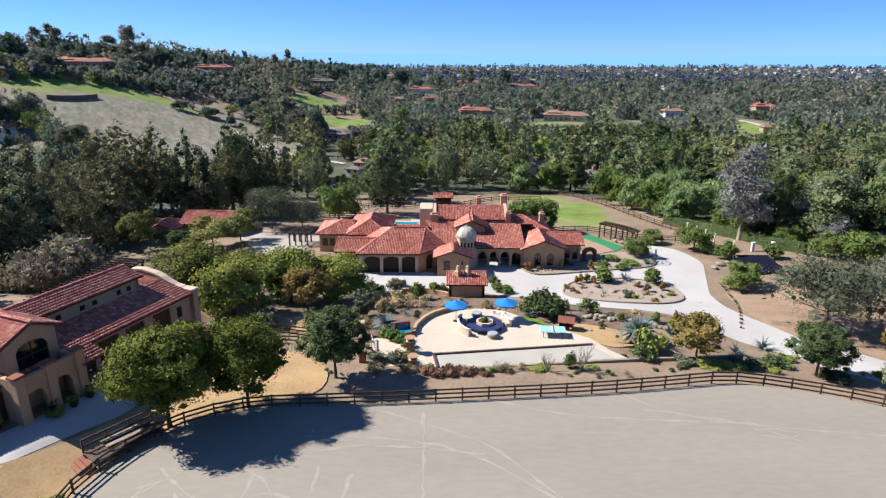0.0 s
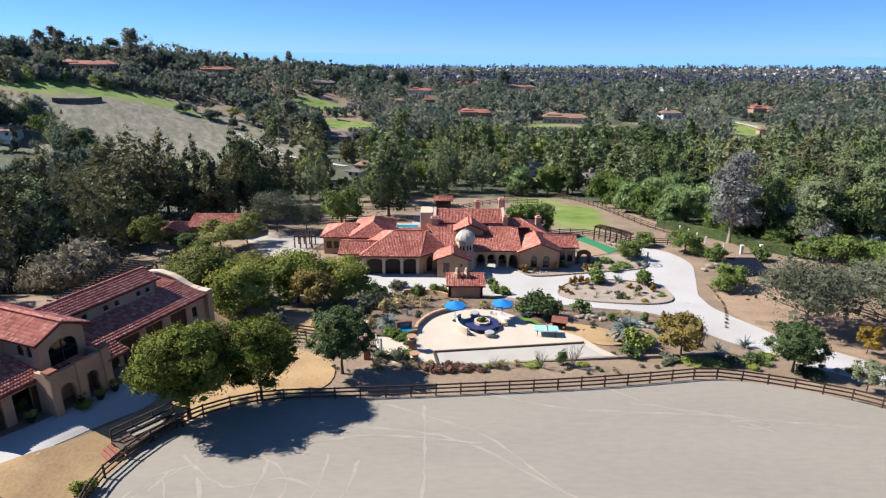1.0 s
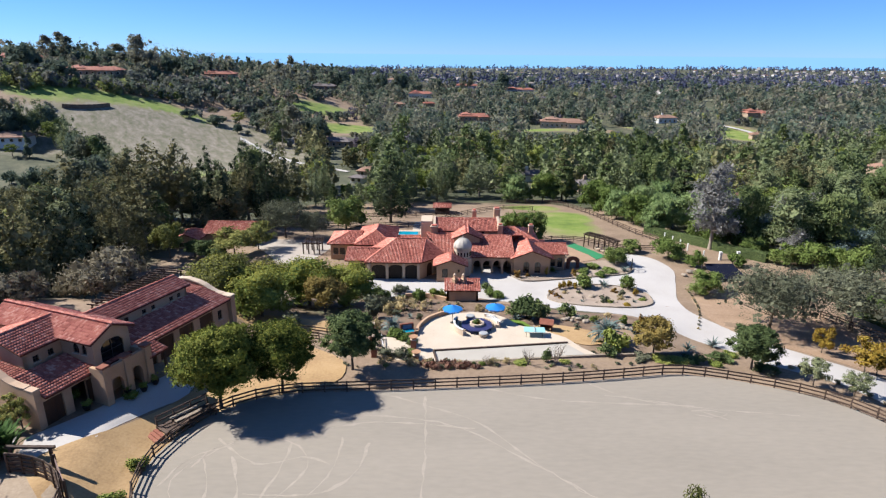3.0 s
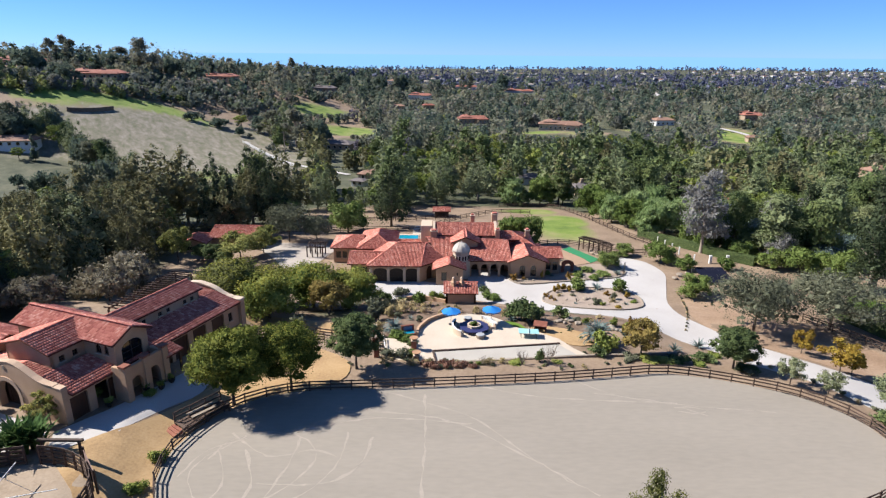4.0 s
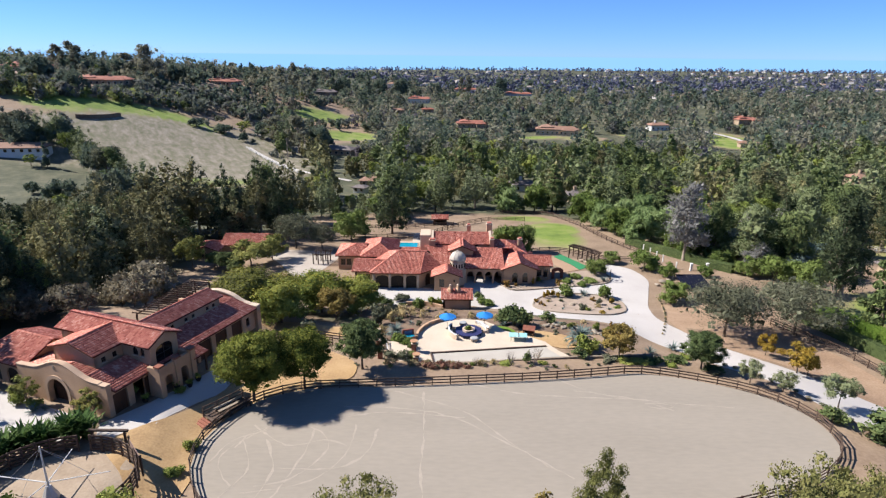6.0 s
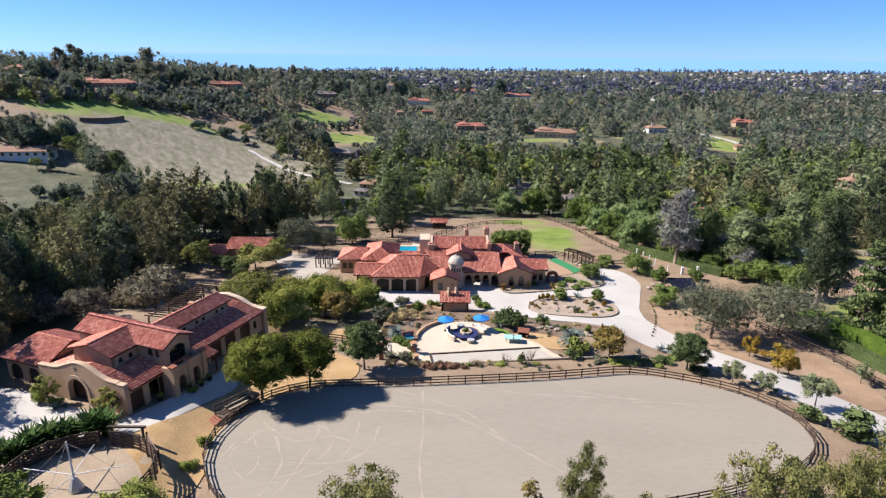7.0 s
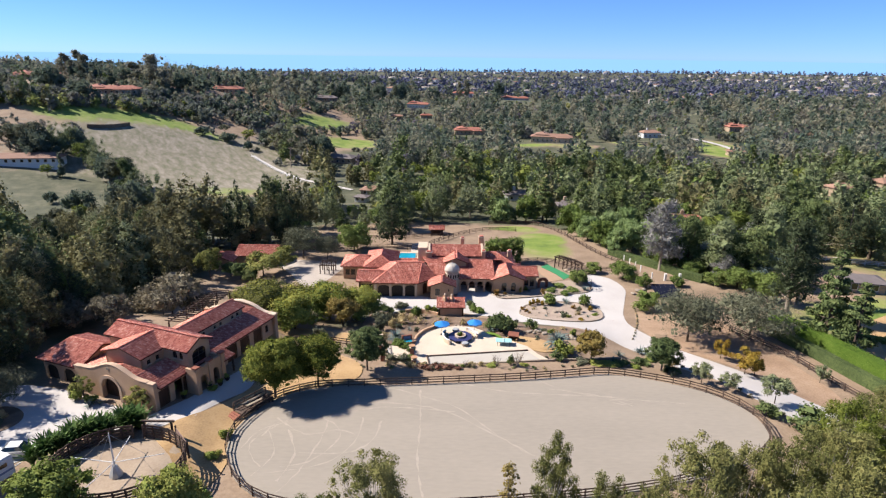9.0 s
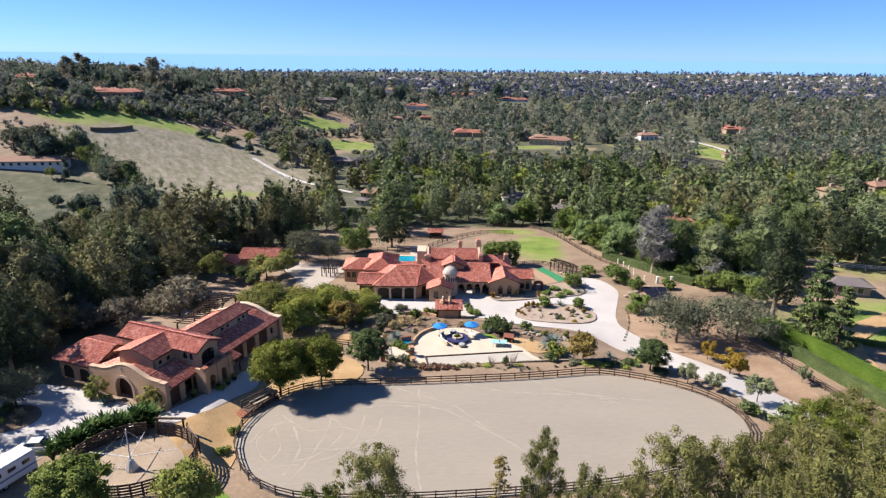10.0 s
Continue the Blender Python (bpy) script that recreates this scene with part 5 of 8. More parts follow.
def clumps_for(rng, shape, h, w, n):
    """Where a crown of that shape has its clumps, and their sizes."""
    out, rad = [], []
    for k in range(n):
        a, u = rng.uniform(0, 2 * math.pi), rng.uniform()
        if shape == "round":
            z = rng.uniform(0.40, 0.94)
            e = math.sqrt(max(0.0, 1 - ((z - 0.64) / 0.36) ** 2))
            r = w / 2 * e * 0.9 * math.sqrt(rng.uniform(0.02, 1.0))
            s = w * rng.uniform(0.085, 0.14)
        elif shape == "lolly":
            z = rng.uniform(0.35, 0.94)
            e = math.sqrt(max(0.0, 1 - ((z - 0.62) / 0.37) ** 2)) * (0.86 + 0.14 * math.sin(4 * a + 7 * z))
            r = w / 2 * e * 0.9 * math.sqrt(rng.uniform(0.02, 1.0))
            s = w * rng.uniform(0.06, 0.115)
        elif shape == "oak":
            z = rng.uniform(0.42, 0.88)
            e = math.sqrt(max(0.0, 1 - ((z - 0.50) / 0.5) ** 2))
            r = w / 2 * e * rng.uniform(0.2, 0.88)
            s = w * rng.uniform(0.09, 0.155)
        elif shape == "tall":
            z = rng.uniform(0.24, 0.95)
            e = (0.55 + 0.45 * math.sin(math.pi * min(1, (z - 0.12) / 0.8))) * (1.15 - 0.55 * z)
            r = w / 2 * e * rng.uniform(0.1, 0.95)
            s = w * rng.uniform(0.11, 0.20)
        elif shape == "column":
            z = rng.uniform(0.10, 0.95)
            r = w / 2 * (1.08 - z) * rng.uniform(0.2, 0.75)
            s = w * (0.24 - 0.13 * z)
        elif shape == "pine":
            tier = k % 9
            z = 0.16 + 0.80 * tier / 8.5 + rng.uniform(-0.02, 0.02)
            r = w / 2 * (1.05 - z) * rng.uniform(0.5, 1.0)
            s = w * (0.17 - 0.10 * z)
        elif shape == "gum":
            # plumes that rise from the limbs and narrow to their tips
            m = k % 7
            f = (k // 7) / max(1, n // 7 - 1)
            a = m * 0.9 + h + 0.25 * rng.normal()
            top = (1.0, 0.88, 0.72, 0.93, 0.66, 0.8, 0.56)[m]
            low = (0.34, 0.26, 0.2, 0.3, 0.18, 0.24, 0.16)[m]
            z = low + (top - low) * f
            r = w / 2 * (0.12, 0.5, 0.85, 0.4, 0.8, 0.62, 0.72)[m] * (0.55 + 0.45 * math.sin(math.pi * (0.2 + 0.6 * f))) + rng.normal() * 0.04 * w
            s = w * (0.135 * (1 - 0.42 * f) + 0.015) * rng.uniform(0.6, 1.25) * (49 / max(49, n)) ** 0.3
        elif shape == "umbrella":
            z = rng.uniform(0.46, 0.96)
            e = math.sqrt(max(0.0, 1 - ((z - 0.62) / 0.42) ** 2))
            lobe = 0.8 + 0.2 * math.sin(3 * a + 9 * z)
            r = w / 2 * e * lobe * math.sqrt(rng.uniform(0.06, 0.92))
            s = w * rng.uniform(0.045, 0.095)
        elif shape == "weep":
            z = rng.uniform(0.22, 0.86)
            e = math.sqrt(max(0.0, 1 - ((z - 0.42) / 0.58) ** 2))
            r = w / 2 * e * rng.uniform(0.25, 0.85)
            s = w * rng.uniform(0.12, 0.18)
        else:
            z = rng.uniform(0.15, 0.8)
            r = w / 2 * math.sqrt(max(0.0, 1 - ((z - 0.35) / 0.65) ** 2)) * rng.uniform(0.2, 0.75)
            s = w * rng.uniform(0.14, 0.22)
        out.append((r * math.cos(a), r * math.sin(a), z * h))
        rad.append(s)
    return np.array(out), np.array(rad)


def tree(name, label, category, shape, h, w, n, count, leaf, mat, bark=BARK, seed=1, thick=0.03, flat=0.8, droop=0.0, long=0.5, core=0.74, stems=1, tips=None, heart=None, stray=0.3):
    """A tapered trunk with limbs reaching into a crown of leaf clumps."""
    rng = np.random.default_rng(seed)
    centres, radii = clumps_for(rng, shape, h, w, n)
    t = thing(name, label, category)
    b = Build()
    top = h * {"round": 0.55, "oak": 0.5, "tall": 0.86, "gum": 0.8, "column": 0.9, "pine": 0.95, "weep": 0.6}.get(shape, 0.45)
    for st in range(stems):
        lean = rng.normal(0, 0.02 * h, 2) * (1 + (stems > 1) * 2.5)
        pts = [Vector((lean[0] * k * k, lean[1] * k * k, -0.25 + (top + 0.25) * k)) for k in (0, 0.12, 0.3, 0.5, 0.75, 1.0)]
        rs = [h * thick * c for c in (1.35, 1.0, 0.85, 0.68, 0.42, 0.15)]
        for (p, q), (r0, r1) in zip(zip(pts, pts[1:]), zip(rs, rs[1:])):
            b.tube(p, q, r0, r1, 8, False)
        for c in centres[st::stems][:max(5, n // 3)]:
            k = min(0.9, max(0.25, c[2] / top * 0.62))
            base = Vector((lean[0] * k * k, lean[1] * k * k, top * k))
            end = Vector(c)
            mid = base.lerp(end, 0.5) + Vector((0, 0, 0.05 * h * rng.uniform(-0.3, 1)))
            r = h * thick * 0.45 * (1 - 0.5 * k)
            b.tube(base, mid, r, r * 0.7, 6, False)
            b.tube(mid, end, r * 0.7, r * 0.25, 5, False)
    part("trunk", b, bark, t, smooth=True)
    part("crown", quads_mesh("crown", leaf_cards(rng, centres, radii, count, leaf, flat, droop, long, core, heart, stray), mat), mat, t)
    # Young leaves on upper clumps only; their pale tone doubles as painted sunlight
    if tips:
        up = centres[:, 2] > 0.62 * h
        part("new_growth", quads_mesh("new_growth", leaf_cards(rng, centres[up], radii[up] * 1.06, count // 3, leaf * 0.9, flat, droop, long, 0), tips), tips, t, "yellow-green young leaves, paler to paint the sunlit crown top")
    t["size"] = (float(h), float(w))
    return t


MADE = []


def plant(proto, x, y, h, w, turn=None, sink=0.0, z=None):
    """A copy of the tree at its height and width; the first one is the tree itself."""
    ph, pw = proto["size"]
    zz = float(ground_z(x, y)) if z is None else z
    turn = random.uniform(0, 360) if turn is None else turn
    m = pose(x, y, zz - sink, 0, 0, turn) @ Matrix.Diagonal((w / pw, w / pw, h / ph, 1))
    if proto.name not in MADE:
        MADE.append(proto.name)
        proto.matrix_basis = m
        return proto
    o = proto.copy()
    scene.collection.objects.link(o)
    o.matrix_basis = m
    for c in proto.children:
        k = c.copy()
        scene.collection.objects.link(k)
        k.parent = o
    return o


# trees beside the arena and the barn
ROUND = [tree("tree", "dense round-crowned green tree with pale yellow tips", "tree", "lolly", 9.0, 9.0, 210, 26000, 0.19, LEAF_SHADE, seed=s, thick=0.02, core=0.7, tips=LEAF_TIP_SUNLIT, stray=0.12) for s in (3, 4)]
plant(ROUND[0], -22.1, 41.7, 8.9, 10.0, 20)
plant(ROUND[1], -16.6, 44.6, 8.1, 8.2, 60)
DARK_ROUND = tree("tree", "dark green rounded evergreen tree", "tree", "lolly", 7.0, 6.5, 130, 16000, 0.18, LEAF_DARK, seed=6, thick=0.022, core=0.7, stray=0.25)
for x, y, h, w in ((-10.0, 49.7, 7.0, 7.4), (36.5, 51.8, 5.5, 6.6), (-49.4, 102.6, 3.4, 4.6), (-46.2, 100.2, 4.2, 5.4), (-43.4, 98.6, 3.4, 4.8)):
    plant(DARK_ROUND, x, y, h, w)
ORCHARD = [tree("tree", "round orchard tree with yellow-green crown", "tree", "weep", 7.0, 7.0, 60, 8000, 0.26, m, seed=s, thick=0.022, core=0.72, tips=LEAF_TIP_SUNLIT) for s, m in ((8, LEAF_ROUND), (9, LEAF_FORE))] + [tree("tree", "dense glossy green tree beside the round pen", "tree", "lolly", 7.0, 7.0, 120, 13000, 0.2, LEAF_ROUND, seed=10, thick=0.022, core=0.7)]
for k, x, y, h, w in ((1, -33.3, 72, 6.6, 10), (0, -25.2, 66.5, 7.3, 9.2), (0, -20.6, 75.5, 7.9, 9.6), (0, -14.6, 76.5, 6.8, 8.8), (1, -27.2, 77, 6.8, 8.6), (2, -36.1, 14, 7.6, 9.6), (2, -25.0, 15, 8.3, 8.2), (1, -30.5, 68.5, 6.6, 8.6), (1, -37, 78, 6.0, 8)):
    plant(ORCHARD[k], x, y, h, w)
RUSSET = tree("tree", "russet-leaved garden tree with sparse crown", "tree", "round", 5.5, 6.0, 56, 4600, 0.26, LEAF_BROWN, seed=11, thick=0.024, core=0.66)
for x, y, h, w in ((-17.0, 69.6, 5.6, 6.8), (26.0, 54.9, 5.0, 5.6)):
    plant(RUSSET, x, y, h, w)
OAK = [tree("oak", "spreading grey-green oak with dark limbs", "tree", "oak", 9.0, 13.0, 150, 20000, 0.18, LEAF_OAK, seed=s, thick=0.024, flat=0.65, core=0.5) for s in (12, 13)]
for k, x, y, h, w in ((0, -35.4, 119, 8.6, 12.7), (1, -28.8, 118, 6.5, 7.5), (1, 46.8, 66.9, 9.6, 14.6), (0, 58.4, 67.4, 8.8, 15.0), (1, -56.8, 35.5, 5.6, 8.5)):
    plant(OAK[k], x, y, h, w)
GOLD = tree("tree", "thin autumn-gold tree with airy crown", "tree", "round", 8.8, 9.0, 44, 4200, 0.36, LEAF_GOLD, seed=15, thick=0.018, core=0.5)
for x, y, h, w in ((-41.6, 103.2, 5.6, 10.5), (-53.6, 101, 7.4, 6.8), (-38.4, 108.5, 5.8, 8.0)):
    plant(GOLD, x, y, h, w)
BRIGHT = tree("tree", "fresh green feathery garden tree", "tree", "weep", 6.5, 7.0, 36, 4200, 0.32, LEAF_BRIGHT, seed=17, thick=0.024, droop=0.8, core=0.7)
for x, y, h, w in ((-23.1, 128, 8.6, 11), (45.5, 84.8, 4.4, 6.1), (45.8, 104, 4.6, 7), (48.8, 98, 3.4, 4.4), (33.9, 100.2, 3.8, 5.2), (39.6, 108.5, 3.0, 4.6)):
    plant(BRIGHT, x, y, h, w)
PEPPER = [tree("pepper_tree", "drooping bright green pepper tree", "tree", "weep", 8.0, 8.5, 40, 3600, 0.50, m, seed=s, thick=0.026, droop=1.4, long=0.35, core=0.6, heart=CUBE) for s, m in ((19, LEAF_BRIGHT), (20, LEAF_PEPPER))]
for k, x, y, h, w in ((0, 46, 152, 8.5, 9), (1, 46.6, 144, 8, 8), (0, 48.6, 136, 8, 8), (1, 51.5, 127, 8, 8), (0, 16.3, 116, 7.0, 8.3), (0, 20.6, 118, 7.0, 6.2), (0, 60.5, 113, 6, 7), (0, 45, 162, 9, 9.5), (1, 60, 122, 7, 8), (0, 64, 116, 6.5, 8), (1, 56, 130, 8.5, 9)):
    plant(PEPPER[k], x, y, h, w)
for k, x, y, h, w in ((0, 32, 176, 9, 9), (1, 23, 175, 9, 9), (1, 57, 140, 8, 8), (1, 62, 132, 9, 9), (0, 66, 124, 8, 8), (1, 60, 150, 10, 9), (0, 70, 138, 10, 9), (1, 54, 147, 9, 8)):
    plant(PEPPER[k], x, y, h, w)
SILVER = tree("eucalyptus", "silver-leaved eucalyptus with pale trunk", "tree", "tall", 18.0, 11.5, 80, 9000, 0.30, LEAF_SILVER, BARK_PALE, seed=22, thick=0.02, core=0.52)
for x, y, h, w in ((56.8, 110, 18.3, 12.5), (75, 116, 11, 9), (68, 99, 7, 7)):
    plant(SILVER, x, y, h, w)
# Two of the three wear the darkened leaf, grove shade put into colour
TALL = [tree("eucalyptus", "tall ragged eucalyptus with open dark crown", "tree", "gum", 17.0, 10.5, 84, 9000, 0.28, m, bk, seed=s, thick=0.018, droop=0.6, long=0.4, flat=1.25, core=0.55) for s, m, bk in ((24, LEAF_DEEP_SHADED, BARK_PALE), (25, LEAF_GUM, BARK), (26, LEAF_DEEP_SHADED, BARK))]
for k, x, y, h, w in ((2, -13, 135, 15.4, 10.8), (0, 110, 120, 21, 14), (1, -75, 108, 19, 15), (1, -71, 122, 19, 14), (2, -54, 126, 19, 9.5), (0, -49, 136, 19.6, 11), (2, -42.5, 131, 17.6, 9)):
    plant(TALL[k], x, y, h, w)
for k, x, y, h, w in ((2, -70, 66, 13, 10), (1, -78, 60, 14, 11), (0, -86, 66, 15, 11), (1, -74, 74, 15, 11), (0, -68, 88, 16, 11), (1, -80, 80, 16, 12), (2, -92, 76, 16, 12)):
    plant(TALL[k], x, y, h, w)
for k, x, y, h, w in ((0, -76, 50, 11, 9), (1, -88, 54, 13, 10), (2, -98, 62, 15, 11), (1, -60, 95, 15, 10), (0, -72, 98, 17, 11), (2, -84, 92, 17, 12), (1, -96, 86, 17, 12), (1, -104, 96, 18, 13)):
    plant(TALL[k], x, y, h, w)
SLEEK = tree("eucalyptus", "tall dense dark green eucalyptus beside the hedge", "tree", "tall", 22.0, 9.0, 120, 14000, 0.26, LEAF_DEEP_SHADED, BARK_PALE, seed=29, thick=0.02, flat=1.1, droop=0.6, core=0.6)
for x, y, h, w in ((70.3, 76.9, 21.6, 9.6), (78, 86, 17, 7.5), (84, 118, 15, 9)):
    plant(SLEEK, x, y, h, w)
GREY = [tree("tree", lab, "tree", "oak", 5.0, 9.0, 60, 3600, 0.26, m, seed=s, thick=0.022, flat=0.7, core=0.55) for s, m, lab in ((81, LEAF_GREY, "low grey-leaved tree in dry brush"), (82, LEAF_DUN, "low dun dry-leaved oak"))]
for k, x, y, h, w in ((0, -55.5, 61, 5.2, 9.0), (0, -61, 60, 4.6, 8.0), (1, -51, 74.5, 7.6, 13.5), (1, -50.5, 70, 4.6, 8), (0, -58.5, 66, 4.0, 7.0), (1, -56, 76, 5, 9), (0, -66, 56, 4.4, 7.5), (0, -65, 64, 5, 8), (1, -46.5, 76, 4.2, 7)):
    plant(GREY[k], x, y, h, w)
for k, x, y, h, w in ((0, -63, 44, 15, 10), (2, -69, 50, 16, 11), (1, -70, 62, 15, 11), (0, -63.5, 37, 14.5, 10), (2, -74, 42, 16, 12), (0, -66, 31, 15.5, 11), (1, -72, 27, 14, 11), (0, -66, 22, 12, 9), (2, -69, 15, 13, 10)):
    plant(TALL[k], x, y, h, w)
for k, x, y, h, w in ((1, -64.4, 55, 11, 9), (2, -67, 60, 13, 10), (1, -70, 54, 12, 10), (2, -67.5, 48, 11, 9), (1, -73, 64, 14, 11), (2, -63.5, 65, 10, 8), (1, -63, 49.5, 8, 7)):
    plant(TALL[k], x, y, h, w)
PINE = tree("pine", "dark green conifer with layered branches", "tree", "pine", 19.0, 9.0, 64, 6000, 0.55, LEAF_DARK, seed=28, thick=0.016, flat=0.45, droop=0.5, core=0.6)
for x, y, h, w in ((72.5, 67.4, 18.5, 8.4), (48.8, 165, 17, 10), (60.2, 170, 20, 12), (66, 150, 16, 9), (38, 176, 17, 9), (74, 62, 14, 7)):
    plant(PINE, x, y, h, w)
for x, y, h, w in ((63.6, 105.2, 4.2, 6.4), (69.8, 95.2, 5.6, 8.2), (57.3, 118.0, 6.0, 6.2), (58.6, 113.5, 5.2, 5.6), (72.2, 86.9, 7.2, 6.6), (65.5, 97.5, 4.4, 6.0), (74.5, 93.5, 5.2, 6.5)):
    plant(BRIGHT, x, y, h, w)
GROVE = [tree("tree", lab, "tree", sh, 14.0, 9.5, 60, 5200, 0.34, m, seed=s, thick=0.02, droop=0.4, flat=0.9, core=0.7) for s, sh, m, lab in ((83, "tall", LEAF_EUC, "dense olive green tree beyond the clipped hedge"), (84, "weep", LEAF_DARK, "broad mid-green tree beyond the clipped hedge"), (85, "weep", LEAF_AGAVE, "blue-green leafy tree beyond the clipped hedge"))]
for k, x, y, h, w in ((0, 68.4, 102.3, 14.3, 10.5), (1, 75.3, 100.5, 15.0, 9.5), (0, 86.2, 113.4, 16.7, 9.6), (1, 64.6, 112.4, 14.5, 8), (0, 81.7, 138.5, 14, 10.4), (1, 99.2, 157.2, 14.4, 11.5), (0, 116.7, 168.5, 15, 12), (1, 71.6, 118.4, 11, 7), (0, 76.5, 118.9, 12, 8), (1, 92, 128, 13, 10), (0, 62, 126, 12, 9), (1, 72, 128, 12, 9), (1, 107.1, 132.6, 16.9, 11.8)):
    plant(GROVE[k], x, y, h, w)
for k, x, y, h, w in ((1, 71.5, 103.8, 12.6, 12.5), (2, 69.3, 110.3, 8.4, 7.5), (2, 79.2, 103.4, 8.6, 8.0), (2, 76, 98, 5.5, 7), (1, 82, 96, 6.5, 8), (1, 66.5, 108, 7.0, 7.5), (2, 86, 104, 6.0, 8), (1, 90, 110, 7, 9), (0, 96, 116, 10, 9), (1, 100, 124, 8, 10), (2, 74, 112, 7, 8)):
    plant(GROVE[k], x, y, h, w)
plant(SILVER, 84.9, 119.1, 11.5, 10.2)
plant(TALL[1], 111.9, 120.4, 16.5, 11.0)
# tall gums below the flight path
FORE = [tree("eucalyptus", "tall gum tree with yellow-green leaves and white limbs", "tree", "umbrella", 19.0, 9.0, 130, 28000, 0.16, m, BARK_WHITE, seed=s, thick=0.013, droop=0.7, long=0.42, flat=0.8, core=0.5) for s, m in ((31, LEAF_FORE), (33, LEAF_SHADE))]
for k, x, y, h, w in ((0, -4.3, 6, 18, 8.4), (0, 11.1, 9.7, 16.6, 5.2), (0, 20.2, 3.3, 22, 8.2), (0, 16.2, 1.5, 19.5, 5.6), (0, 24.5, 4.5, 20.5, 7.2), (0, 29, 6, 19.5, 8.2), (0, 35, 10, 18.4, 8.8), (1, 41.8, 16, 16.4, 9.6), (0, 50, 24, 12.4, 9.6), (0, 31.5, 0.5, 22, 9), (0, 39.5, 6, 19.4, 9.4),
                    (0, 25.2, -1.5, 22, 7.6), (0, 46, 12, 18, 10), (0, 14.2, 3.4, 18.0, 5.4), (1, -8.5, 4, 15.4, 6.5)):
    plant(FORE[k], x, y, h, w)
SLIGHT = tree("sapling", "thin young tree with few brown leaves", "tree", "tall", 14.0, 2.4, 26, 900, 0.24, LEAF_BROWN, BARK_PALE, seed=35, thick=0.006, core=0.0)
for x, y, h, w in ((7.1, 9, 15.4, 2.6), (-0.3, 6, 13.6, 2.6)):
    plant(SLIGHT, x, y, h, w)
SMALL_GOLD = tree("tree", "small yellow-leaved tree beside the drive", "tree", "round", 5.0, 5.2, 26, 2600, 0.28, FLOWER_GOLD, seed=37, thick=0.02, core=0.6)
for x, y, h, w in ((49.8, 51.7, 4.3, 5.0), (51.5, 51.9, 3.0, 3.2), (49.2, 58.7, 3.6, 3.4)):
    plant(SMALL_GOLD, x, y, h, w)
SMALL_GREY = tree("tree", "small grey-green tree with thin crown", "tree", "round", 4.5, 4.5, 30, 3600, 0.20, LEAF_VALLEY, seed=38, thick=0.02, core=0.5)
for x, y, h, w in ((49.5, 42.3, 4.2, 4.6), (44.0, 44.9, 2.7, 3.4), (40.7, 46.8, 3.4, 3.4), (61.7, 51.1, 3.0, 2.8)):
    plant(SMALL_GREY, x, y, h, w)

# ground that stays open to view: houses on their knolls, green slopes, lanes (x, y, half width, half depth, clear height)
OPEN = [(24, 466, 15, 12, 1.0), (84, 420, 20, 12, 0.5), (72, 402, 20, 9, 0), (-26, 690, 15, 10, 2.0), (168, 452, 11, 9, 1), (266, 512, 11, 9, 1), (-58, 318, 10, 8, 1), (-32, 214, 6, 5, 1.2), (35, 226, 6, 5, 1), (52, 200, 6, 5, 1)]
OPEN += [(-92, 470, 20, 24, 0), (-64, 398, 22, 16, 0), (122, 404, 14, 9, 0), (200, 395, 14, 34, 0), (222, 258, 8, 6, 1), (189, 244, 7, 6, 1), (-150, 205, 30, 14, 0), (-182, 238, 24, 9, 0.5), (-43, 560, 8, 6, 1), (-14, 575, 7, 6, 1),
        (-212, 366, 18, 6, 1), (-176, 478, 14, 6, 1), (-292, 420, 16, 6, 1), (119, 960, 24, 8, 2), (40, 1060, 22, 8, 2), (0, 148, 14, 8, 0), (27, 150, 12, 14, 0), (-36, 232, 10, 8, 0), (90, 172, 9, 6, 1.4), (-120, 610, 14, 6, 1)]
OPEN_Z = [float(ground_z(a, c)) for a, c, *_ in OPEN]


def room_above(x, y, z):
    """How high a tree may grow here before it would bury an open place behind it."""
    d = math.hypot(x, y)
    best = 99.0
    for (a, c, half, deep, clear), zz in zip(OPEN, OPEN_Z):
        D = math.hypot(a, c)
        along = (x * a + y * c) / D
        if along > D + deep or abs(x * c - y * a) / D > half * along / D or along < 0.3 * D:
            continue
        best = min(best, 0.0 if along > D - deep else 29 + (zz + clear - 29) * along / (D - deep) - z)
    return best


# the mixed woods round the estate
WOOD = [tree("tree", lab, "tree", sh, 12.0, 9.5, n, 3600, 0.38, m, bk, seed=s, thick=0.02, droop=0.3, flat=fl, core=0.55)
        for s, sh, n, fl, m, bk, lab in ((41, "gum", 35, 1.2, LEAF_VALLEY, BARK_PALE, "feathery eucalyptus of the valley wood with olive crown"), (42, "gum", 35, 1.2, LEAF_EUC, BARK, "tall grey-green gum of the valley wood"), (43, "round", 36, 0.8, LEAF_ROUND, BARK, "broad green tree of the valley wood"),
                                 (44, "oak", 34, 0.7, LEAF_OAK, BARK, "grey-green oak of the valley wood"), (45, "weep", 30, 0.9, LEAF_BRIGHT, BARK, "bright green tree of the valley wood"), (46, "pine", 45, 0.6, LEAF_DARK, BARK, "dark conifer of the valley wood"), (47, "tall", 36, 0.9, LEAF_DARK, BARK, "dark evergreen of the valley wood"),
                                 (48, "gum", 63, 1.2, LEAF_OLIVE, BARK, "dark olive eucalyptus of the grove below the hill"), (49, "gum", 63, 1.2, LEAF_GUM, BARK_PALE, "dark gum tree of the grove below the hill"))]


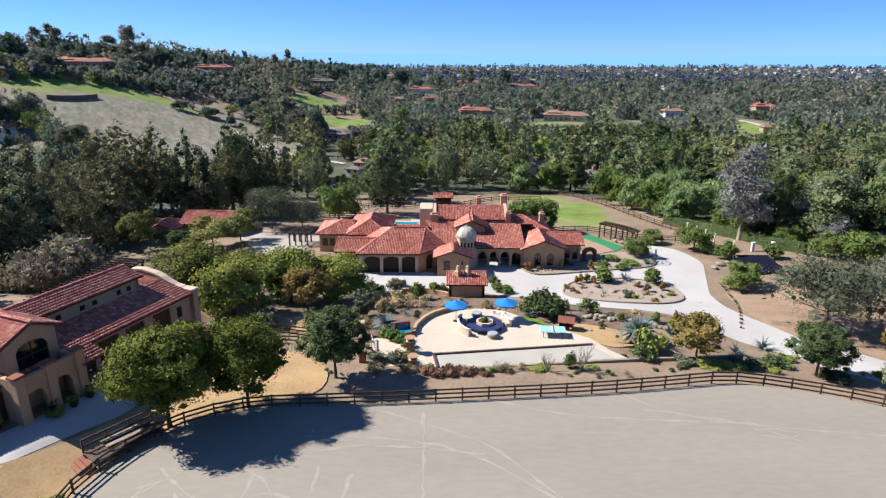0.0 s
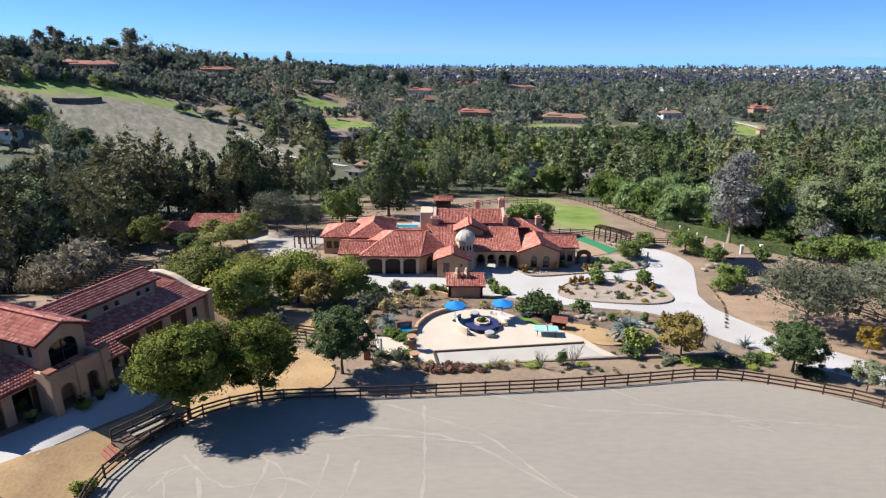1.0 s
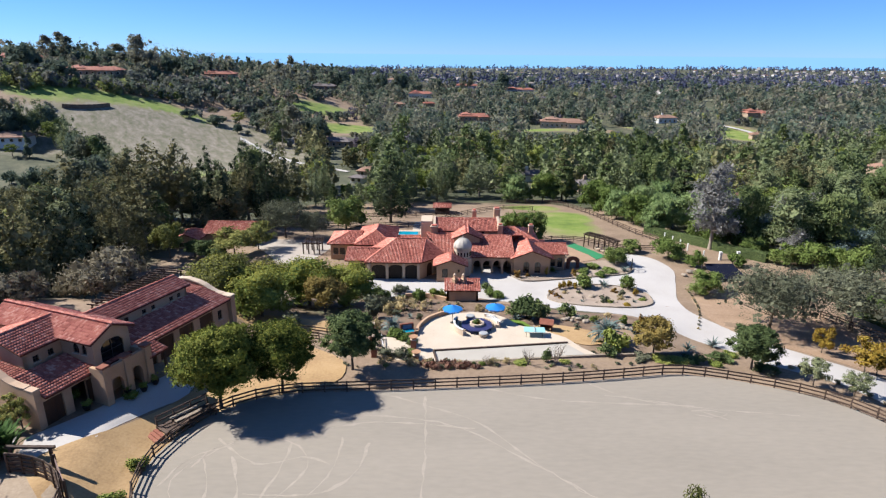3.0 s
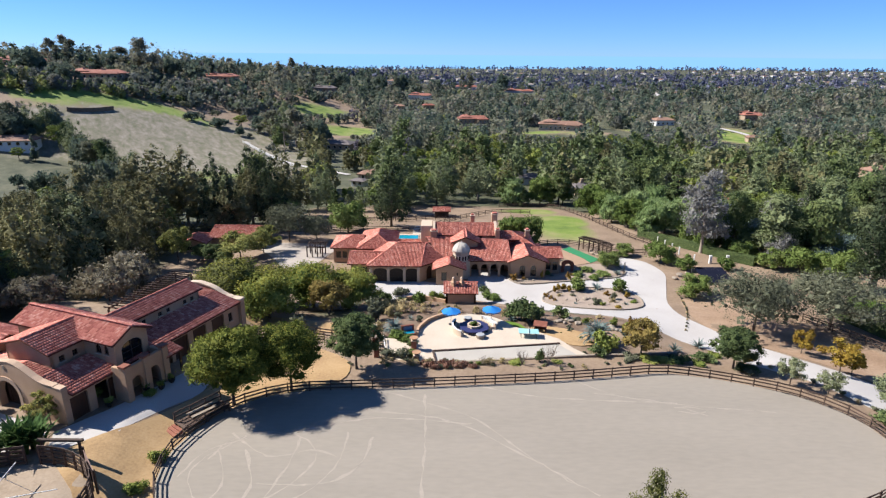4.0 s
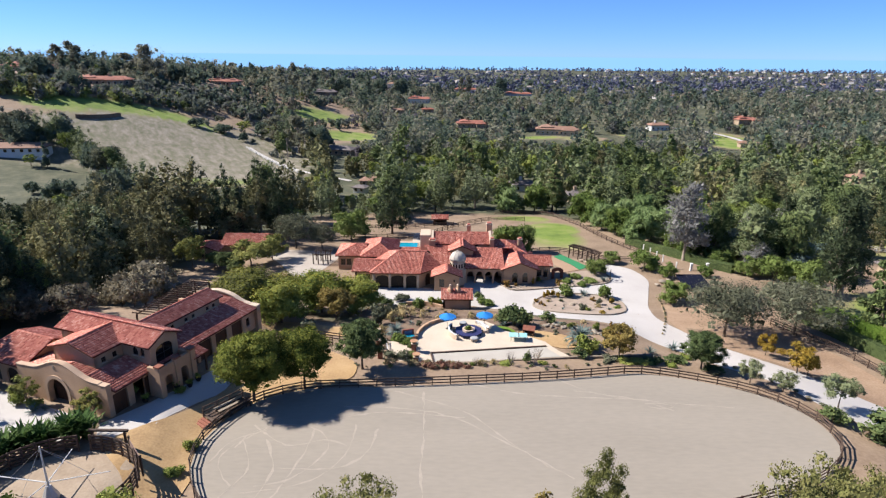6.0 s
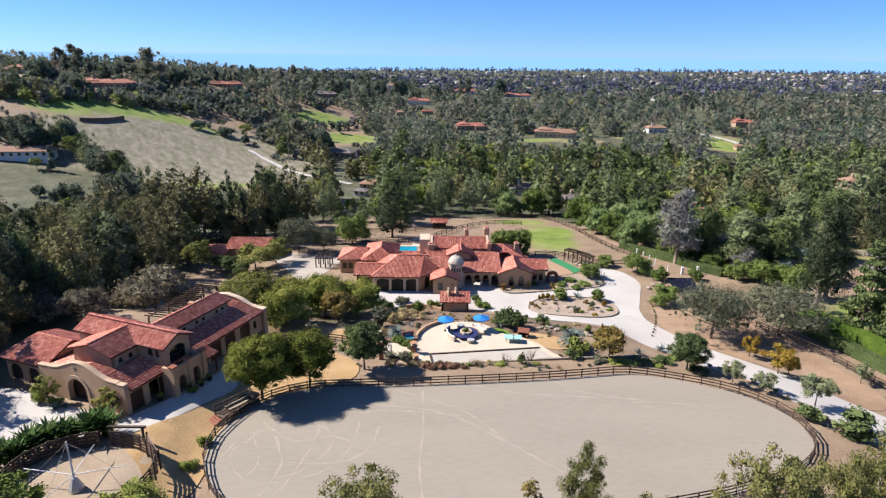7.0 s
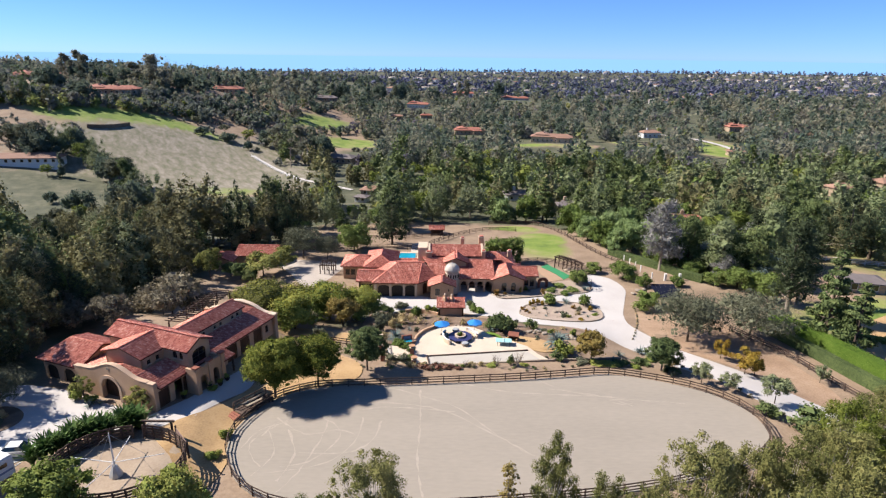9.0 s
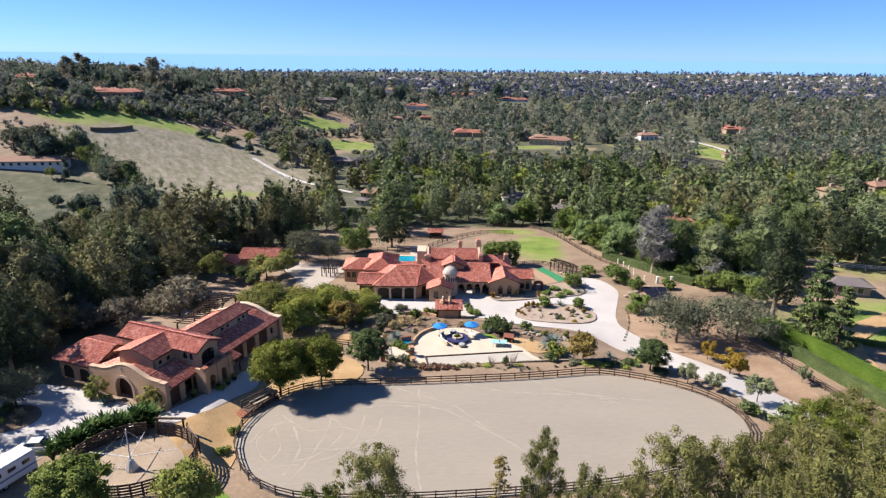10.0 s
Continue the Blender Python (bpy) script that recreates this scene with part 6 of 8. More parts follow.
def hill_edge(x):
    """Where the brush of the crest begins above the hill field."""
    return np.interp(x, [-260, -232, -209, -198, -179, -160, -140, -121, -100, -88, -70], [284, 290, 298, 318, 335, 353, 343, 338, 319, 297, 270])


def free_of_things(x, y):
    """Whether a wood tree may stand here: off the buildings, drives, lawns and the open hill."""
    if -64 < x < -40 and y < 104 or -46 < x < 47 and 60 < y < 133 or -60 < x < -38 and 103 < y < 125:
        return False
    if -40 < x < 22 and y < 148 or -12 < x < 44 and y < 172:
        return False
    if -46 < x < 60 and y < 100:
        return False
    if 10 < x < 48 and y < 146 - 0.9 * (x - 10) * 0.4 or 42 < x < 66 and y < 158:
        return False
    if x > 59 and y < 132 and not (x > 118 and y > 70):
        return False
    if x < -58 and y > 190 + 0.25 * (x + 58) and y < hill_edge(x) + 6 or -98 < x < -46 and 142 < y < 260:
        return False
    return True


rng = np.random.default_rng(77)
spots = []
tries = 0
while len(spots) < 540 and tries < 40000:
    tries += 1
    y = 62 + (310 - 62) * rng.uniform() ** 1.1
    half = 0.86 * (y + 40)
    x = rng.uniform(-half - 8, half)
    gap = rng.uniform(3.2, 6.2) + 0.010 * y
    if not free_of_things(x, y) or any((x - a) ** 2 + (y - c) ** 2 < gap * gap for a, c, *_ in spots):
        continue
    room = room_above(x, y, float(ground_z(x, y)))
    if room < 3.2:
        continue
    left = x < -40
    k = int(rng.choice(9, p=(0.08, 0.06, 0.03, 0.06, 0.02, 0.03, 0.06, 0.34, 0.32) if left else (0.20, 0.16, 0.14, 0.12, 0.10, 0.10, 0.10, 0.05, 0.03)))
    h = rng.uniform(8, 18.5) if k in (0, 1, 5, 6, 7, 8) else rng.uniform(5.5, 11)
    h = min(h * (1.12 if left and y < 190 else 1.0), room)
    w = h * rng.uniform(0.65, 1.0) if k in (0, 1, 5, 6, 7, 8) else h * rng.uniform(0.95, 1.35)
    spots.append((x, y, k, h, max(w, 4.0)))
spots.sort(key=lambda p: p[1] + 0.3 * abs(p[0]))
joined = [[] for _ in WOOD]
for i, (x, y, k, h, w) in enumerate(spots):
    if i < 170:
        plant(WOOD[k], x, y, h, w)
        continue
    # past the nearest two hundred the wood is one mass of crowns
    c, r = clumps_for(rng, ("gum", "gum", "round", "oak", "weep", "pine", "tall", "gum", "gum")[k], h, w, 35)
    joined[k].append(leaf_cards(rng, c + np.array([x, y, float(ground_z(x, y))]), r * 1.05, 900, 0.55, 1.0, 0.3, 0.5, 0.8, None, 0.4, 0.32))
for k, lab in enumerate(("olive eucalyptus wood behind the estate", "grey-green gum wood behind the estate", "broad green trees of the wood behind", "grey-green oaks of the wood behind", "bright green trees of the wood behind", "dark conifers of the wood behind", "dark evergreens of the wood behind", "dark olive eucalyptus wood below the hill", "dark gum wood below the hill")):
    if joined[k]:
        mat = (LEAF_VALLEY, LEAF_EUC, LEAF_ROUND, LEAF_OAK, LEAF_BRIGHT, LEAF_DARK, LEAF_DARK, LEAF_OLIVE, LEAF_GUM)[k]
        tagged(part("wood", quads_mesh("wood", np.concatenate(joined[k]), mat), mat), lab, "woodland", kind="stuff")


# the suburb on the plain: many small houses, seen over the trees
rf = np.random.default_rng(61)
SUBURB = []
for k in range(230):
    y = (900 * (3300 / 900) ** rf.uniform()) if k < 110 else rf.uniform(2500, 3650)
    x = (rf.uniform(-0.1, 0.78) if k < 170 else rf.uniform(0.42, 0.8)) * y
    SUBURB.append((x, y, rf.uniform(0.55, 1.0) * (1 + y / 5500)))
SUB = np.array(SUBURB)


def hides_suburb(x, y):
    k = x / y * SUB[:, 1]
    ahead = SUB[:, 1] - y
    return bool(np.any((np.abs(SUB[:, 0] - k) < 9 * SUB[:, 2]) & (ahead > -12) & (ahead < 60 + 0.03 * y)))


def far_wood(name, label, mat, seed, count, low, high, leaf, cards, keep, size, slim=1.0, heart=None, clumps=7):
    """Distant trees, too many to count: one mesh of leafy clumps."""
    r = np.random.default_rng(seed)
    out, n, tries = [], 0, 0
    while n < count and tries < count * 250:
        tries += 1
        y = low * (high / low) ** r.uniform()
        x = r.uniform(-0.86, 0.86) * (y + 40)
        if not keep(x, y, r) or y > 850 and hides_suburb(x, y):
            continue
        z = float(ground_z(x, y))
        h = min(r.uniform(*size), room_above(x, y, z))
        if h < 2.2:
            continue
        n += 1
        w = h * r.uniform(0.7, 1.25) * slim
        m = clumps
        a, f = r.uniform(0, 2 * math.pi, m), np.linspace(0.16, 0.84, m)
        # most crowns are billowing, some taper to a point
        full = np.sqrt(np.maximum(0.05, 1 - ((f - 0.5) / 0.52) ** 2)) if r.uniform() < 0.7 else 1.05 - f
        rr = r.uniform(0.1, 0.36, m) * w * full
        c = np.stack([x + rr * np.cos(a), y + rr * np.sin(a), z + h * f], -1)
        near = float(np.clip(430 / y, 0.55, 1.35)) if clumps > 4 else 1.0
        out.append(leaf_cards(r, c, w * r.uniform(0.17, 0.28, m) * (0.55 + 0.45 * full), int(cards * near), leaf / near ** 0.6, 0.9, 0.15, 0.7, 0.66, heart, 0.14, 0.2))
    return tagged(part(name, quads_mesh(name, np.concatenate(out), mat), mat), label, "woodland", kind="stuff")


def keep_mid(x, y, r):
    if x < -58 and y < 420:
        return False
    # the trees stand in groves with glades between
    return lumps(x, y, 23) + 0.5 * lumps(x + 60, y - 30, 9) > -0.75 + r.uniform(-0.25, 0.25)


for s, (mat, lab, cnt, size, slim) in enumerate(((FAR_EUC_HAZED, "olive green woods across the valley", 640, (10, 20), 1.2), (FAR_DARK_HAZED, "dark green woods across the valley", 1050, (8, 18), 1.3), (FAR_OAK_HAZED, "grey-green oaks across the valley", 420, (6, 12), 1.5), (FAR_BRIGHT, "lighter green trees across the valley", 300, (3, 8), 1.35), (FAR_BROWN_HAZED, "haze-tinted russet trees across the valley", 240, (4, 11), 1.1))):
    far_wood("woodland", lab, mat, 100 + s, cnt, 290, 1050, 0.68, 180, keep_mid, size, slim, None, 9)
# Ridge woods: their leaf colours already include the haze of distance
for s, (mat, lab, cnt) in enumerate(((FAR_RIDGE_HAZED, "distant wooded ridge, haze-tinted blue grey", 4300), (FAR_DARK_HAZED, "distant wooded ridge, dark green", 2000), (FAR_OAK_HAZED, "distant wooded ridge, pale green", 600))):
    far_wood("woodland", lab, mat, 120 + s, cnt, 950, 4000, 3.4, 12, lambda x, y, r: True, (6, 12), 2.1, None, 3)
far_wood("woodland", "haze-tinted dark tree line on the far ridge", FAR_RIDGE_HAZED, 131, 1700, 3000, 3900, 4.0, 10, lambda x, y, r: True, (6, 20), 1.6, None, 3)
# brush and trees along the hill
far_wood("hill_brush", "green brush on the crest above the hill field", FAR_OAK_HAZED, 140, 420, 285, 480, 0.7, 80, lambda x, y, r: x < -100 and 3 < y - hill_edge(x) < 70 and (x < -150 or y > 372), (4, 9), 1.3, None, 6)
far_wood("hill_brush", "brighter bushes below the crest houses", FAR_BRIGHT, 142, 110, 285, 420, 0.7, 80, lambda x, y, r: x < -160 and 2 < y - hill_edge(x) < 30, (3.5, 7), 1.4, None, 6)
far_wood("hill_brush", "dark brush on the crest above the hill field", FAR_DARK_HAZED, 145, 160, 285, 480, 0.7, 80, lambda x, y, r: x < -120 and 5 < y - hill_edge(x) < 80 and (x < -150 or y > 365), (4, 9), 1.3, None, 6)
far_wood("hill_brush", "dark trees on the crest of the hill", FAR_DARK_HAZED, 141, 440, 300, 660, 0.95, 80, lambda x, y, r: x < -75 and y - hill_edge(x) > 34 and y > 375 - (x + 150) * 0.2 * (x < -150), (5, 10), 1.4, None, 6)
far_wood("hill_brush", "olive gums on the crest of the hill", FAR_EUC_HAZED, 143, 260, 330, 660, 0.95, 80, lambda x, y, r: x < -75 and y - hill_edge(x) > 40 and y > 380, (5, 11), 1.1, None, 6)
far_wood("hill_brush", "scattered shrubs on the open hillside", FAR_OAK_HAZED, 144, 70, 230, 420, 0.6, 80, lambda x, y, r: x < -70 and (-8 < y - hill_edge(x) < 60 and x > -165 or x < -190 and y < 290), (1.5, 4.5), 1.5, None, 6)

# ---- garden planting ----
def shrub(label, h, w, n, count, leaf, mat, seed, core=0.7, flat=0.85, droop=0.0, long=0.55, name="shrub"):
    rng_ = np.random.default_rng(seed)
    c, r = clumps_for(rng_, "bush", h, w, n)
    t = thing(name, label, "plant")
    for k in range(5):
        a = 2 * math.pi * k / 5
        part("stem", Build().tube((0, 0, -0.1), (0.25 * w * math.cos(a), 0.25 * w * math.sin(a), 0.5 * h), 0.03, 0.012, 5, False), BARK, t)
    part("leaves", quads_mesh("leaves", leaf_cards(rng_, c, r, count, leaf, flat, droop, long, core), mat), mat, t)
    t["size"] = (float(h), float(w))
    return t


BUSH = {
    "green": shrub("rounded green garden shrub in gravel", 1.6, 1.8, 14, 900, 0.17, LEAF_ROUND, 201),
    "dark": shrub("dense dark green garden shrub", 1.6, 1.8, 14, 900, 0.17, LEAF_DARK, 202),
    "lime": shrub("lime green clipped round shrub", 1.6, 1.8, 14, 900, 0.16, LEAF_BRIGHT, 203, core=0.8),
    "grey": shrub("loose grey-green drought shrub", 1.4, 1.8, 12, 700, 0.17, LEAF_OAK, 204, core=0.55),
    "dry": shrub("dry brownish shrub with thin leaves", 1.4, 1.8, 12, 520, 0.16, LEAF_DRY, 205, core=0.35),
    "gold": shrub("golden-yellow flowering garden shrub", 1.0, 1.2, 10, 420, 0.15, FLOWER_GOLD, 206),
    "rust": shrub("orange-leaved low garden shrub", 1.0, 1.2, 10, 420, 0.15, RUST_SHRUB, 207),
    "pink": shrub("dull red flowering ground cover", 0.5, 1.6, 12, 520, 0.14, FLOWER_RED, 208),
}


def shrubs(kind, rows):
    for x, y, h, w in rows:
        plant(BUSH[kind], x, y, h, w)


def blades(name, label, count, length, width, mat, seed, rise=(15, 85), bend=0.35, name2="blade", category="plant", trunk=0.0):
    """A rosette of tapering, bending blades."""
    r = np.random.default_rng(seed)
    t = thing(name, label, category)
    b = Build()
    for k in range(count):
        a = 2.4 * k + r.uniform(-0.2, 0.2)
        e = radians(r.uniform(*rise))
        l = length * r.uniform(0.75, 1.1)
        side = Vector((-math.sin(a), math.cos(a), 0))
        prev = None
        for j in range(5):
            u = j / 4
            ang = e - bend * u * u
            p = Vector((math.cos(a) * math.cos(ang) * l * u, math.sin(a) * math.cos(ang) * l * u, trunk + math.sin(ang) * l * u + 0.05))
            w = width * (0.6 + 0.8 * u - 1.35 * u * u)
            cur = (p - side * max(w, 0.008) / 2, p + side * max(w, 0.008) / 2 + Vector((0, 0, 0.01)))
            if prev:
                b.add([prev[0], prev[1], cur[1], cur[0]], [(0, 1, 2, 3)])
            prev = cur
    if trunk:
        part("trunk", Build().spin([(0.22, -0.1), (0.18, trunk * 0.5), (0.2, trunk), (0.1, trunk + 0.2)], 10), BARK, t)
    part("leaves", b, mat, t)
    t["size"] = (float(length), float(length))
    return t


AGAVE = blades("agave", "blue-grey spiky agave rosette", 34, 1.1, 0.20, LEAF_AGAVE, 211)
PALM = blades("fan_palm", "silvery blue fan palm with stiff fronds", 110, 2.2, 0.34, LEAF_AGAVE, 212, (0, 88), 0.5, trunk=0.9)
for x, y, s in ((28.6, 88.0, 1.9), (3.1, 81.6, 1.6), (1.6, 80.6, 1.2), (36.0, 60.6, 2.0), (34.6, 95.8, 1.9), (19.4, 66.3, 1.1), (17.5, 70, 0.9), (25.6, 61.5, 1.5), (31.4, 57.6, 1.7), (29.6, 54.6, 1.5), (27.2, 58.4, 1.2), (-4.4, 66.6, 1.0), (23.0, 79.8, 0.8), (31.5, 79.6, 1.0), (10.4, 66.2, 1.3), (-45.2, 36.4, 1.4), (-44.2, 36.9, 1.1), (-57, 33.2, 1.2), (21.5, 94.6, 1.0)):
    plant(AGAVE, x, y, 0.75 * s, 0.75 * s)
plant(PALM, 21.2, 58.8, 2.6, 2.6)
plant(PALM, -6.4, 61.4, 1.7, 1.7)
plant(PALM, -40, 138, 3.2, 3.2)

shrubs("lime", ((-3.5, 77.6, 2.6, 2.9), (24.8, 87.4, 2.6, 3.4), (32.4, 86.4, 2.8, 3.5), (9.4, 82.4, 1.3, 2.6), (8.2, 83.2, 1.4, 2.0), (29.6, 93.4, 1.0, 2.8), (31.4, 95.4, 0.9, 3.6), (26.6, 95.2, 1.0, 3.0), (28.8, 97.6, 1.0, 3.4), (-5.4, 58.6, 1.5, 2.6), (-4.2, 58.1, 1.4, 2.4), (-6.2, 59.6, 1.4, 2.2), (56, 97, 2.6, 4), (-3.6, 53.6, 1.2, 1.8)))
shrubs("dark", ((-10.6, 83.0, 2.0, 2.0), (-9.4, 81.6, 1.7, 2.6), (-11.8, 80.2, 2.2, 2.8), (7.7, 84.6, 2.0, 2.6), (12.4, 66.6, 4.0, 5.0), (13.6, 65.6, 3.2, 3.6), (11.2, 67.4, 3.2, 3.6), (18.2, 68.2, 2.2, 3.0), (-3.6, 56.6, 1.8, 1.6), (34.2, 54.6, 1.2, 3.4), (38, 51.4, 1.0, 3.2), (30.6, 53.6, 1.1, 3.0), (12.6, 52.3, 2.0, 1.5), (20.4, 54.6, 1.6, 2.6), (46.5, 38.6, 2.0, 3.6), (50.5, 36.5, 3.4, 6.0), (-24.9, 92, 3.5, 5.0)))
shrubs("green", ((-0.6, 82.2, 2.4, 2.8), (21.2, 65.2, 1.4, 1.4), (25.0, 64.4, 1.8, 1.4), (26.6, 63.4, 1.6, 1.6), (22.0, 56.4, 3.6, 3.6), (28.6, 52.9, 0.8, 3.4), (26.4, 53.0, 0.7, 3.0), (32.5, 52.6, 0.9, 2.0), (19.8, 94.6, 1.6, 1.3), (21.0, 95.4, 1.2, 1.4), (36.4, 56.8, 0.9, 2.2), (14.6, 52.2, 0.5, 1.6), (5.0, 51.4, 0.6, 1.2), (9.6, 52.0, 0.6, 2.4), (27.5, 79.0, 1.0, 1.2), (-25.8, 32.3, 1.7, 2.0), (-25.9, 28.2, 1.4, 2.2), (-36.1, 40.6, 1.4, 1.8), (-30.6, 40.8, 1.0, 1.6), (43, 50.4, 0.8, 1.6), (33.6, 81.5, 0.8, 2.0), (-48.0, 38.0, 2.6, 2.4)))
shrubs("grey", ((-10.2, 71.2, 3.0, 3.4), (-8.6, 71.6, 2.6, 2.8), (-9.6, 66.4, 2.8, 3.0), (-7.2, 84.4, 1.6, 2.8), (-6.2, 84.6, 1.4, 2.0), (15.6, 70.6, 1.8, 1.2), (4.4, 83.0, 1.4, 1.6), (-3.0, 65.8, 1.0, 1.2), (-6.4, 67.6, 1.2, 1.4), (-7.6, 77.4, 1.4, 1.8), (23.6, 84.6, 0.7, 1.0), (30.6, 83.2, 1.6, 1.2), (26.6, 79.8, 1.4, 2.2), (20.2, 66.2, 0.8, 1.6), (-6.8, 53.6, 1.4, 2.4), (-4.6, 53.4, 1.5, 2.4), (-23.2, 79.4, 2.4, 2.6), (-20.0, 62.6, 2.6, 3.0), (37.5, 49.6, 0.8, 1.8), (24.2, 53.6, 0.9, 2.6)))
shrubs("dry", ((-5.6, 71.6, 2.4, 3.6), (-7.4, 69.0, 2.2, 2.8), (-2.4, 72.2, 1.6, 2.2), (-4.6, 75.4, 1.4, 2.2), (5.8, 71.4, 1.4, 1.8), (7.6, 72.6, 1.3, 1.6), (9.6, 70.4, 1.2, 1.6), (2.6, 72.6, 1.4, 1.6), (-8.4, 62.6, 1.6, 2.0), (22.2, 66.2, 0.7, 1.6), (24.0, 68.2, 0.7, 1.6), (29.8, 81.6, 1.0, 1.5), (21.2, 84.6, 0.7, 1.2), (6.2, 51.6, 0.9, 1.8), (2.0, 51.2, 0.7, 1.5), (7.8, 51.9, 0.7, 1.4), (-1.6, 51.4, 0.8, 1.6), (-3.2, 51.2, 0.9, 1.8), (-6.5, 51.6, 1.0, 1.6), (-7.2, 75.2, 1.8, 2.6), (0.4, 70.4, 1.3, 1.8)))
shrubs("gold", ((20.6, 86.2, 1.4, 0.9), (21.4, 86.8, 1.6, 1.0), (22.4, 87.0, 1.6, 1.2), (23.3, 86.6, 1.3, 1.0), (33.0, 83.6, 1.5, 1.2), (29.4, 76.6, 0.7, 1.4), (27.2, 63.0, 1.6, 0.9), (40.2, 55.2, 0.6, 1.2), (42.6, 51.8, 0.6, 1.4), (19.4, 93.2, 1.8, 0.8)))
shrubs("rust", ((18.8, 84.4, 0.8, 1.2), (19.4, 83.2, 0.8, 1.0), (19.9, 82.2, 0.7, 0.9), (-13.0, 84.6, 2.4, 2.2), (-13.4, 82.2, 2.0, 2.0), (27.6, 64.2, 1.9, 1.3), (24.6, 93.2, 1.6, 1.4), (13.8, 92.0, 1.6, 1.6), (29.8, 85.0, 0.9, 1.4), (0.6, 67.6, 1.2, 1.0), (15.9, 92.6, 0.9, 1.0)))
shrubs("pink", ((-0.6, 50.5, 0.55, 2.0), (0.6, 50.3, 0.6, 2.2), (1.8, 50.5, 0.5, 2.2), (3.0, 50.7, 0.5, 2.0), (-1.8, 50.7, 0.5, 1.8), (4.0, 50.5, 0.4, 1.4)))
# low hedge and shrubs along the edge of the motor court
for k in range(14):
    plant(BUSH["dark"], -7.0 + 0.62 * k, 82.0 + 0.14 * k * 0.5, 0.75, 1.1)
for k in range(16):
    a = k / 15
    plant(BUSH["grey" if k % 3 else "dry"], 43.0 - 6.0 * a ** 1.5, 86.5 - 19 * a, 0.4, 0.55)
for k in range(14):
    a = k / 13
    plant(BUSH["grey" if k % 2 else "dry"], 38.0 + 11.0 * a, 57.6 - 18.4 * a, 0.55, 0.9)

# low dry tufts dotted over the beds round the terrace
rt = random.Random(88)
for k in range(96):
    x, y = (rt.uniform(-12, 24), rt.uniform(49.9, 52.4)) if k < 34 else (rt.uniform(-12, 14), rt.uniform(70.5, 80.0)) if k < 74 else (rt.uniform(17, 33), rt.uniform(54.0, 64.0))
    if k >= 74 and x > 17 + (64 - y) * 1.5 + 6:
        continue
    s = rt.uniform(0.22, 0.55)
    plant(BUSH[rt.choice(("dry", "grey", "dark", "grey"))], x, y, s, s * rt.uniform(1.3, 2.2))

# boulders and stones
def stone(seed, s=1.0):
    r = np.random.default_rng(seed)
    bm = bmesh.new()
    bmesh.ops.create_icosphere(bm, subdivisions=2, radius=0.5)
    for v in bm.verts:
        v.co *= 1 + 0.16 * noise.noise(v.co * 2.2 + Vector((seed, 0, 0)))
        v.co.z *= 0.62
    me = bpy.data.meshes.new("boulder")
    bm.to_mesh(me)
    bm.free()
    me.materials.append(STONE)
    return me


STONES = [stone(k) for k in (1, 2, 3)]
rs = np.random.default_rng(8)


def boulder(x, y, s, label="weathered tan boulder in the planting bed"):
    o = new("boulder", STONES[int(rs.integers(3))])
    o.matrix_basis = pose(x, y, float(ground_z(x, y)) + 0.12 + 0.12 * s, rs.uniform(-8, 8), rs.uniform(-8, 8), rs.uniform(0, 360)) @ Matrix.Diagonal((s, s * rs.uniform(0.7, 1), s * rs.uniform(0.7, 1), 1))
    return tagged(o, label, "boulder", "garden boulders")


for x, y, s in ((25.4, 83.0, 1.1), (26.2, 83.4, 0.7), (24.0, 82.2, 0.5), (27.6, 82.4, 0.5), (22.0, 82.6, 0.6), (28.6, 79.4, 0.6), (25.2, 79.0, 0.5), (31.0, 81.6, 0.6), (21.0, 80.2, 0.5), (30, 78.2, 0.5)):
    boulder(x, y, s)
for k in range(34):
    a = k / 33
    boulder(17.0 + 9.0 * a + rs.uniform(-0.4, 0.4), 66.6 - 3.8 * a + rs.uniform(-0.9, 0.9), rs.uniform(0.4, 0.95), "tan stone of the rubble bank below the drive")
for k in range(12):
    boulder(2 + k * 0.7 + rs.uniform(-0.3, 0.3), 69.2 + 0.2 * k + rs.uniform(-1, 1), rs.uniform(0.3, 0.7))
for x, y, s in ((47.0, 40.0, 1.3), (45.2, 93.8, 1.2), (46.8, 95.2, 1.6), (48.4, 96, 1.0)):
    boulder(x, y, s, "grey boulder beside the drive")
for k in range(40):
    a = rs.uniform()
    boulder(15 + 20 * a, 91.6 + 3.0 * a + rs.uniform(-0.5, 1.0), rs.uniform(0.25, 0.6), "round river stone in the front bed")

# leafless shrubs below the terrace wall
BARE = thing("bare_shrub", "leafless grey shrub with many thin twigs", "plant")
b = Build()
r0 = random.Random(4)
for k in range(16):
    a, l = r0.uniform(0, 6.28), r0.uniform(1.2, 2.2)
    p = Vector((0, 0, 0))
    q = Vector((math.cos(a) * 0.35 * l, math.sin(a) * 0.35 * l, 0.75 * l))
    b.tube(p, q, 0.028, 0.016, 4, False)
    for j in range(4):
        e = q + Vector((r0.uniform(-0.4, 0.4), r0.uniform(-0.4, 0.4), r0.uniform(0.2, 0.7)))
        b.tube(p.lerp(q, r0.uniform(0.5, 1)), e, 0.014, 0.006, 4, False)
part("twigs", b, BARK_PALE, BARE)
BARE["size"] = (2.2, 2.0)
for x, y, s in ((10.2, 51.4, 2.3), (13.4, 51.6, 3.0), (-2.4, 70.4, 1.8), (5.2, 51.2, 1.4), (23.6, 81.0, 1.2)):
    plant(BARE, x, y, s, s * 0.8)

# ---- terrace furniture ----
PZ = PATIO_Z


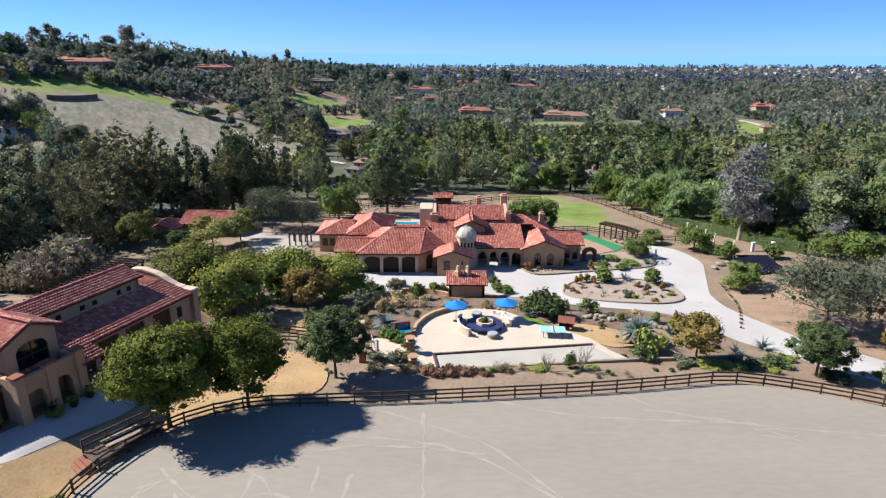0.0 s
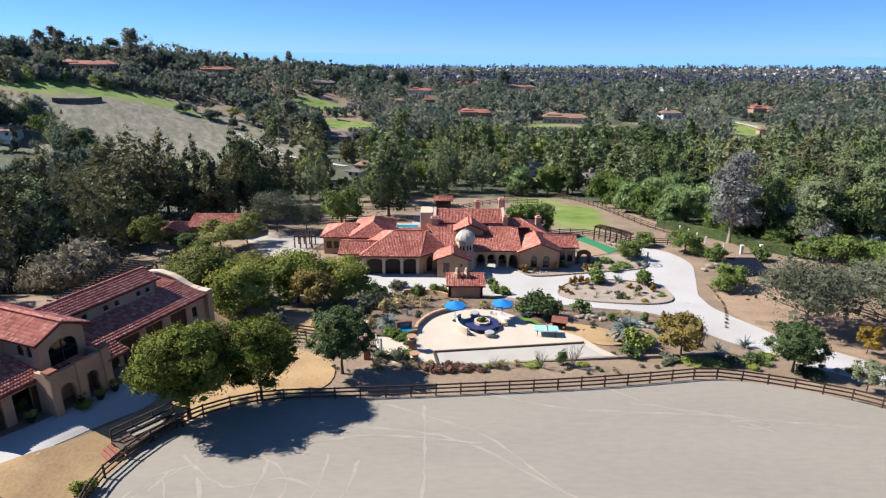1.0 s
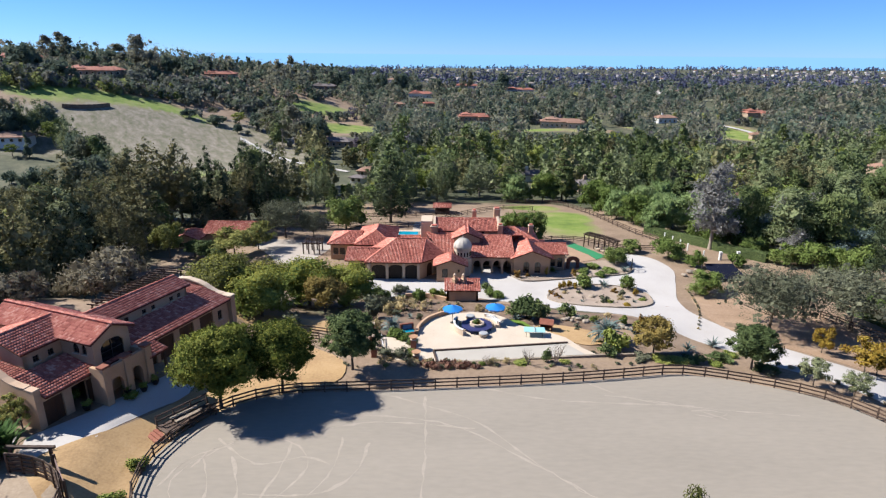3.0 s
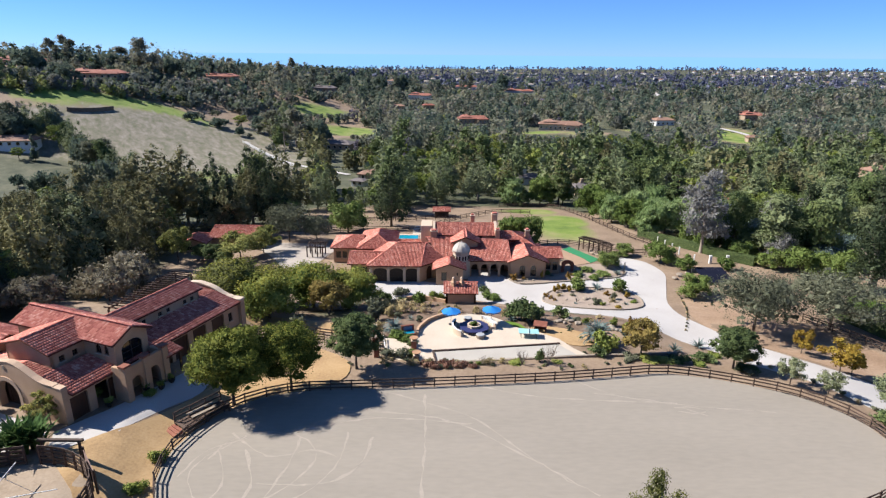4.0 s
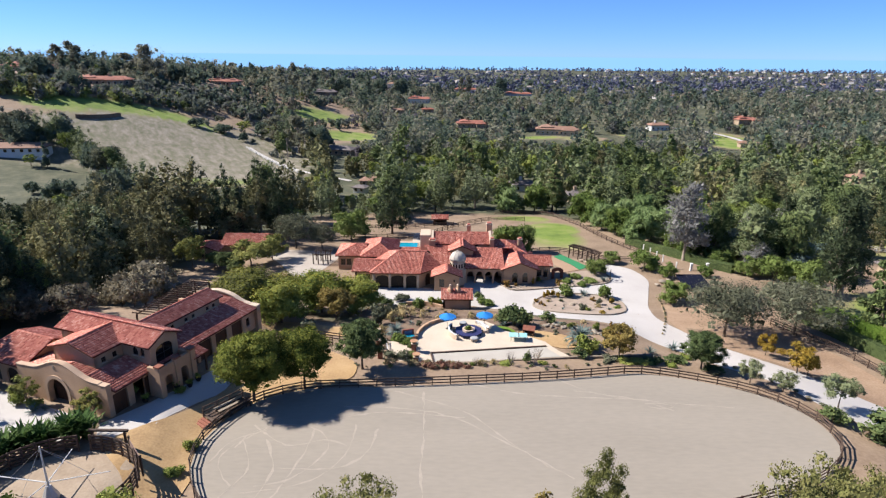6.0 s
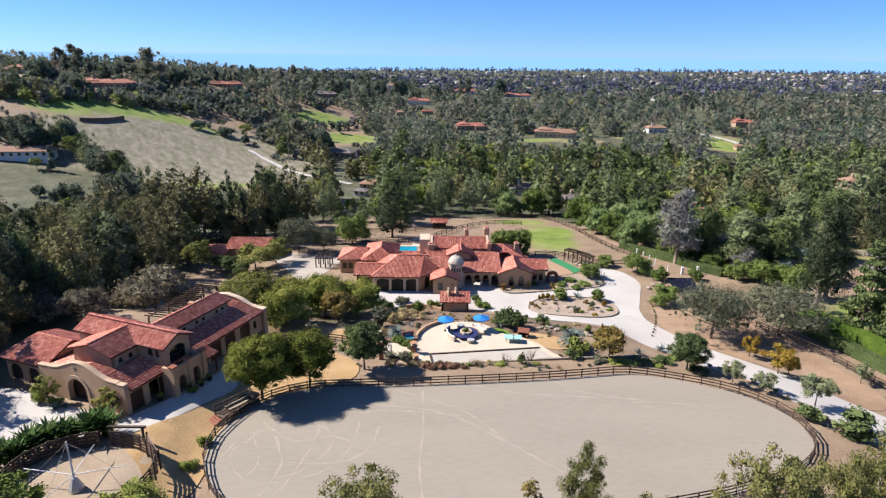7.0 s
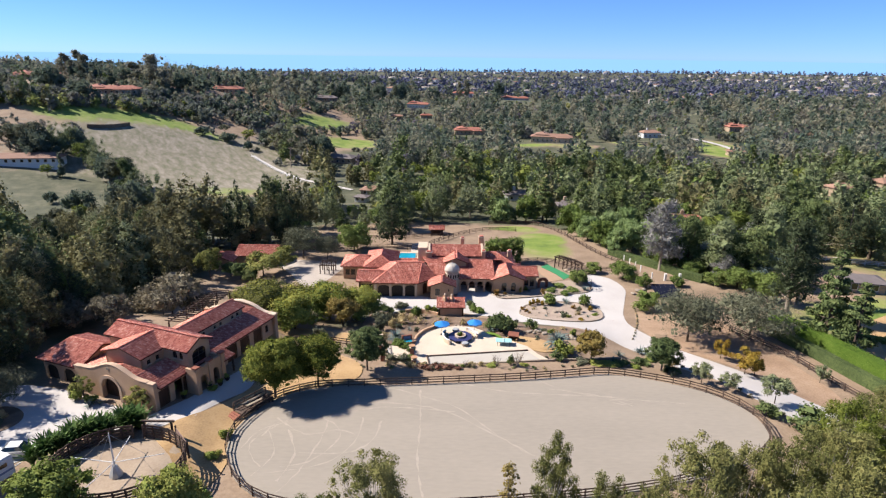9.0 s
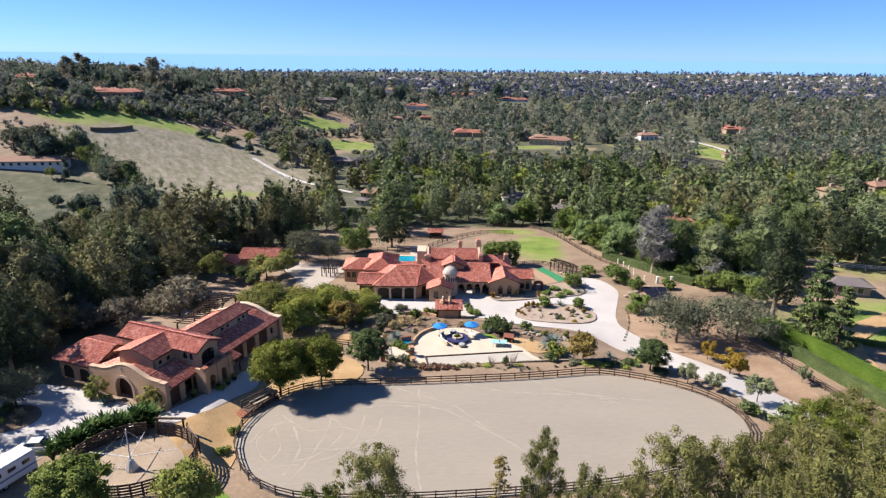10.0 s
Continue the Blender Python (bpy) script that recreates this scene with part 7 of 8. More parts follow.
def ring_seg(b, r0, r1, a0, a1, z0, z1, n=10):
    """Part of a ring wall, angles in degrees."""
    for k in range(n):
        t0, t1 = radians(a0 + (a1 - a0) * k / n), radians(a0 + (a1 - a0) * (k + 1) / n)
        v = [(r * math.cos(t), r * math.sin(t), z) for z in (z0, z1) for r, t in ((r0, t0), (r1, t0), (r1, t1), (r0, t1))]
        b.add(v, [(0, 1, 2, 3), (7, 6, 5, 4), (0, 4, 5, 1), (1, 5, 6, 2), (2, 6, 7, 3), (3, 7, 4, 0)])
    return b


fire = thing("fire_table", "octagonal navy-tiled table ring round a planted stone bowl", "table", (4.75, 61.6, PZ))
part("tabletop", ring_seg(Build(), 1.0, 2.15, 22.5, 382.5, 0.38, 0.52, 8).weld(), NAVY, fire, "dark navy tiled octagonal top")
for k in range(8):
    a = radians(22.5 + 45 * k)
    part("leg", Build().box(1.9 * math.cos(a) - 0.1, 1.9 * math.sin(a) - 0.1, 0, 1.9 * math.cos(a) + 0.1, 1.9 * math.sin(a) + 0.1, 0.378, 0.02), NAVY, fire)
part("stone_bowl", ring_seg(Build(), 0.72, 1.0, 22.5, 382.5, 0, 0.82, 8).weld(), CREAM, fire, "pale carved stone planter rim")
part("soil", Build().spin([(0.72, 0.05), (0.72, 0.66)], 8), MULCH, fire)
plant(BUSH["lime"], 4.75, 61.6, 0.75, 1.25, z=PZ + 0.6)
plant(BUSH["gold"], 4.95, 61.4, 0.5, 0.6, z=PZ + 0.62)
for x, y, a0, a1, lab in ((4.75, 61.6, 148, 232, "curved cream plastered bench with dark cushions"), (4.75, 61.6, 2, 66, "curved cream plastered bench with white back rail")):
    bench = thing("curved_bench", lab, "bench", (x, y, PZ), group="terrace benches")
    part("seat", ring_seg(Build(), 2.4, 2.9, a0, a1, 0, 0.42).weld(), CREAM, bench)
    part("backrest", ring_seg(Build(), 2.9, 3.1, a0, a1, 0, 0.85).weld(), CREAM, bench)
    part("coping", ring_seg(Build(), 2.87, 3.14, a0, a1, 0.853, 0.91).weld(), WHITE, bench)
    for k in range(4):
        t0 = a0 + 8 + (a1 - a0 - 26) * k / 3
        part("cushion", ring_seg(Build(), 2.76, 2.89, t0, t0 + 11, 0.425, 0.82, 2).weld(), BLACK if a0 > 90 else WHITE, bench)
for x, y, mt in ((5.5, 59.1, CREAM), (4.0, 64.5, CREAM)):
    stool = thing("drum_stool", "round grey drum stool beside the fire table", "stool", (x, y, PZ), group="terrace stools")
    part("drum", Build().spin([(0.5, 0), (0.62, 0.12), (0.62, 0.42), (0.55, 0.47)], 16), STONE, stool)
    part("cushion", Build().spin([(0.56, 0.473), (0.6, 0.5), (0.5, 0.56)], 16), material("grey_cushion", [(0.230, 0.238, 0.245), (0.317, 0.324, 0.331)]), stool)


def parasol(x, y, turn):
    p = thing("parasol", "open bright blue canvas parasol on a pole", "parasol", (x, y, PZ), turn, group="blue parasols")
    part("base", Build().spin([(0.32, 0), (0.32, 0.06), (0.08, 0.12)], 14), BLACK, p)
    part("pole", Build().tube((0, 0, 0.1), (0, 0, 2.62), 0.028, n=8), WOOD_DARK, p)
    c = Build()
    rim = [(1.38 * math.cos(math.pi / 4 * k + 0.39), 1.38 * math.sin(math.pi / 4 * k + 0.39), 2.02) for k in range(8)]
    for k in range(8):
        a, d = Vector(rim[k]), Vector(rim[(k + 1) % 8])
        top = Vector((0, 0, 2.58))
        m = (a + d) / 2 + Vector((0, 0, 0.05))
        c.add([a, m, top], [(0, 1, 2)])
        c.add([m, d, top], [(0, 1, 2)])
        c.add([a, d, d - Vector((0, 0, 0.12)), a - Vector((0, 0, 0.12))], [(0, 1, 2, 3)])
    can = part("canopy", c, BLUE_CLOTH, p, "bright blue canvas canopy")
    for k in range(8):
        part("rib", Build().tube(Vector(rim[k]) - Vector((0, 0, 0.02)), (0, 0, 2.5), 0.012, n=4), WOOD_DARK, p)
    part("finial", Build().spin([(0.05, 2.58), (0.03, 2.68), (0.005, 2.74)], 8), WOOD_DARK, p)


parasol(1.55, 63.2, 10)
parasol(7.35, 63.9, 30)
pong = thing("table_tennis_table", "faded teal table-tennis table on dark legs", "table", (12.1, 59.7, PZ), -4)
for s in (-1, 1):
    part("half_top", Build().box(min(0.01 * s, 1.37 * s), -0.76, 0.73, max(0.01 * s, 1.37 * s), 0.76, 0.765, 0.008), TEAL_TOP, pong)
    for u in (-1, 1):
        part("leg", Build().box(1.05 * s - 0.03, 0.6 * u - 0.03, 0, 1.05 * s + 0.03, 0.6 * u + 0.03, 0.728), BLACK, pong)
part("net", Build().box(-0.006, -0.85, 0.768, 0.006, 0.85, 0.92), WHITE, pong)
hut = thing("play_house", "small reddish timber play house with open front", "play house", (14.2, 62.6, float(ground_z(14.2, 62.6)) + 0.1), -15)
part("wall", Build().box(-0.8, 0.55, 0, 0.8, 0.65, 1.0), BRICK, hut)
part("wall", Build().box(-0.8, -0.6, 0, -0.7, 0.548, 1.0), BRICK, hut)
part("wall", Build().box(0.7, -0.6, 0, 0.8, 0.548, 1.0), BRICK, hut)
part("roof", Build().slab([(-0.95, -0.8, 0.98), (0.95, -0.8, 0.98), (0.95, 0, 1.5), (-0.95, 0, 1.5)], 0.06), BRICK, hut)
part("roof", Build().slab([(-0.95, 0.004, 1.5), (0.95, 0.004, 1.5), (0.684, 0.576, 0.706), (-0.95, 0.8, 0.98)], 0.06), BRICK, hut)


def brick_post(x, y, z, h, pot=False):
    p = thing("brick_pillar", "square red brick pillar" + (" carrying a wide terracotta bowl" if pot else " with a stone cap"), "pillar", (x, y, z), group="garden pillars")
    part("shaft", Build().box(-0.32, -0.32, -0.5, 0.32, 0.32, h, 0.015), BRICK, p)
    part("cap", Build().box(-0.4, -0.4, h + 0.003, 0.4, 0.4, h + 0.1, 0.02), CREAM, p)
    if pot:
        part("bowl", Build().spin([(0.22, h + 0.104), (0.5, h + 0.4), (0.58, h + 0.42), (0.56, h + 0.47), (0.48, h + 0.44)], 16), material("terracotta_pot", [(0.259, 0.137, 0.072), (0.360, 0.209, 0.122)]), p)


brick_post(-3.35, 55.6, PZ, 1.25, True)
brick_post(-2.9, 52.7, PZ - 0.2, 0.9, True)
brick_post(-9.0, 60.2, -1.0, 1.7)
brick_post(-8.6, 57.4, -0.9, 1.3)
brick_post(-8.0, 53.7, -0.8, 1.5)
font = thing("wall_fountain", "red brick garden fountain with a blue tiled back", "fountain", (-4.3, 59.6, PZ), 18)
part("basin", Build().box(-0.9, -0.75, 0, 0.9, 0.6, 0.55, 0.04), BRICK, font)
part("back", Build().box(-0.9, 0.3, 0.552, 0.9, 0.62, 1.35, 0.03), BRICK, font)
part("tile_panel", Build().box(-0.6, 0.27, 0.62, 0.6, 0.298, 1.2), material("blue_glazed_tile", [(0.072, 0.094, 0.187), (0.173, 0.202, 0.302)], fine=8, rough=0.3), font)
part("water", Build().box(-0.75, -0.6, 0.553, 0.75, 0.25, 0.565), POOL, font)
rail = thing("stair_rail", "white-topped timber stair balustrade below the garden", "balustrade", (-7.6, 58.6, -0.8))
for k in range(9):
    y = 58.2 - 0.55 * k
    child("baluster", Build().box(-7.62 + 0.1 * k - 0.05, y - 0.05, -1.3, -7.62 + 0.1 * k + 0.05, y + 0.05, 0.05 - 0.02 * k), WHITE, rail)
child("handrail", Build().beam((-7.6, 58.4, 0.1), (-6.8, 53.6, -0.1), 0.1, 0.08), WHITE, rail)
steps = thing("garden_steps", "pale concrete garden steps", "steps", (-6.4, 57, -1.0))
for k in range(5):
    child("step", Build().box(-7.2 + 0.36 * k, 55.2, -1.3, -6.84 + 0.36 * k, 58.3, -0.95 + 0.1 * k, 0.01), PATIO, steps)

# hearth hut above the terrace
kz = float(ground_z(3.4, 80.5)) + 0.25
kiosk = thing("hearth_hut", "small tan stucco hearth hut with red tile roof", "hut", (3.4, 80.6, kz))
wall(kiosk, (0.9, 79.6), (6.0, 79.6), kz - 0.4, kz + 1.95)
wall(kiosk, (6.0, 79.6), (6.0, 81.6), kz - 0.4, [(0, kz + 1.95), (2.3, kz + 2.7)])
wall(kiosk, (6.0, 81.6), (0.9, 81.6), kz - 0.4, kz + 2.6)
wall(kiosk, (0.9, 81.6), (0.9, 79.6), kz - 0.4, [(0, kz + 2.7), (2.3, kz + 1.95)])
roof(kiosk, [[(0.5, 79.2, kz + 1.98), (6.4, 79.2, kz + 1.98), (6.4, 82.0, kz + 3.0), (0.5, 82.0, kz + 3.0)]], [((0.5, 82.0, kz + 3.0), (6.4, 82.0, kz + 3.0))])
for x in (2.2, 3.6):
    c = child("chimney_pot", Build().spin([(0.5, kz + 2.2), (0.5, kz + 3.2), (0.62, kz + 3.3), (0.36, kz + 3.5), (0.3, kz + 3.9)], 4, (x, 81.2)), STUCCO, kiosk)
    part("finial", Build().spin([(0.2, kz + 3.903), (0.26, kz + 4.1), (0.05, kz + 4.3)], 8, (x, 81.2)), CREAM, c)
low = thing("low_wall", "low tan stucco wall edging the motor court", "wall", (-2.6, 82, -4.8))
for p, q in zip(curve([(-6.0, 81.9), (-3.0, 82.2), (-0.9, 81.4), (0.8, 80.4)], False, 0.8), curve([(-6.0, 81.9), (-3.0, 82.2), (-0.9, 81.4), (0.8, 80.4)], False, 0.8)[1:]):
    child("wall_length", Build().beam((*p, -4.5), (*q, -4.5), 0.3, 1.1), STUCCO, low)

def white_post(name, label, x, y, w, h, cap):
    z = float(ground_z(x, y))
    p = thing(name, label, "post", (x, y, z), 30, group="white posts beside the hedge")
    part("shaft", Build().box(-w / 2, -w / 2, -0.2, w / 2, w / 2, h, 0.02), WHITE, p)
    part("cap", Build().box(-w / 2 - cap, -w / 2 - cap, h + 0.003, w / 2 + cap, w / 2 + cap, h + 0.1, 0.03), WHITE, p)


for x, y in ((50.6, 119.5), (51.1, 116.1), (51.5, 112.7), (51.8, 109.3), (52.5, 103.0)):
    white_post("marker_post", "slim white post along the paddock hedge", x, y, 0.22, 1.6, 0.03)

# pergolas
def pergola(name, label, pts, depth, h, nrm, step=0.9, group=""):
    line = curve(pts, False, step)
    z = float(ground_z(*line[len(line) // 2]))
    t = thing(name, label, "pergola", (line[0][0], line[0][1], z), group=group)
    n = len(line)
    off = np.array(nrm) * depth
    for k in range(0, n, max(1, (n - 1) // 3)):
        for s in (0, 1):
            q = line[k] + off * s
            child("post", Build().box(q[0] - 0.11, q[1] - 0.11, z - 0.3, q[0] + 0.11, q[1] + 0.11, z + h, 0.01), WOOD_DARK, t)
    for s in (0, 1):
        for p, q in zip(line[::4], list(line[4::4]) + [line[-1]]):
            child("beam", Build().beam((*(p + off * s), z + h + 0.1), (*(q + off * s), z + h + 0.1), 0.12, 0.22), WOOD_DARK, t)
    for p in line:
        a, c = p - off * 0.25, p + off * 1.25
        child("rafter", Build().beam((a[0], a[1], z + h + 0.30), (c[0], c[1], z + h + 0.30), 0.07, 0.17), WOOD_DARK, t)
    return t


pergola("pergola", "curved dark timber pergola beside the putting green", [(30.8, 113.2), (32.4, 111.6), (34.4, 109.2), (35.6, 106.8)], 1.6, 2.5, (0.78, 0.62), 0.5)
pergola("pergola", "dark timber pergola at the side of the house", [(-28.2, 108.2), (-24.4, 108.2)], 3.2, 2.4, (0, -1), 0.55)
pergola("pergola", "long dark timber pergola behind the stable", [(-44.6, 59.5), (-43.0, 66.5), (-41.6, 73.5)], 2.8, 2.2, (0.97, -0.2), 0.8)
for x, y in ((33.6, 108.2), (34.4, 107.0), (32.9, 109.6)):
    l = thing("lounge_chair", "cream cushioned outdoor lounge chair on dark legs", "chair", (x, y, float(ground_z(x, y)) + 0.08), 40, group="pergola chairs")
    part("seat", Build().box(-0.35, -0.4, 0.3, 0.35, 0.4, 0.48, 0.04), CREAM, l)
    part("backrest", Build().box(-0.35, 0.3, 0.483, 0.35, 0.45, 0.95, 0.04), CREAM, l)
    for u in (-0.3, 0.3):
        for w in (-0.34, 0.38):
            part("leg", Build().box(u - 0.03, w - 0.03, 0, u + 0.03, w + 0.03, 0.298), BLACK, l)
wheel = thing("wagon_wheel", "large dark wagon wheel standing beside the drive", "wheel", (36.2, 96.6, float(ground_z(36.2, 96.6))), 75)
rb = Build()
for k in range(24):
    a0, a1 = 2 * math.pi * k / 24, 2 * math.pi * (k + 1) / 24
    rb.tube((1.15 * math.cos(a0), 0, 1.2 + 1.15 * math.sin(a0)), (1.15 * math.cos(a1), 0, 1.2 + 1.15 * math.sin(a1)), 0.07, n=6, cap=False)
part("ring", rb.weld(), BLACK, wheel)
for k in range(5):
    a = math.pi * k / 5
    part("spoke", Build().tube((1.1 * math.cos(a), 0, 1.2 + 1.1 * math.sin(a)), (-1.1 * math.cos(a), 0, 1.2 - 1.1 * math.sin(a)), 0.03, n=5), BLACK, wheel)

# pool behind the house
pool = thing("swimming_pool", "turquoise swimming pool with pale stone deck behind the house", "pool", (-7.6, 119.6, float(ground_z(-7.6, 119.6))))
child("deck", Build().box(-12.5, 114.2, -6.4, -1.5, 123.6, -5.15), CREAM, pool)
child("coping", Build().box(-10.2, 116.9, -5.146, -5.2, 122.5, -5.06, 0.02), STONE, pool)
child("water", Build().box(-9.9, 117.2, -5.058, -5.5, 122.2, -5.04), POOL, pool)
for x, y in ((-4.6, 118), (-10.8, 121.5)):
    cyp = blades("grass_tuft", "spiky green tuft by the pool", 26, 1.2, 0.1, LEAF_DARK, 5)
    plant(cyp, x, y, 1.6, 1.2, z=-5.15)

# paddock, back and side fences
plain_fence("fence", "dark rail fence along the far edge of the paddock", [(18, 169), (34, 169), (40.4, 153), (43, 136), (45.6, 126), (48.4, 118.4), (50, 112), (49.6, 108)], 2.6, 1.3, (0.4, 0.8, 1.2), group="paddock fences")
plain_fence("fence", "dark rail fence in front of the paddock lawn", [(18.6, 113), (24, 117.5), (30.5, 117.5), (38.4, 110.6), (44.0, 110.0), (49.4, 108.2)], 2.6, 1.25, (0.4, 0.8, 1.15), group="paddock fences")
plain_fence("fence", "dark rail fence behind the house", [(-42, 126), (-27, 128), (-18, 129), (-10.6, 129.6), (-3, 128.4), (6, 128)], 2.8, 1.4, (0.45, 0.85, 1.3), group="paddock fences")
plain_fence("fence", "weathered rail fence across the rear paddock", [(-44, 139), (-26, 141), (-10, 143), (-3, 146), (4, 147)], 2.8, 1.3, (0.45, 0.85, 1.2), group="paddock fences")
plain_fence("fence", "dark rail fence of the rear paddock", [(-2, 134), (2, 141), (6, 147), (11, 153), (17, 157), (26, 156.6)], 2.8, 1.4, (0.45, 0.85, 1.3), group="paddock fences")
plain_fence("fence", "dark rail fence below the clipped hedge", [(56.5, 71), (58.8, 66), (61.6, 60), (63.6, 50.5), (65.6, 43), (68, 35)], 2.4, 1.3, (0.4, 0.85, 1.2), group="paddock fences")
plain_fence("fence", "dark rail fence of the stable paddock", [(-26, 58.9), (-21.6, 60.8), (-16.4, 60.0), (-12.5, 58.6)], 2.3, 1.35, (0.4, 0.85, 1.25), group="paddock fences")
plain_fence("fence", "dark rail fence of the stable run", [(-25.4, 57.2), (-20.4, 58.4), (-15.5, 58.2)], 2.3, 1.35, (0.4, 0.85, 1.25), group="paddock fences")


def hedge(label, pts, width, h, mat, seed, step=1.1, leaf=0.28, per=150):
    line = curve(pts, False, step)
    r = np.random.default_rng(seed)
    z = ground_z(line[:, 0], line[:, 1])
    t = thing("hedge", label, "hedge", (line[0][0], line[0][1], float(z[0])), group="clipped hedges")
    core = Build()
    d = np.gradient(line, axis=0)
    nrm = np.stack([-d[:, 1], d[:, 0]], -1) / np.linalg.norm(d, axis=1)[:, None]
    w = width / 2 * 0.9
    for i in range(len(line) - 1):
        v = [(*(line[k] + nrm[k] * s * w), z[k] + q) for k in (i, i + 1) for s, q in ((-1, -0.2), (1, -0.2), (1, h * 0.94), (-1, h * 0.94))]
        core.add(v, [(0, 1, 2, 3), (7, 6, 5, 4), (0, 4, 5, 1), (1, 5, 6, 2), (2, 6, 7, 3), (3, 7, 4, 0)])
    child("core", core.weld(), mat, t)
    n = per * len(line)
    i = r.integers(0, len(line) - 1, n)
    f = r.uniform(0, 1, n)[:, None]
    c, nn = line[i] * (1 - f) + line[i + 1] * f, nrm[i]
    side = r.integers(0, 3, n)
    u = np.where(side == 0, -1, np.where(side == 1, 1, r.uniform(-1, 1, n)))
    q = np.where(side == 2, h, r.uniform(0, h, n)) + r.normal(0, 0.07, n)
    pos = np.concatenate([c + nn * (u * width / 2 + r.normal(0, 0.07, n))[:, None], (z[i] + q)[:, None]], 1)
    out = np.where((side == 2)[:, None], [[0, 0, 1.0]], np.concatenate([nn * u[:, None], np.full((n, 1), 0.3)], 1)) + r.normal(0, 0.5, (n, 3))
    tt = np.cross(out, r.normal(size=(n, 3)))
    tt /= np.linalg.norm(tt, axis=1)[:, None]
    ss = np.cross(out / np.linalg.norm(out, axis=1)[:, None], tt)
    l = leaf * r.uniform(0.6, 1.3, n)[:, None]
    child("leaves", quads_mesh("leaves", np.stack([pos + tt * l * 0.5, pos + ss * l * 0.35, pos - tt * l * 0.5, pos - ss * l * 0.35], 1), mat), mat, t)
    return t


hedge("long clipped bright green hedge", [(63.0, 72.5), (65.6, 63), (68.2, 52), (71, 42), (74, 33)], 1.3, 2.1, LEAF_DARK, 301, leaf=0.15, per=260)
hedge("second clipped green hedge beyond a narrow gap", [(66.4, 75), (69.4, 64), (72.4, 53), (75.6, 43), (79, 34)], 2.0, 3.0, LEAF_HEDGE, 302, leaf=0.15, per=340)
hedge("dark clipped hedge beyond the paddock fence", [(48.6, 126.5), (53.0, 118.6), (56.6, 112.0), (60.2, 104.2), (63.4, 99.6)], 1.6, 1.9, LEAF_DARK, 303, leaf=0.18, per=240)
hedge("low clipped hedge in the neighbouring garden", [(76, 70), (82, 67), (90, 63)], 1.2, 0.9, LEAF_BRIGHT, 304)
for x, y in ((55.2, 101.6), (58.6, 101.4)):
    g = thing("gate_post", "white rendered square gate pillar", "gate post", (x, y, float(ground_z(x, y))), group="white gate posts")
    part("shaft", Build().box(-0.25, -0.25, -0.2, 0.25, 0.25, 1.6, 0.03), WHITE, g)
    part("cap", Build().box(-0.31, -0.31, 1.603, 0.31, 0.31, 1.7, 0.03), WHITE, g)
sol = thing("solar_array", "dark blue solar panels on a low ground frame", "solar array", (51.5, 93, float(ground_z(51.5, 93))), 0)
zz = float(ground_z(51.5, 93))
for i in range(5):
    for j in range(3):
        x0, y0 = 49.4 + 1.1 * i + 0.6 * j * 0.4, 89.6 + 2.4 * j
        child("panel", Build().slab([(x0, y0, zz + 0.5), (x0 + 1.05, y0, zz + 0.5), (x0 + 1.05, y0 + 2.3, zz + 1.0), (x0, y0 + 2.3, zz + 1.0)], 0.05), ASPHALT, sol)
for i in range(6):
    child("leg", Build().box(49.4 + 1.05 * i, 89.8, zz - 0.2, 49.5 + 1.05 * i, 89.9, zz + 0.5), STEEL, sol)
    child("leg", Build().box(49.4 + 1.05 * i, 96.5, zz - 0.2, 49.5 + 1.05 * i, 96.6, zz + 0.9), STEEL, sol)

# mounting deck and bench at the arena rail
deck = thing("viewing_deck", "weathered brown timber viewing deck with benches at the arena rail", "deck", (-24.3, 38.9, 0.3), 52)
for k in range(14):
    part("board", Build().box(-2.6 + 0.38 * k, -0.9, 0.33, -2.25 + 0.38 * k, 0.9, 0.38), WOOD_DARK, deck)
for x in (-2.5, 0, 2.5):
    for y in (-0.8, 0.8):
        part("leg", Build().box(x - 0.07, y - 0.07, -0.4, x + 0.07, y + 0.07, 0.328), WOOD_DARK, deck)
for k in range(4):
    part("post", Build().box(-2.6 + 1.72 * k, 0.86, 0.0, -2.48 + 1.72 * k, 0.98, 1.45), WOOD_DARK, deck)
for z in (0.85, 1.38):
    part("rail", Build().beam((-2.6, 0.92, z), (2.62, 0.92, z), 0.06, 0.14), WOOD_DARK, deck)
for k in range(3):
    part("step", Build().box(-3.0 - 0.34 * k, -0.8, -0.15, -2.68 - 0.34 * k, 0.8, 0.26 - 0.11 * k), BRICK, deck)
for y in (-0.35, 0.45):
    bb = thing("plank_bench", "grey weathered plank bench on the viewing deck", "bench", (-24.3 - 0.79 * y, 38.9 + 0.62 * y, 0.68), 52, group="deck benches")
    part("seat", Build().box(-1.4, -0.2, 0.42, 1.4, 0.2, 0.47, 0.01), STONE, bb)
    for x in (-1.2, 1.2):
        part("leg", Build().box(x - 0.05, -0.16, 0, x + 0.05, 0.16, 0.418), WOOD_DARK, bb)

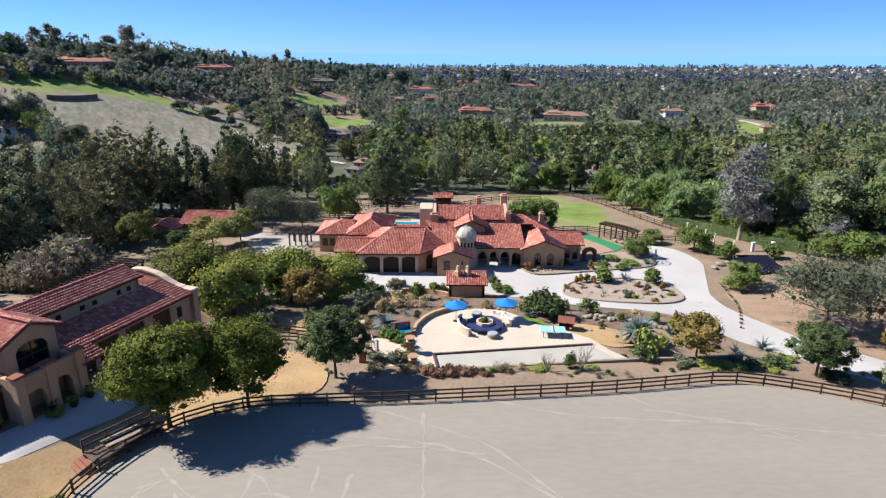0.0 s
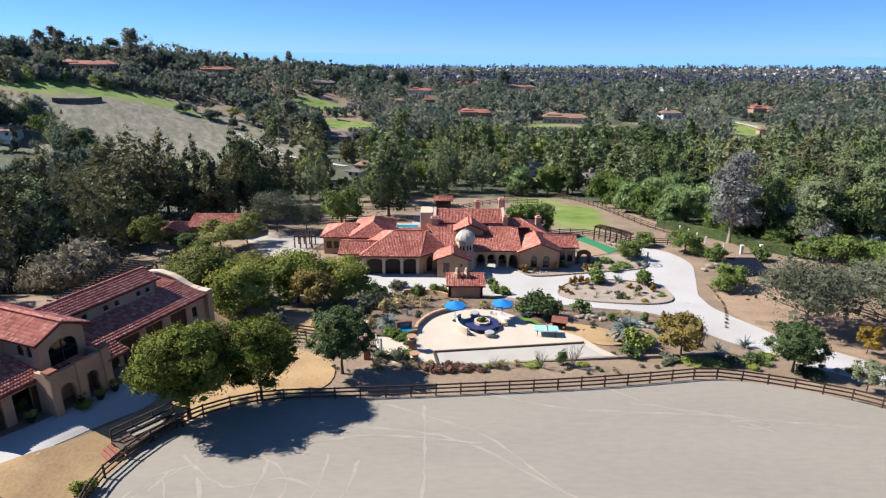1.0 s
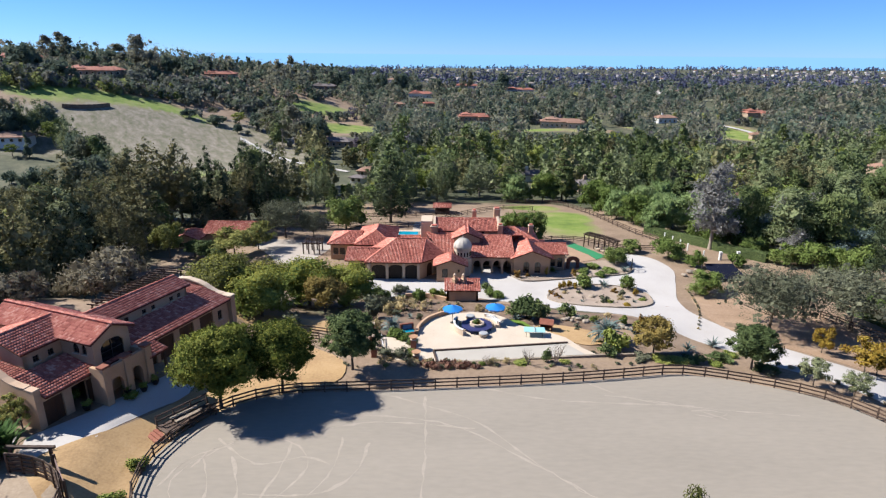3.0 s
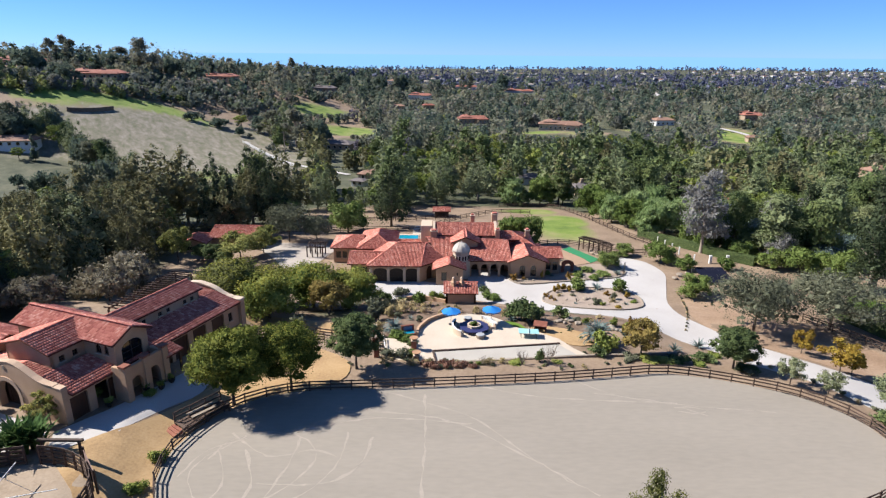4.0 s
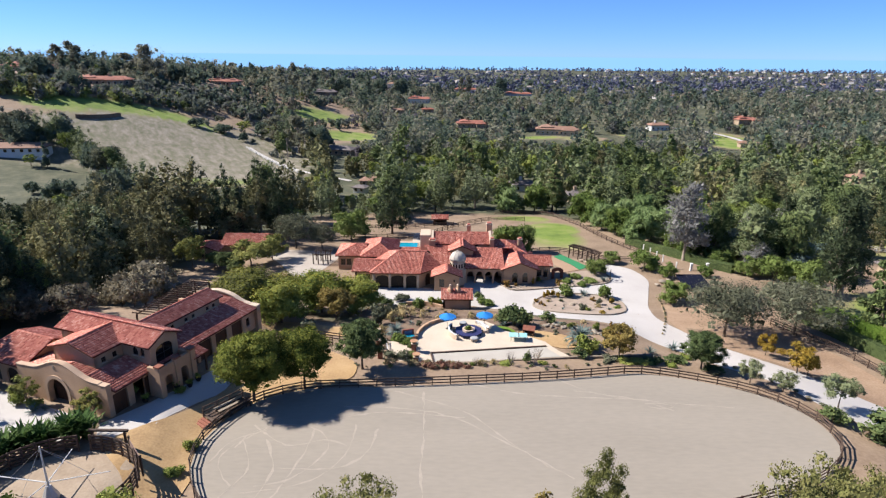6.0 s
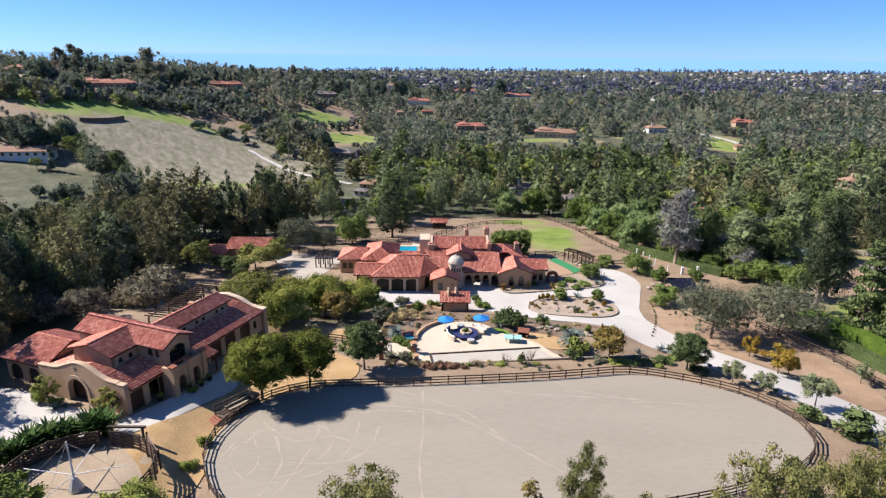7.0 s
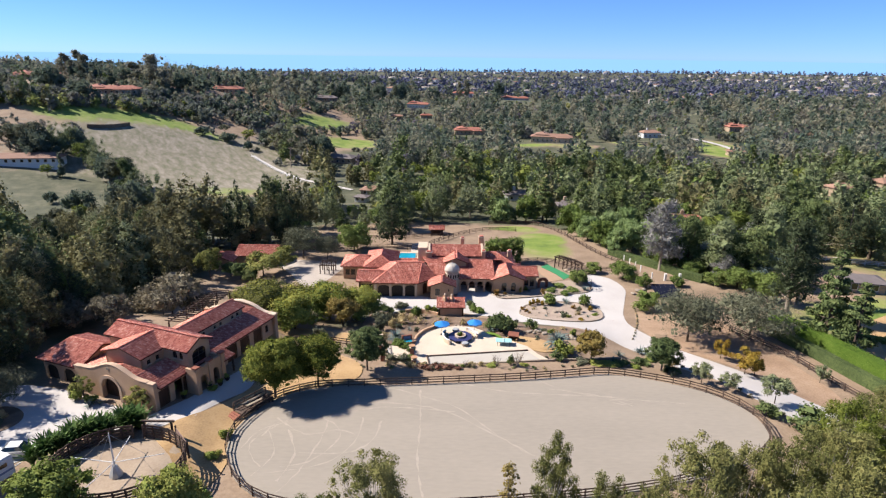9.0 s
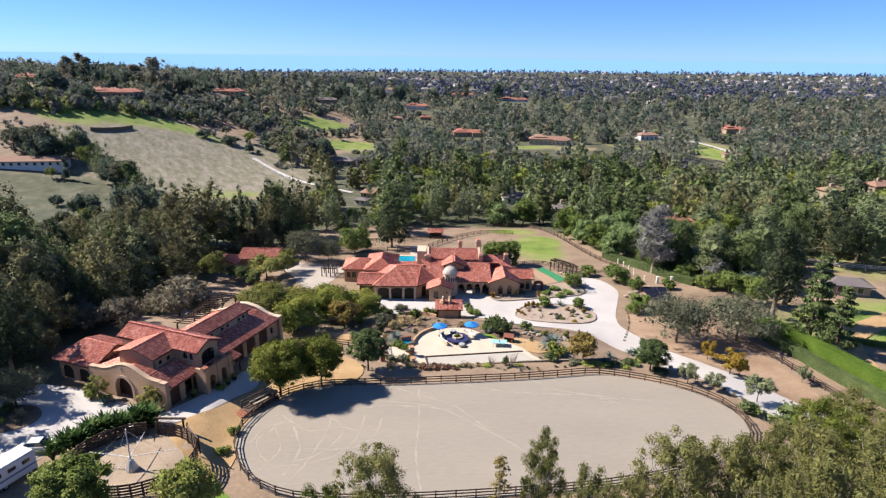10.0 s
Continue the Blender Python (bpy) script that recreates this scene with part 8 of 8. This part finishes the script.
# round pen with its horse walker
PEN = (-34.8, 23.6)
PENZ = float(ground_z(*PEN))
tagged(sheet("pen_floor", [(PEN[0] + 7.0 * math.cos(2 * math.pi * k / 40), PEN[1] + 5.9 * math.sin(2 * math.pi * k / 40)) for k in range(40)], PEN_SAND, 0.05, 1.5), "trampled tan sand floor of the round pen", "pen floor", kind="structure")
pen = thing("round_pen", "round pen of dark horizontal boards", "fence", (*PEN, PENZ))
for k in range(36):
    a0, a1 = 2 * math.pi * k / 36, 2 * math.pi * (k + 1) / 36
    p = (PEN[0] + 7.1 * math.cos(a0), PEN[1] + 6.0 * math.sin(a0))
    q = (PEN[0] + 7.1 * math.cos(a1), PEN[1] + 6.0 * math.sin(a1))
    child("post", Build().box(p[0] - 0.08, p[1] - 0.08, PENZ - 0.3, p[0] + 0.08, p[1] + 0.08, PENZ + 1.95, 0.01), WOOD_DARK, pen)
    if k == 9:
        continue
    for h in (0.3, 0.68, 1.06, 1.44, 1.82):
        child("board", Build().beam((*p, PENZ + h), (*q, PENZ + h), 0.05, 0.24), WOOD_DARK, pen)
gatep = thing("pen_gate", "faded pink-brown boarded gate standing open", "gate", (-30.4, 29.0, PENZ))
for h in np.arange(0.25, 2.0, 0.22):
    child("board", Build().beam((-30.6, 29.2, PENZ + h), (-28.0, 26.2, PENZ + h), 0.05, 0.19), material("faded_board", [(0.144, 0.094, 0.079), (0.230, 0.158, 0.137)], stretch=(1, 1, 3)) if h < 0.3 else bpy.data.materials["faded_board"], gatep)
for x, y in ((-30.6, 29.2), (-28.0, 26.2)):
    child("post", Build().box(x - 0.08, y - 0.08, PENZ - 0.2, x + 0.08, y + 0.08, PENZ + 2.15, 0.01), WOOD_DARK, gatep)
arch = thing("pen_gateway", "dark timber gateway frame of the pen", "gate", (-33.2, 30.6, PENZ))
for x in (-34.9, -31.6):
    child("post", Build().box(x - 0.1, 30.2, PENZ - 0.2, x + 0.1, 30.4, PENZ + 1.9, 0.01), WOOD_DARK, arch)
child("lintel", Build().box(-35.3, 30.15, PENZ + 1.903, -31.2, 30.45, PENZ + 2.1, 0.02), WOOD_DARK, arch)
walker = thing("horse_walker", "white steel horse walker with long arms on a concrete foot", "horse walker", (-34.7, 22.8, PENZ + 0.05))
part("foot", Build().spin([(0.75, 0), (0.7, 0.3), (0.28, 1.25), (0.22, 1.35)], 8), STEEL, walker)
part("mast", Build().tube((0, 0, 1.3), (0, 0, 5.5), 0.10, 0.06, 8), WHITE, walker)
for a in (18, 95, 172, 262):
    t0 = radians(a)
    tip = Vector((5.2 * math.cos(t0), 4.6 * math.sin(t0), 1.85))
    arm = part("arm", Build().tube((0, 0, 1.7), tip, 0.055, 0.04, 6), WHITE, walker)
    part("stay", Build().tube((0, 0, 5.3), tip * 0.7 + Vector((0, 0, 0.55)), 0.015, n=4), STEEL, arm)
BANANA = blades("bird_of_paradise", "broad-leaved green bird-of-paradise clump", 46, 2.6, 0.46, LEAF_BANANA, 311, (66, 98), 0.32)
for k in range(30):
    a = k / 29
    x, y = -45.2 + 9.2 * a, 24.6 + 7.2 * a + 1.4 * math.sin(math.pi * a)
    s = random.uniform(2.3, 3.1)
    plant(BANANA, x + random.uniform(-0.6, 0.6), y + random.uniform(-0.6, 0.6), s, s * 1.15)

# horse trailer and car in the court
trailer = thing("horse_trailer", "long white box horse trailer parked in court", "trailer", (-47.9, 19.6, PENZ + 0.05), -22)
part("body", Build().box(-1.25, -3.6, 0.55, 1.25, 3.6, 2.85, 0.12), WHITE, trailer)
part("roof", Build().box(-1.2, -3.5, 2.852, 1.2, 3.5, 2.95, 0.06), WHITE, trailer)
part("stripe", Build().box(1.252, -3.4, 1.2, 1.262, 3.4, 1.45), material("blue_grey_stripe", [(0.115, 0.144, 0.216), (0.158, 0.187, 0.259)]), trailer)
for y in (-2.4, -0.8, 0.8, 2.4):
    part("window", Build().box(1.253, y - 0.45, 1.9, 1.275, y + 0.45, 2.35), GLASS, trailer)
for x in (-1.05, 1.05):
    for y in (-1.0, -0.1):
        w = part("wheel", Build().tube((x - 0.12, y, 0.37), (x + 0.12, y, 0.37), 0.37, n=16), RUBBER, trailer)
        part("rim", Build().tube((x - 0.125, y, 0.37), (x + 0.125, y, 0.37), 0.2, n=12), STEEL, w)
part("drawbar", Build().beam((0, 3.6, 0.5), (0, 4.9, 0.5), 0.12, 0.12), STEEL, trailer)


def car(x, y, turn, label):
    c = thing("car", label, "car", (x, y, float(ground_z(x, y)) + 0.07), turn)
    lower = Build()
    prof = [(-2.2, 0.35), (2.2, 0.35), (2.25, 0.7), (2.0, 0.88), (1.0, 0.95), (-1.7, 1.0), (-2.2, 0.9)]
    cab = [(1.0, 0.952), (0.35, 1.42), (-1.1, 1.46), (-1.75, 1.0)]
    for ring, w in ((prof, 0.88),):
        n = len(ring)
        v = [(px, s * w, pz) for s in (-1, 1) for px, pz in ring]
        lower.add(v, [tuple(range(n)), tuple(range(2 * n - 1, n - 1, -1))] + [(i, n + i, n + (i + 1) % n, (i + 1) % n) for i in range(n)])
    part("body", lower, WHITE, c)
    g = Build()
    v = [(px, s * (0.78 if pz < 1.2 else 0.62), pz) for s in (-1, 1) for px, pz in cab]
    g.add(v, [(0, 1, 2, 3), (7, 6, 5, 4)] + [(i, 4 + i, 4 + (i + 1) % 4, (i + 1) % 4) for i in range(4)])
    part("windows", g, GLASS, c)
    part("roof", Build().box(-1.08, -0.62, 1.455, 0.36, 0.62, 1.49, 0.02), WHITE, c)
    for wx in (-1.4, 1.4):
        for s in (-0.8, 0.8):
            wh = part("wheel", Build().tube((wx, s - 0.1, 0.32), (wx, s + 0.1, 0.32), 0.32, n=16), RUBBER, c)
            part("rim", Build().tube((wx, s - 0.105, 0.32), (wx, s + 0.105, 0.32), 0.19, n=12), STEEL, wh)
    for s in (-0.6, 0.6):
        part("headlight", Build().box(2.2, s - 0.18, 0.62, 2.26, s + 0.18, 0.78, 0.02), STEEL, c)


car(-47.6, 26.2, 8, "white saloon car parked in the court")
car(-53.0, 22.6, 15, "white car parked beside the trailer")
for x, y in ((-31.2, 41.6), (-30.0, 42.4), (-29.6, 44.0), (-33.6, 38.6)):
    pt = thing("plant_pot", "dark round plant pot by the stable wall", "pot", (x, y, float(ground_z(x, y)) + 0.06), group="stable pots")
    part("pot", Build().spin([(0.22, 0), (0.36, 0.3), (0.38, 0.5), (0.32, 0.48)], 14), BLACK, pt)
    plant(BUSH["green"], x, y, 0.9, 1.0, z=float(ground_z(x, y)) + 0.45)
SHRUB_T = tree("tree", "small multi-stemmed tree against the stable front", "tree", "round", 3.6, 2.8, 22, 2200, 0.17, LEAF_GOLD, seed=51, thick=0.022, core=0.6, stems=3)
for x, y, h, w in ((-46.6, 37.7, 3.8, 3.0), (-38.6, 35.6, 3.4, 2.6), (-37.4, 35.2, 3.2, 2.4)):
    plant(SHRUB_T, x, y, h, w)
for x, y, h, w, k in ((-45.4, 37.4, 1.6, 2.0, "green"), (-39.9, 36.2, 1.3, 1.8, "dark"), (-57.4, 34.4, 1.4, 2.2, "dark"), (-55, 33.4, 1.2, 2.0, "dry"), (-54.2, 31.8, 1.0, 1.8, "grey"), (-56.8, 31.6, 1.2, 2.2, "green"), (-59, 31, 1.4, 2.2, "dark")):
    plant(BUSH[k], x, y, h, w)

# cottage behind the orchard
cz = float(ground_z(-48, 116)) + 0.2
cottage = thing("cottage", "low tan stucco cottage with faded red tile roof", "cottage", (-48, 116, cz))
block(cottage, -56.0, -51, 108.5, 115, cz - 0.6, cz + 2.3, cz + 3.5, "y", ("gable", "hip"), south=[(1.5, 0.9, 1.2, 2.1, False, "window"), (3.5, 0.9, 1.2, 2.1, False, "window")])
block(cottage, -51, -41.5, 112.5, 120.5, cz - 0.6, cz + 2.5, cz + 4.0, "x", ("gable", "gable"), south=[(3.0, 1.2, 1.2, 2.2, False, "window"), (7.0, 2.2, 0.6, 2.4, False, "door")])
shz = float(ground_z(0, 151))
shed = thing("field_shelter", "dark timber field shelter with brown roof", "shed", (0, 151, shz))
block(shed, -2.0, 2.0, 149.6, 152.4, shz - 0.3, shz + 2.0, shz + 2.8, "x", ("gable", "gable"), south=[(2.0, 2.6, 0, 1.7, False, "open")], mat=WOOD_DARK)

# ---- houses across the valley ----
ROOF_RED = material("far_red_tile", [(0.150, 0.048, 0.032), (0.235, 0.088, 0.062), (0.300, 0.145, 0.108)], scale=0.6, fine=4, bump=0.5, each=0.5)
ROOF_TAN = material("far_tan_tile", [(0.173, 0.094, 0.065), (0.259, 0.158, 0.115)], scale=0.6, fine=4, bump=0.5, each=0.4)
ROOF_PALE = material("far_pale_tile", [(0.230, 0.190, 0.165), (0.330, 0.285, 0.255)], scale=0.6, fine=4, bump=0.5, each=0.4)
WALL_CHALK = material("far_chalk_wall", [(0.470, 0.440, 0.440), (0.560, 0.525, 0.520)], scale=0.6, fine=5)
WALL_TAN = material("far_tan_wall", [(0.245, 0.180, 0.122), (0.331, 0.259, 0.187)], scale=0.6, fine=5)


def far_house(x, y, w, d, h, turn, walls, roofs, label, wing=True, chim=1, windows=True):
    z = float(ground_z(x, y))
    t = thing("house", label, "house", (x, y, z), turn, group="valley houses")

    def body(x0, x1, y0, y1, hh, rise):
        part("wall", Build().box(x0, y0, -3, x1, y1, hh), walls, t)
        o = 0.7
        m = (y0 + y1) / 2
        run_ = (y1 - y0) / 2 + o
        rb_ = Build()
        pts = [(x0 - o, y0 - o, hh), (x1 + o, y0 - o, hh), (x1 + o, y1 + o, hh), (x0 - o, y1 + o, hh), (x0 - o + run_ * 0.8, m, hh + rise), (x1 + o - run_ * 0.8, m, hh + rise)]
        rb_.add([(a, c, e + 0.004) for a, c, e in pts] + [(a, c, e - 0.25) for a, c, e in pts[:4]], [(0, 1, 5, 4), (1, 2, 5), (2, 3, 4, 5), (3, 0, 4), (0, 6, 7, 1), (1, 7, 8, 2), (2, 8, 9, 3), (3, 9, 6, 0), (9, 8, 7, 6)])
        part("roof", rb_, roofs, t)
        n = max(2, int((x1 - x0) / 3.2))
        for k in range(n if windows else 0):
            cx = x0 + (k + 0.5) * (x1 - x0) / n
            wn = part("window", Build().box(cx - 0.75, y0 - 0.06, 0.8, cx + 0.75, y0 + 0.04, 2.3), WHITE, t)
            part("pane", Build().box(cx - 0.62, y0 - 0.09, 0.92, cx + 0.62, y0 - 0.062, 2.18), GLASS, wn)

    body(-w / 2, w / 2, -d / 2, d / 2, h, d * 0.2)
    if wing:
        body(w * 0.12, w * 0.42, -d * 0.8, -d / 2 + 0.3, h * 0.95, d * 0.13)
        body(-w * 0.38, -w * 0.1, -d * 0.3, d * 0.75, h * 1.35, d * 0.16)
    for k in range(chim):
        part("chimney", Build().box(-w * 0.2 + k * w * 0.3, -0.5, h, -w * 0.2 + k * w * 0.3 + 1.1, 0.5, h + d * 0.2 + 1.4, 0.05), walls, t)
    return t


far_house(-190, 238, 36, 9, 2.8, 8, WHITE, ROOF_TAN, "long low white ranch house with brown roof", False, 0)
far_house(24, 466, 24, 10, 3.6, 4, WALL_TAN, ROOF_RED, "valley house with red tile roof and tan walls")
far_house(-26, 690, 26, 10, 5.0, -6, WHITE, ROOF_RED, "large white house with red roof and tall chimneys", True, 2)
far_house(84, 420, 30, 10, 4.0, -10, CREAM, ROOF_TAN, "broad cream house with brown hipped roof on a knoll")
far_house(168, 452, 15, 9, 4.0, 12, WHITE, ROOF_TAN, "white stucco house beside a country road", False)
far_house(266, 512, 18, 10, 4.4, 6, WALL_TAN, ROOF_RED, "house with vivid red roof among trees", True, 2)
far_house(-58, 318, 17, 9, 3.2, -12, WALL_TAN, GREY_ROOF, "low house with grey roof below the hill", False)
far_house(-212, 366, 34, 10, 3.4, 12, WALL_TAN, ROOF_RED, "long house with red tile roof on the hill", True, 2)
far_house(-292, 420, 34, 11, 3.4, 20, WALL_TAN, ROOF_RED, "red-roofed house on the crest of the hill", True)
far_house(-176, 478, 26, 10, 3.4, 5, WALL_TAN, ROOF_RED, "red-roofed house among the crest trees", True)
far_house(-32, 214, 5, 4, 2.4, -20, WHITE, GREY_ROOF, "small white outbuilding in the wood", False, 0)
far_house(-28, 232, 12, 7, 2.6, -12, WALL_TAN, ROOF_TAN, "brown-roofed house in the wood", False, 0)
far_house(35, 226, 11, 7, 3.0, 10, WHITE, GREY_ROOF, "pale house with grey roof in the wood", False)
far_house(52, 200, 10, 7, 2.8, 10, WALL_TAN, GREY_ROOF, "small house with grey roof in the wood", False)
far_house(88, 170, 14, 8, 2.9, -16, WALL_TAN, ROOF_RED, "low red-roofed house behind the silver tree", False)
far_house(189, 244, 12, 8, 4.2, 20, WALL_TAN, ROOF_TAN, "tan house beyond the wood", False)
far_house(222, 258, 16, 9, 4.0, 14, WALL_TAN, ROOF_TAN, "tan house with pale roof beyond the wood", False)
far_house(98, 96, 8.5, 5.5, 2.7, -12, WALL_TAN, GREY_ROOF, "long grey-roofed stable in the neighbouring field", False, 0)
far_house(-43, 560, 13, 8, 3.2, 0, WALL_TAN, ROOF_TAN, "small tan house across the valley", False)
far_house(-14, 575, 11, 7, 3.2, 5, WALL_TAN, ROOF_RED, "small red-roofed house across the valley", False)
far_house(119, 960, 44, 12, 4.2, -5, WALL_CHALK, ROOF_RED, "long red-roofed house far across the valley")
far_house(40, 1060, 40, 12, 4.2, 5, WALL_CHALK, ROOF_RED, "red-roofed house on the far slope")
far_house(308, 460, 17, 9, 3.6, 8, WALL_TAN, ROOF_TAN, "house with tan roof in the eastern valley", False)
far_house(300, 380, 20, 9, 3.4, 10, WHITE, GREY_ROOF, "low pale house in the eastern valley", False)
far_house(200, 370, 12, 7, 3.2, -8, WALL_TAN, ROOF_TAN, "small brown house beside the white lane", False)
far_house(-120, 610, 24, 10, 3.6, 10, WALL_TAN, GREY_ROOF, "house with dark roof among the ridge trees")
# the suburb on the plain: many small houses
for k, (x, y, s) in enumerate(SUBURB):
    far_house(x, y, 20 * s, 11 * s, 5.0 * s, rf.uniform(20, 75), (WHITE, WALL_CHALK)[k % 2], (ROOF_PALE, GREY_ROOF, ROOF_TAN, ROOF_PALE)[k % 4], ("white house with pale tiled roof on the distant plain", "house with grey roof on the distant plain", "white house with brown roof on the distant plain", "chalk-white house with pale roof on the distant plain")[k % 4], False, 0, False)
# Upright card that glows to give the hazy sea its brightness
tagged(part("backdrop", Build().add([(-1200, 4870, -160), (1200, 4870, -160), (4000, 4200, -160), (4000, 4200, 27), (1200, 4870, 27), (-1200, 4870, 27), (-4000, 4200, -160), (-4000, 4200, 27)], [(0, 1, 4, 5), (1, 2, 3, 4), (6, 0, 5, 7)]), GLOW_SEA), "upright glowing card for the hazy blue sea beyond the ridge", "sea", kind="structure")
# pale bluffs and lanes on the far slope
pole = thing("utility_pole", "weathered wooden utility pole on the slope", "pole", (-80.8, 292.8, float(ground_z(-80.8, 292.8))))
part("mast", Build().tube((0, 0, -0.5), (0, 0, 11.5), 0.28, 0.18, 8), BARK_PALE, pole)
part("crossarm", Build().box(-1.3, -0.1, 10.6, 1.3, 0.1, 10.85), BARK_PALE, pole)


def lane(name, label, pts, width, mat, lift=0.25, kind="structure", category="lane"):
    line = curve(pts, False, 6)
    d = np.gradient(line, axis=0)
    nrm = np.stack([-d[:, 1], d[:, 0]], -1) / np.linalg.norm(d, axis=1)[:, None] * width / 2
    b_ = Build()
    for i in range(len(line) - 1):
        q = [line[i] + nrm[i], line[i] - nrm[i], line[i + 1] - nrm[i + 1], line[i + 1] + nrm[i + 1]]
        b_.add([(*p, float(ground_z(*p)) + lift) for p in q], [(0, 1, 2, 3)])
    return tagged(part(name, b_.weld(), mat), label, category, kind=kind)


lane("lane", "pale concrete lane across the hill field", [(-106, 308), (-100, 301), (-92, 292), (-66, 262), (-40, 240)], 2.4, DRIVE)
lane("lane", "pale lane climbing the eastern knoll", [(175, 470), (190, 448), (202, 427), (209, 395), (196, 343), (196, 318)], 4.0, DRIVE, 0.4)
lane("lane", "track on the upper hill field", [(-260, 300), (-225, 318), (-205, 332), (-190, 352)], 4.0, DIRT, 0.3)
lane("lane", "dusty road in the neighbouring fields", [(75, 52), (80, 68), (95, 78), (120, 92), (150, 110)], 5.0, DIRT, 0.2)
wf = plain_fence("fence", "white rail fence of the neighbouring field", [(92, 132), (102, 124), (114, 117), (128, 112)], 3.0, 1.4, (0.5, 0.9, 1.3), mat=WHITE, group="white fences")
wf = plain_fence("fence", "white rail fence beside the hill lane", [(-106, 305), (-99, 297), (-92, 289), (-68, 259)], 4.0, 1.5, (0.5, 1.0, 1.4), mat=WHITE, post=0.2, group="white fences")
bank = Build()
line = curve([(-186, 288), (-181, 292), (-176, 299), (-173, 307)], False, 2)
for p, q in zip(line, line[1:]):
    bank.beam((*p, float(ground_z(*p)) + 0.6), (*q, float(ground_z(*q)) + 0.6), 0.8, 2.6)
tagged(part("earth_bank", bank.weld(), MULCH), "dark earth bank cut into the hill field", "bank", kind="structure")
# skyline trees on the crest
CREST = [tree("eucalyptus", "tall thin gum tree standing on the skyline", "tree", "tall", 24.0, 13.0, 34, 1500, 0.9, FAR_EUC_HAZED, BARK_PALE, seed=s, thick=0.011, core=0.6) for s in (71, 72)]
BROAD = tree("tree", "broad dark tree on the crest of the hill", "tree", "weep", 12.0, 15.0, 40, 2400, 0.7, FAR_DARK_HAZED, seed=73, thick=0.02, core=0.85)
SPIRE = tree("cypress", "dark narrow cypress on the skyline", "tree", "column", 14.0, 6.0, 26, 900, 0.8, FAR_DARK_HAZED, seed=74, thick=0.014, core=0.85)
for p, x, y, h, w in ((BROAD, -232, 335, 14.4, 22), (BROAD, -210, 330, 11.5, 18), (CREST[0], -277.5, 430, 20, 14), (CREST[1], -271, 436, 22.3, 14), (CREST[0], -262, 428, 20, 15), (SPIRE, -236, 400, 11.7, 6.4), (SPIRE, -232, 405, 13, 7.3), (BROAD, -231, 420, 11.7, 13), (CREST[1], -225, 425, 17, 19),
                     (CREST[0], -202.3, 405, 27.2, 18), (CREST[1], -195, 408, 17, 9), (BROAD, -194, 430, 14, 10), (BROAD, -189, 435, 14, 10), (BROAD, -182, 440, 12.7, 20), (SPIRE, -183, 480, 14.5, 6.2), (SPIRE, -175, 490, 11.6, 6), (CREST[1], -172, 500, 14, 10), (BROAD, -166, 520, 13.8, 13)):
    plant(p, x, y, h, w)
for p, x, y, h, w in ((BROAD, -155, 530, 15, 14), (CREST[0], -146, 540, 20.6, 12), (CREST[1], -139.5, 560, 26.9, 12), (CREST[0], -128.6, 600, 20.9, 11), (SPIRE, -113, 620, 27, 9), (BROAD, -104, 620, 20, 18), (SPIRE, -83.5, 680, 25, 9), (BROAD, -72, 700, 22, 18), (BROAD, -52.6, 720, 24, 22),
                     (BROAD, -11.6, 800, 22, 22), (CREST[0], 38, 900, 33, 15), (BROAD, 91.7, 950, 28, 24), (CREST[1], 27.6, 900, 29, 12)):
    plant(p, x, y, h, w)
for p, x, y, h, w in ((BROAD, -184, 245, 14, 16), (BROAD, -195, 252, 12, 14), (BROAD, -175, 257, 12, 14), (BROAD, -145, 228, 12, 12), (SPIRE, -182, 246, 6.5, 3), (SPIRE, -166, 229, 11, 4.5), (BROAD, -107, 169, 14, 15), (BROAD, -128, 176, 9, 12), (BROAD, -148.5, 192, 4.6, 6), (BROAD, -141, 327, 5.0, 9.4), (BROAD, -126, 328, 5.4, 12), (BROAD, -112, 319, 5, 6.3),
                     (CREST[0], -95.7, 324, 17, 16), (CREST[1], -79.4, 312, 21, 18), (BROAD, -70, 322, 15, 19), (BROAD, -104, 338, 11, 15)):
    plant(p, x, y, h, w)
# the trees that shelter the long house below the hill field
for k, x, y, h, w in ((3, -190, 247, 17, 15), (0, -182, 252, 15, 12), (1, -174.5, 254, 15, 13), (2, -166, 246, 10, 10), (6, -160, 243, 13, 9), (0, -154, 237, 16, 13), (1, -146, 231, 12, 10), (3, -139, 225, 14, 15), (6, -133, 219, 13, 12), (0, -126, 214, 11, 11),
                      (3, -201, 249, 13, 13), (2, -172, 228, 5, 6), (0, -88, 322, 22, 17), (2, -100, 334, 9, 10), (3, -152, 349, 6, 8), (2, -118, 342, 7, 9), (3, -134, 346, 6, 8)):
    plant(WOOD[k], x, y, h, w)
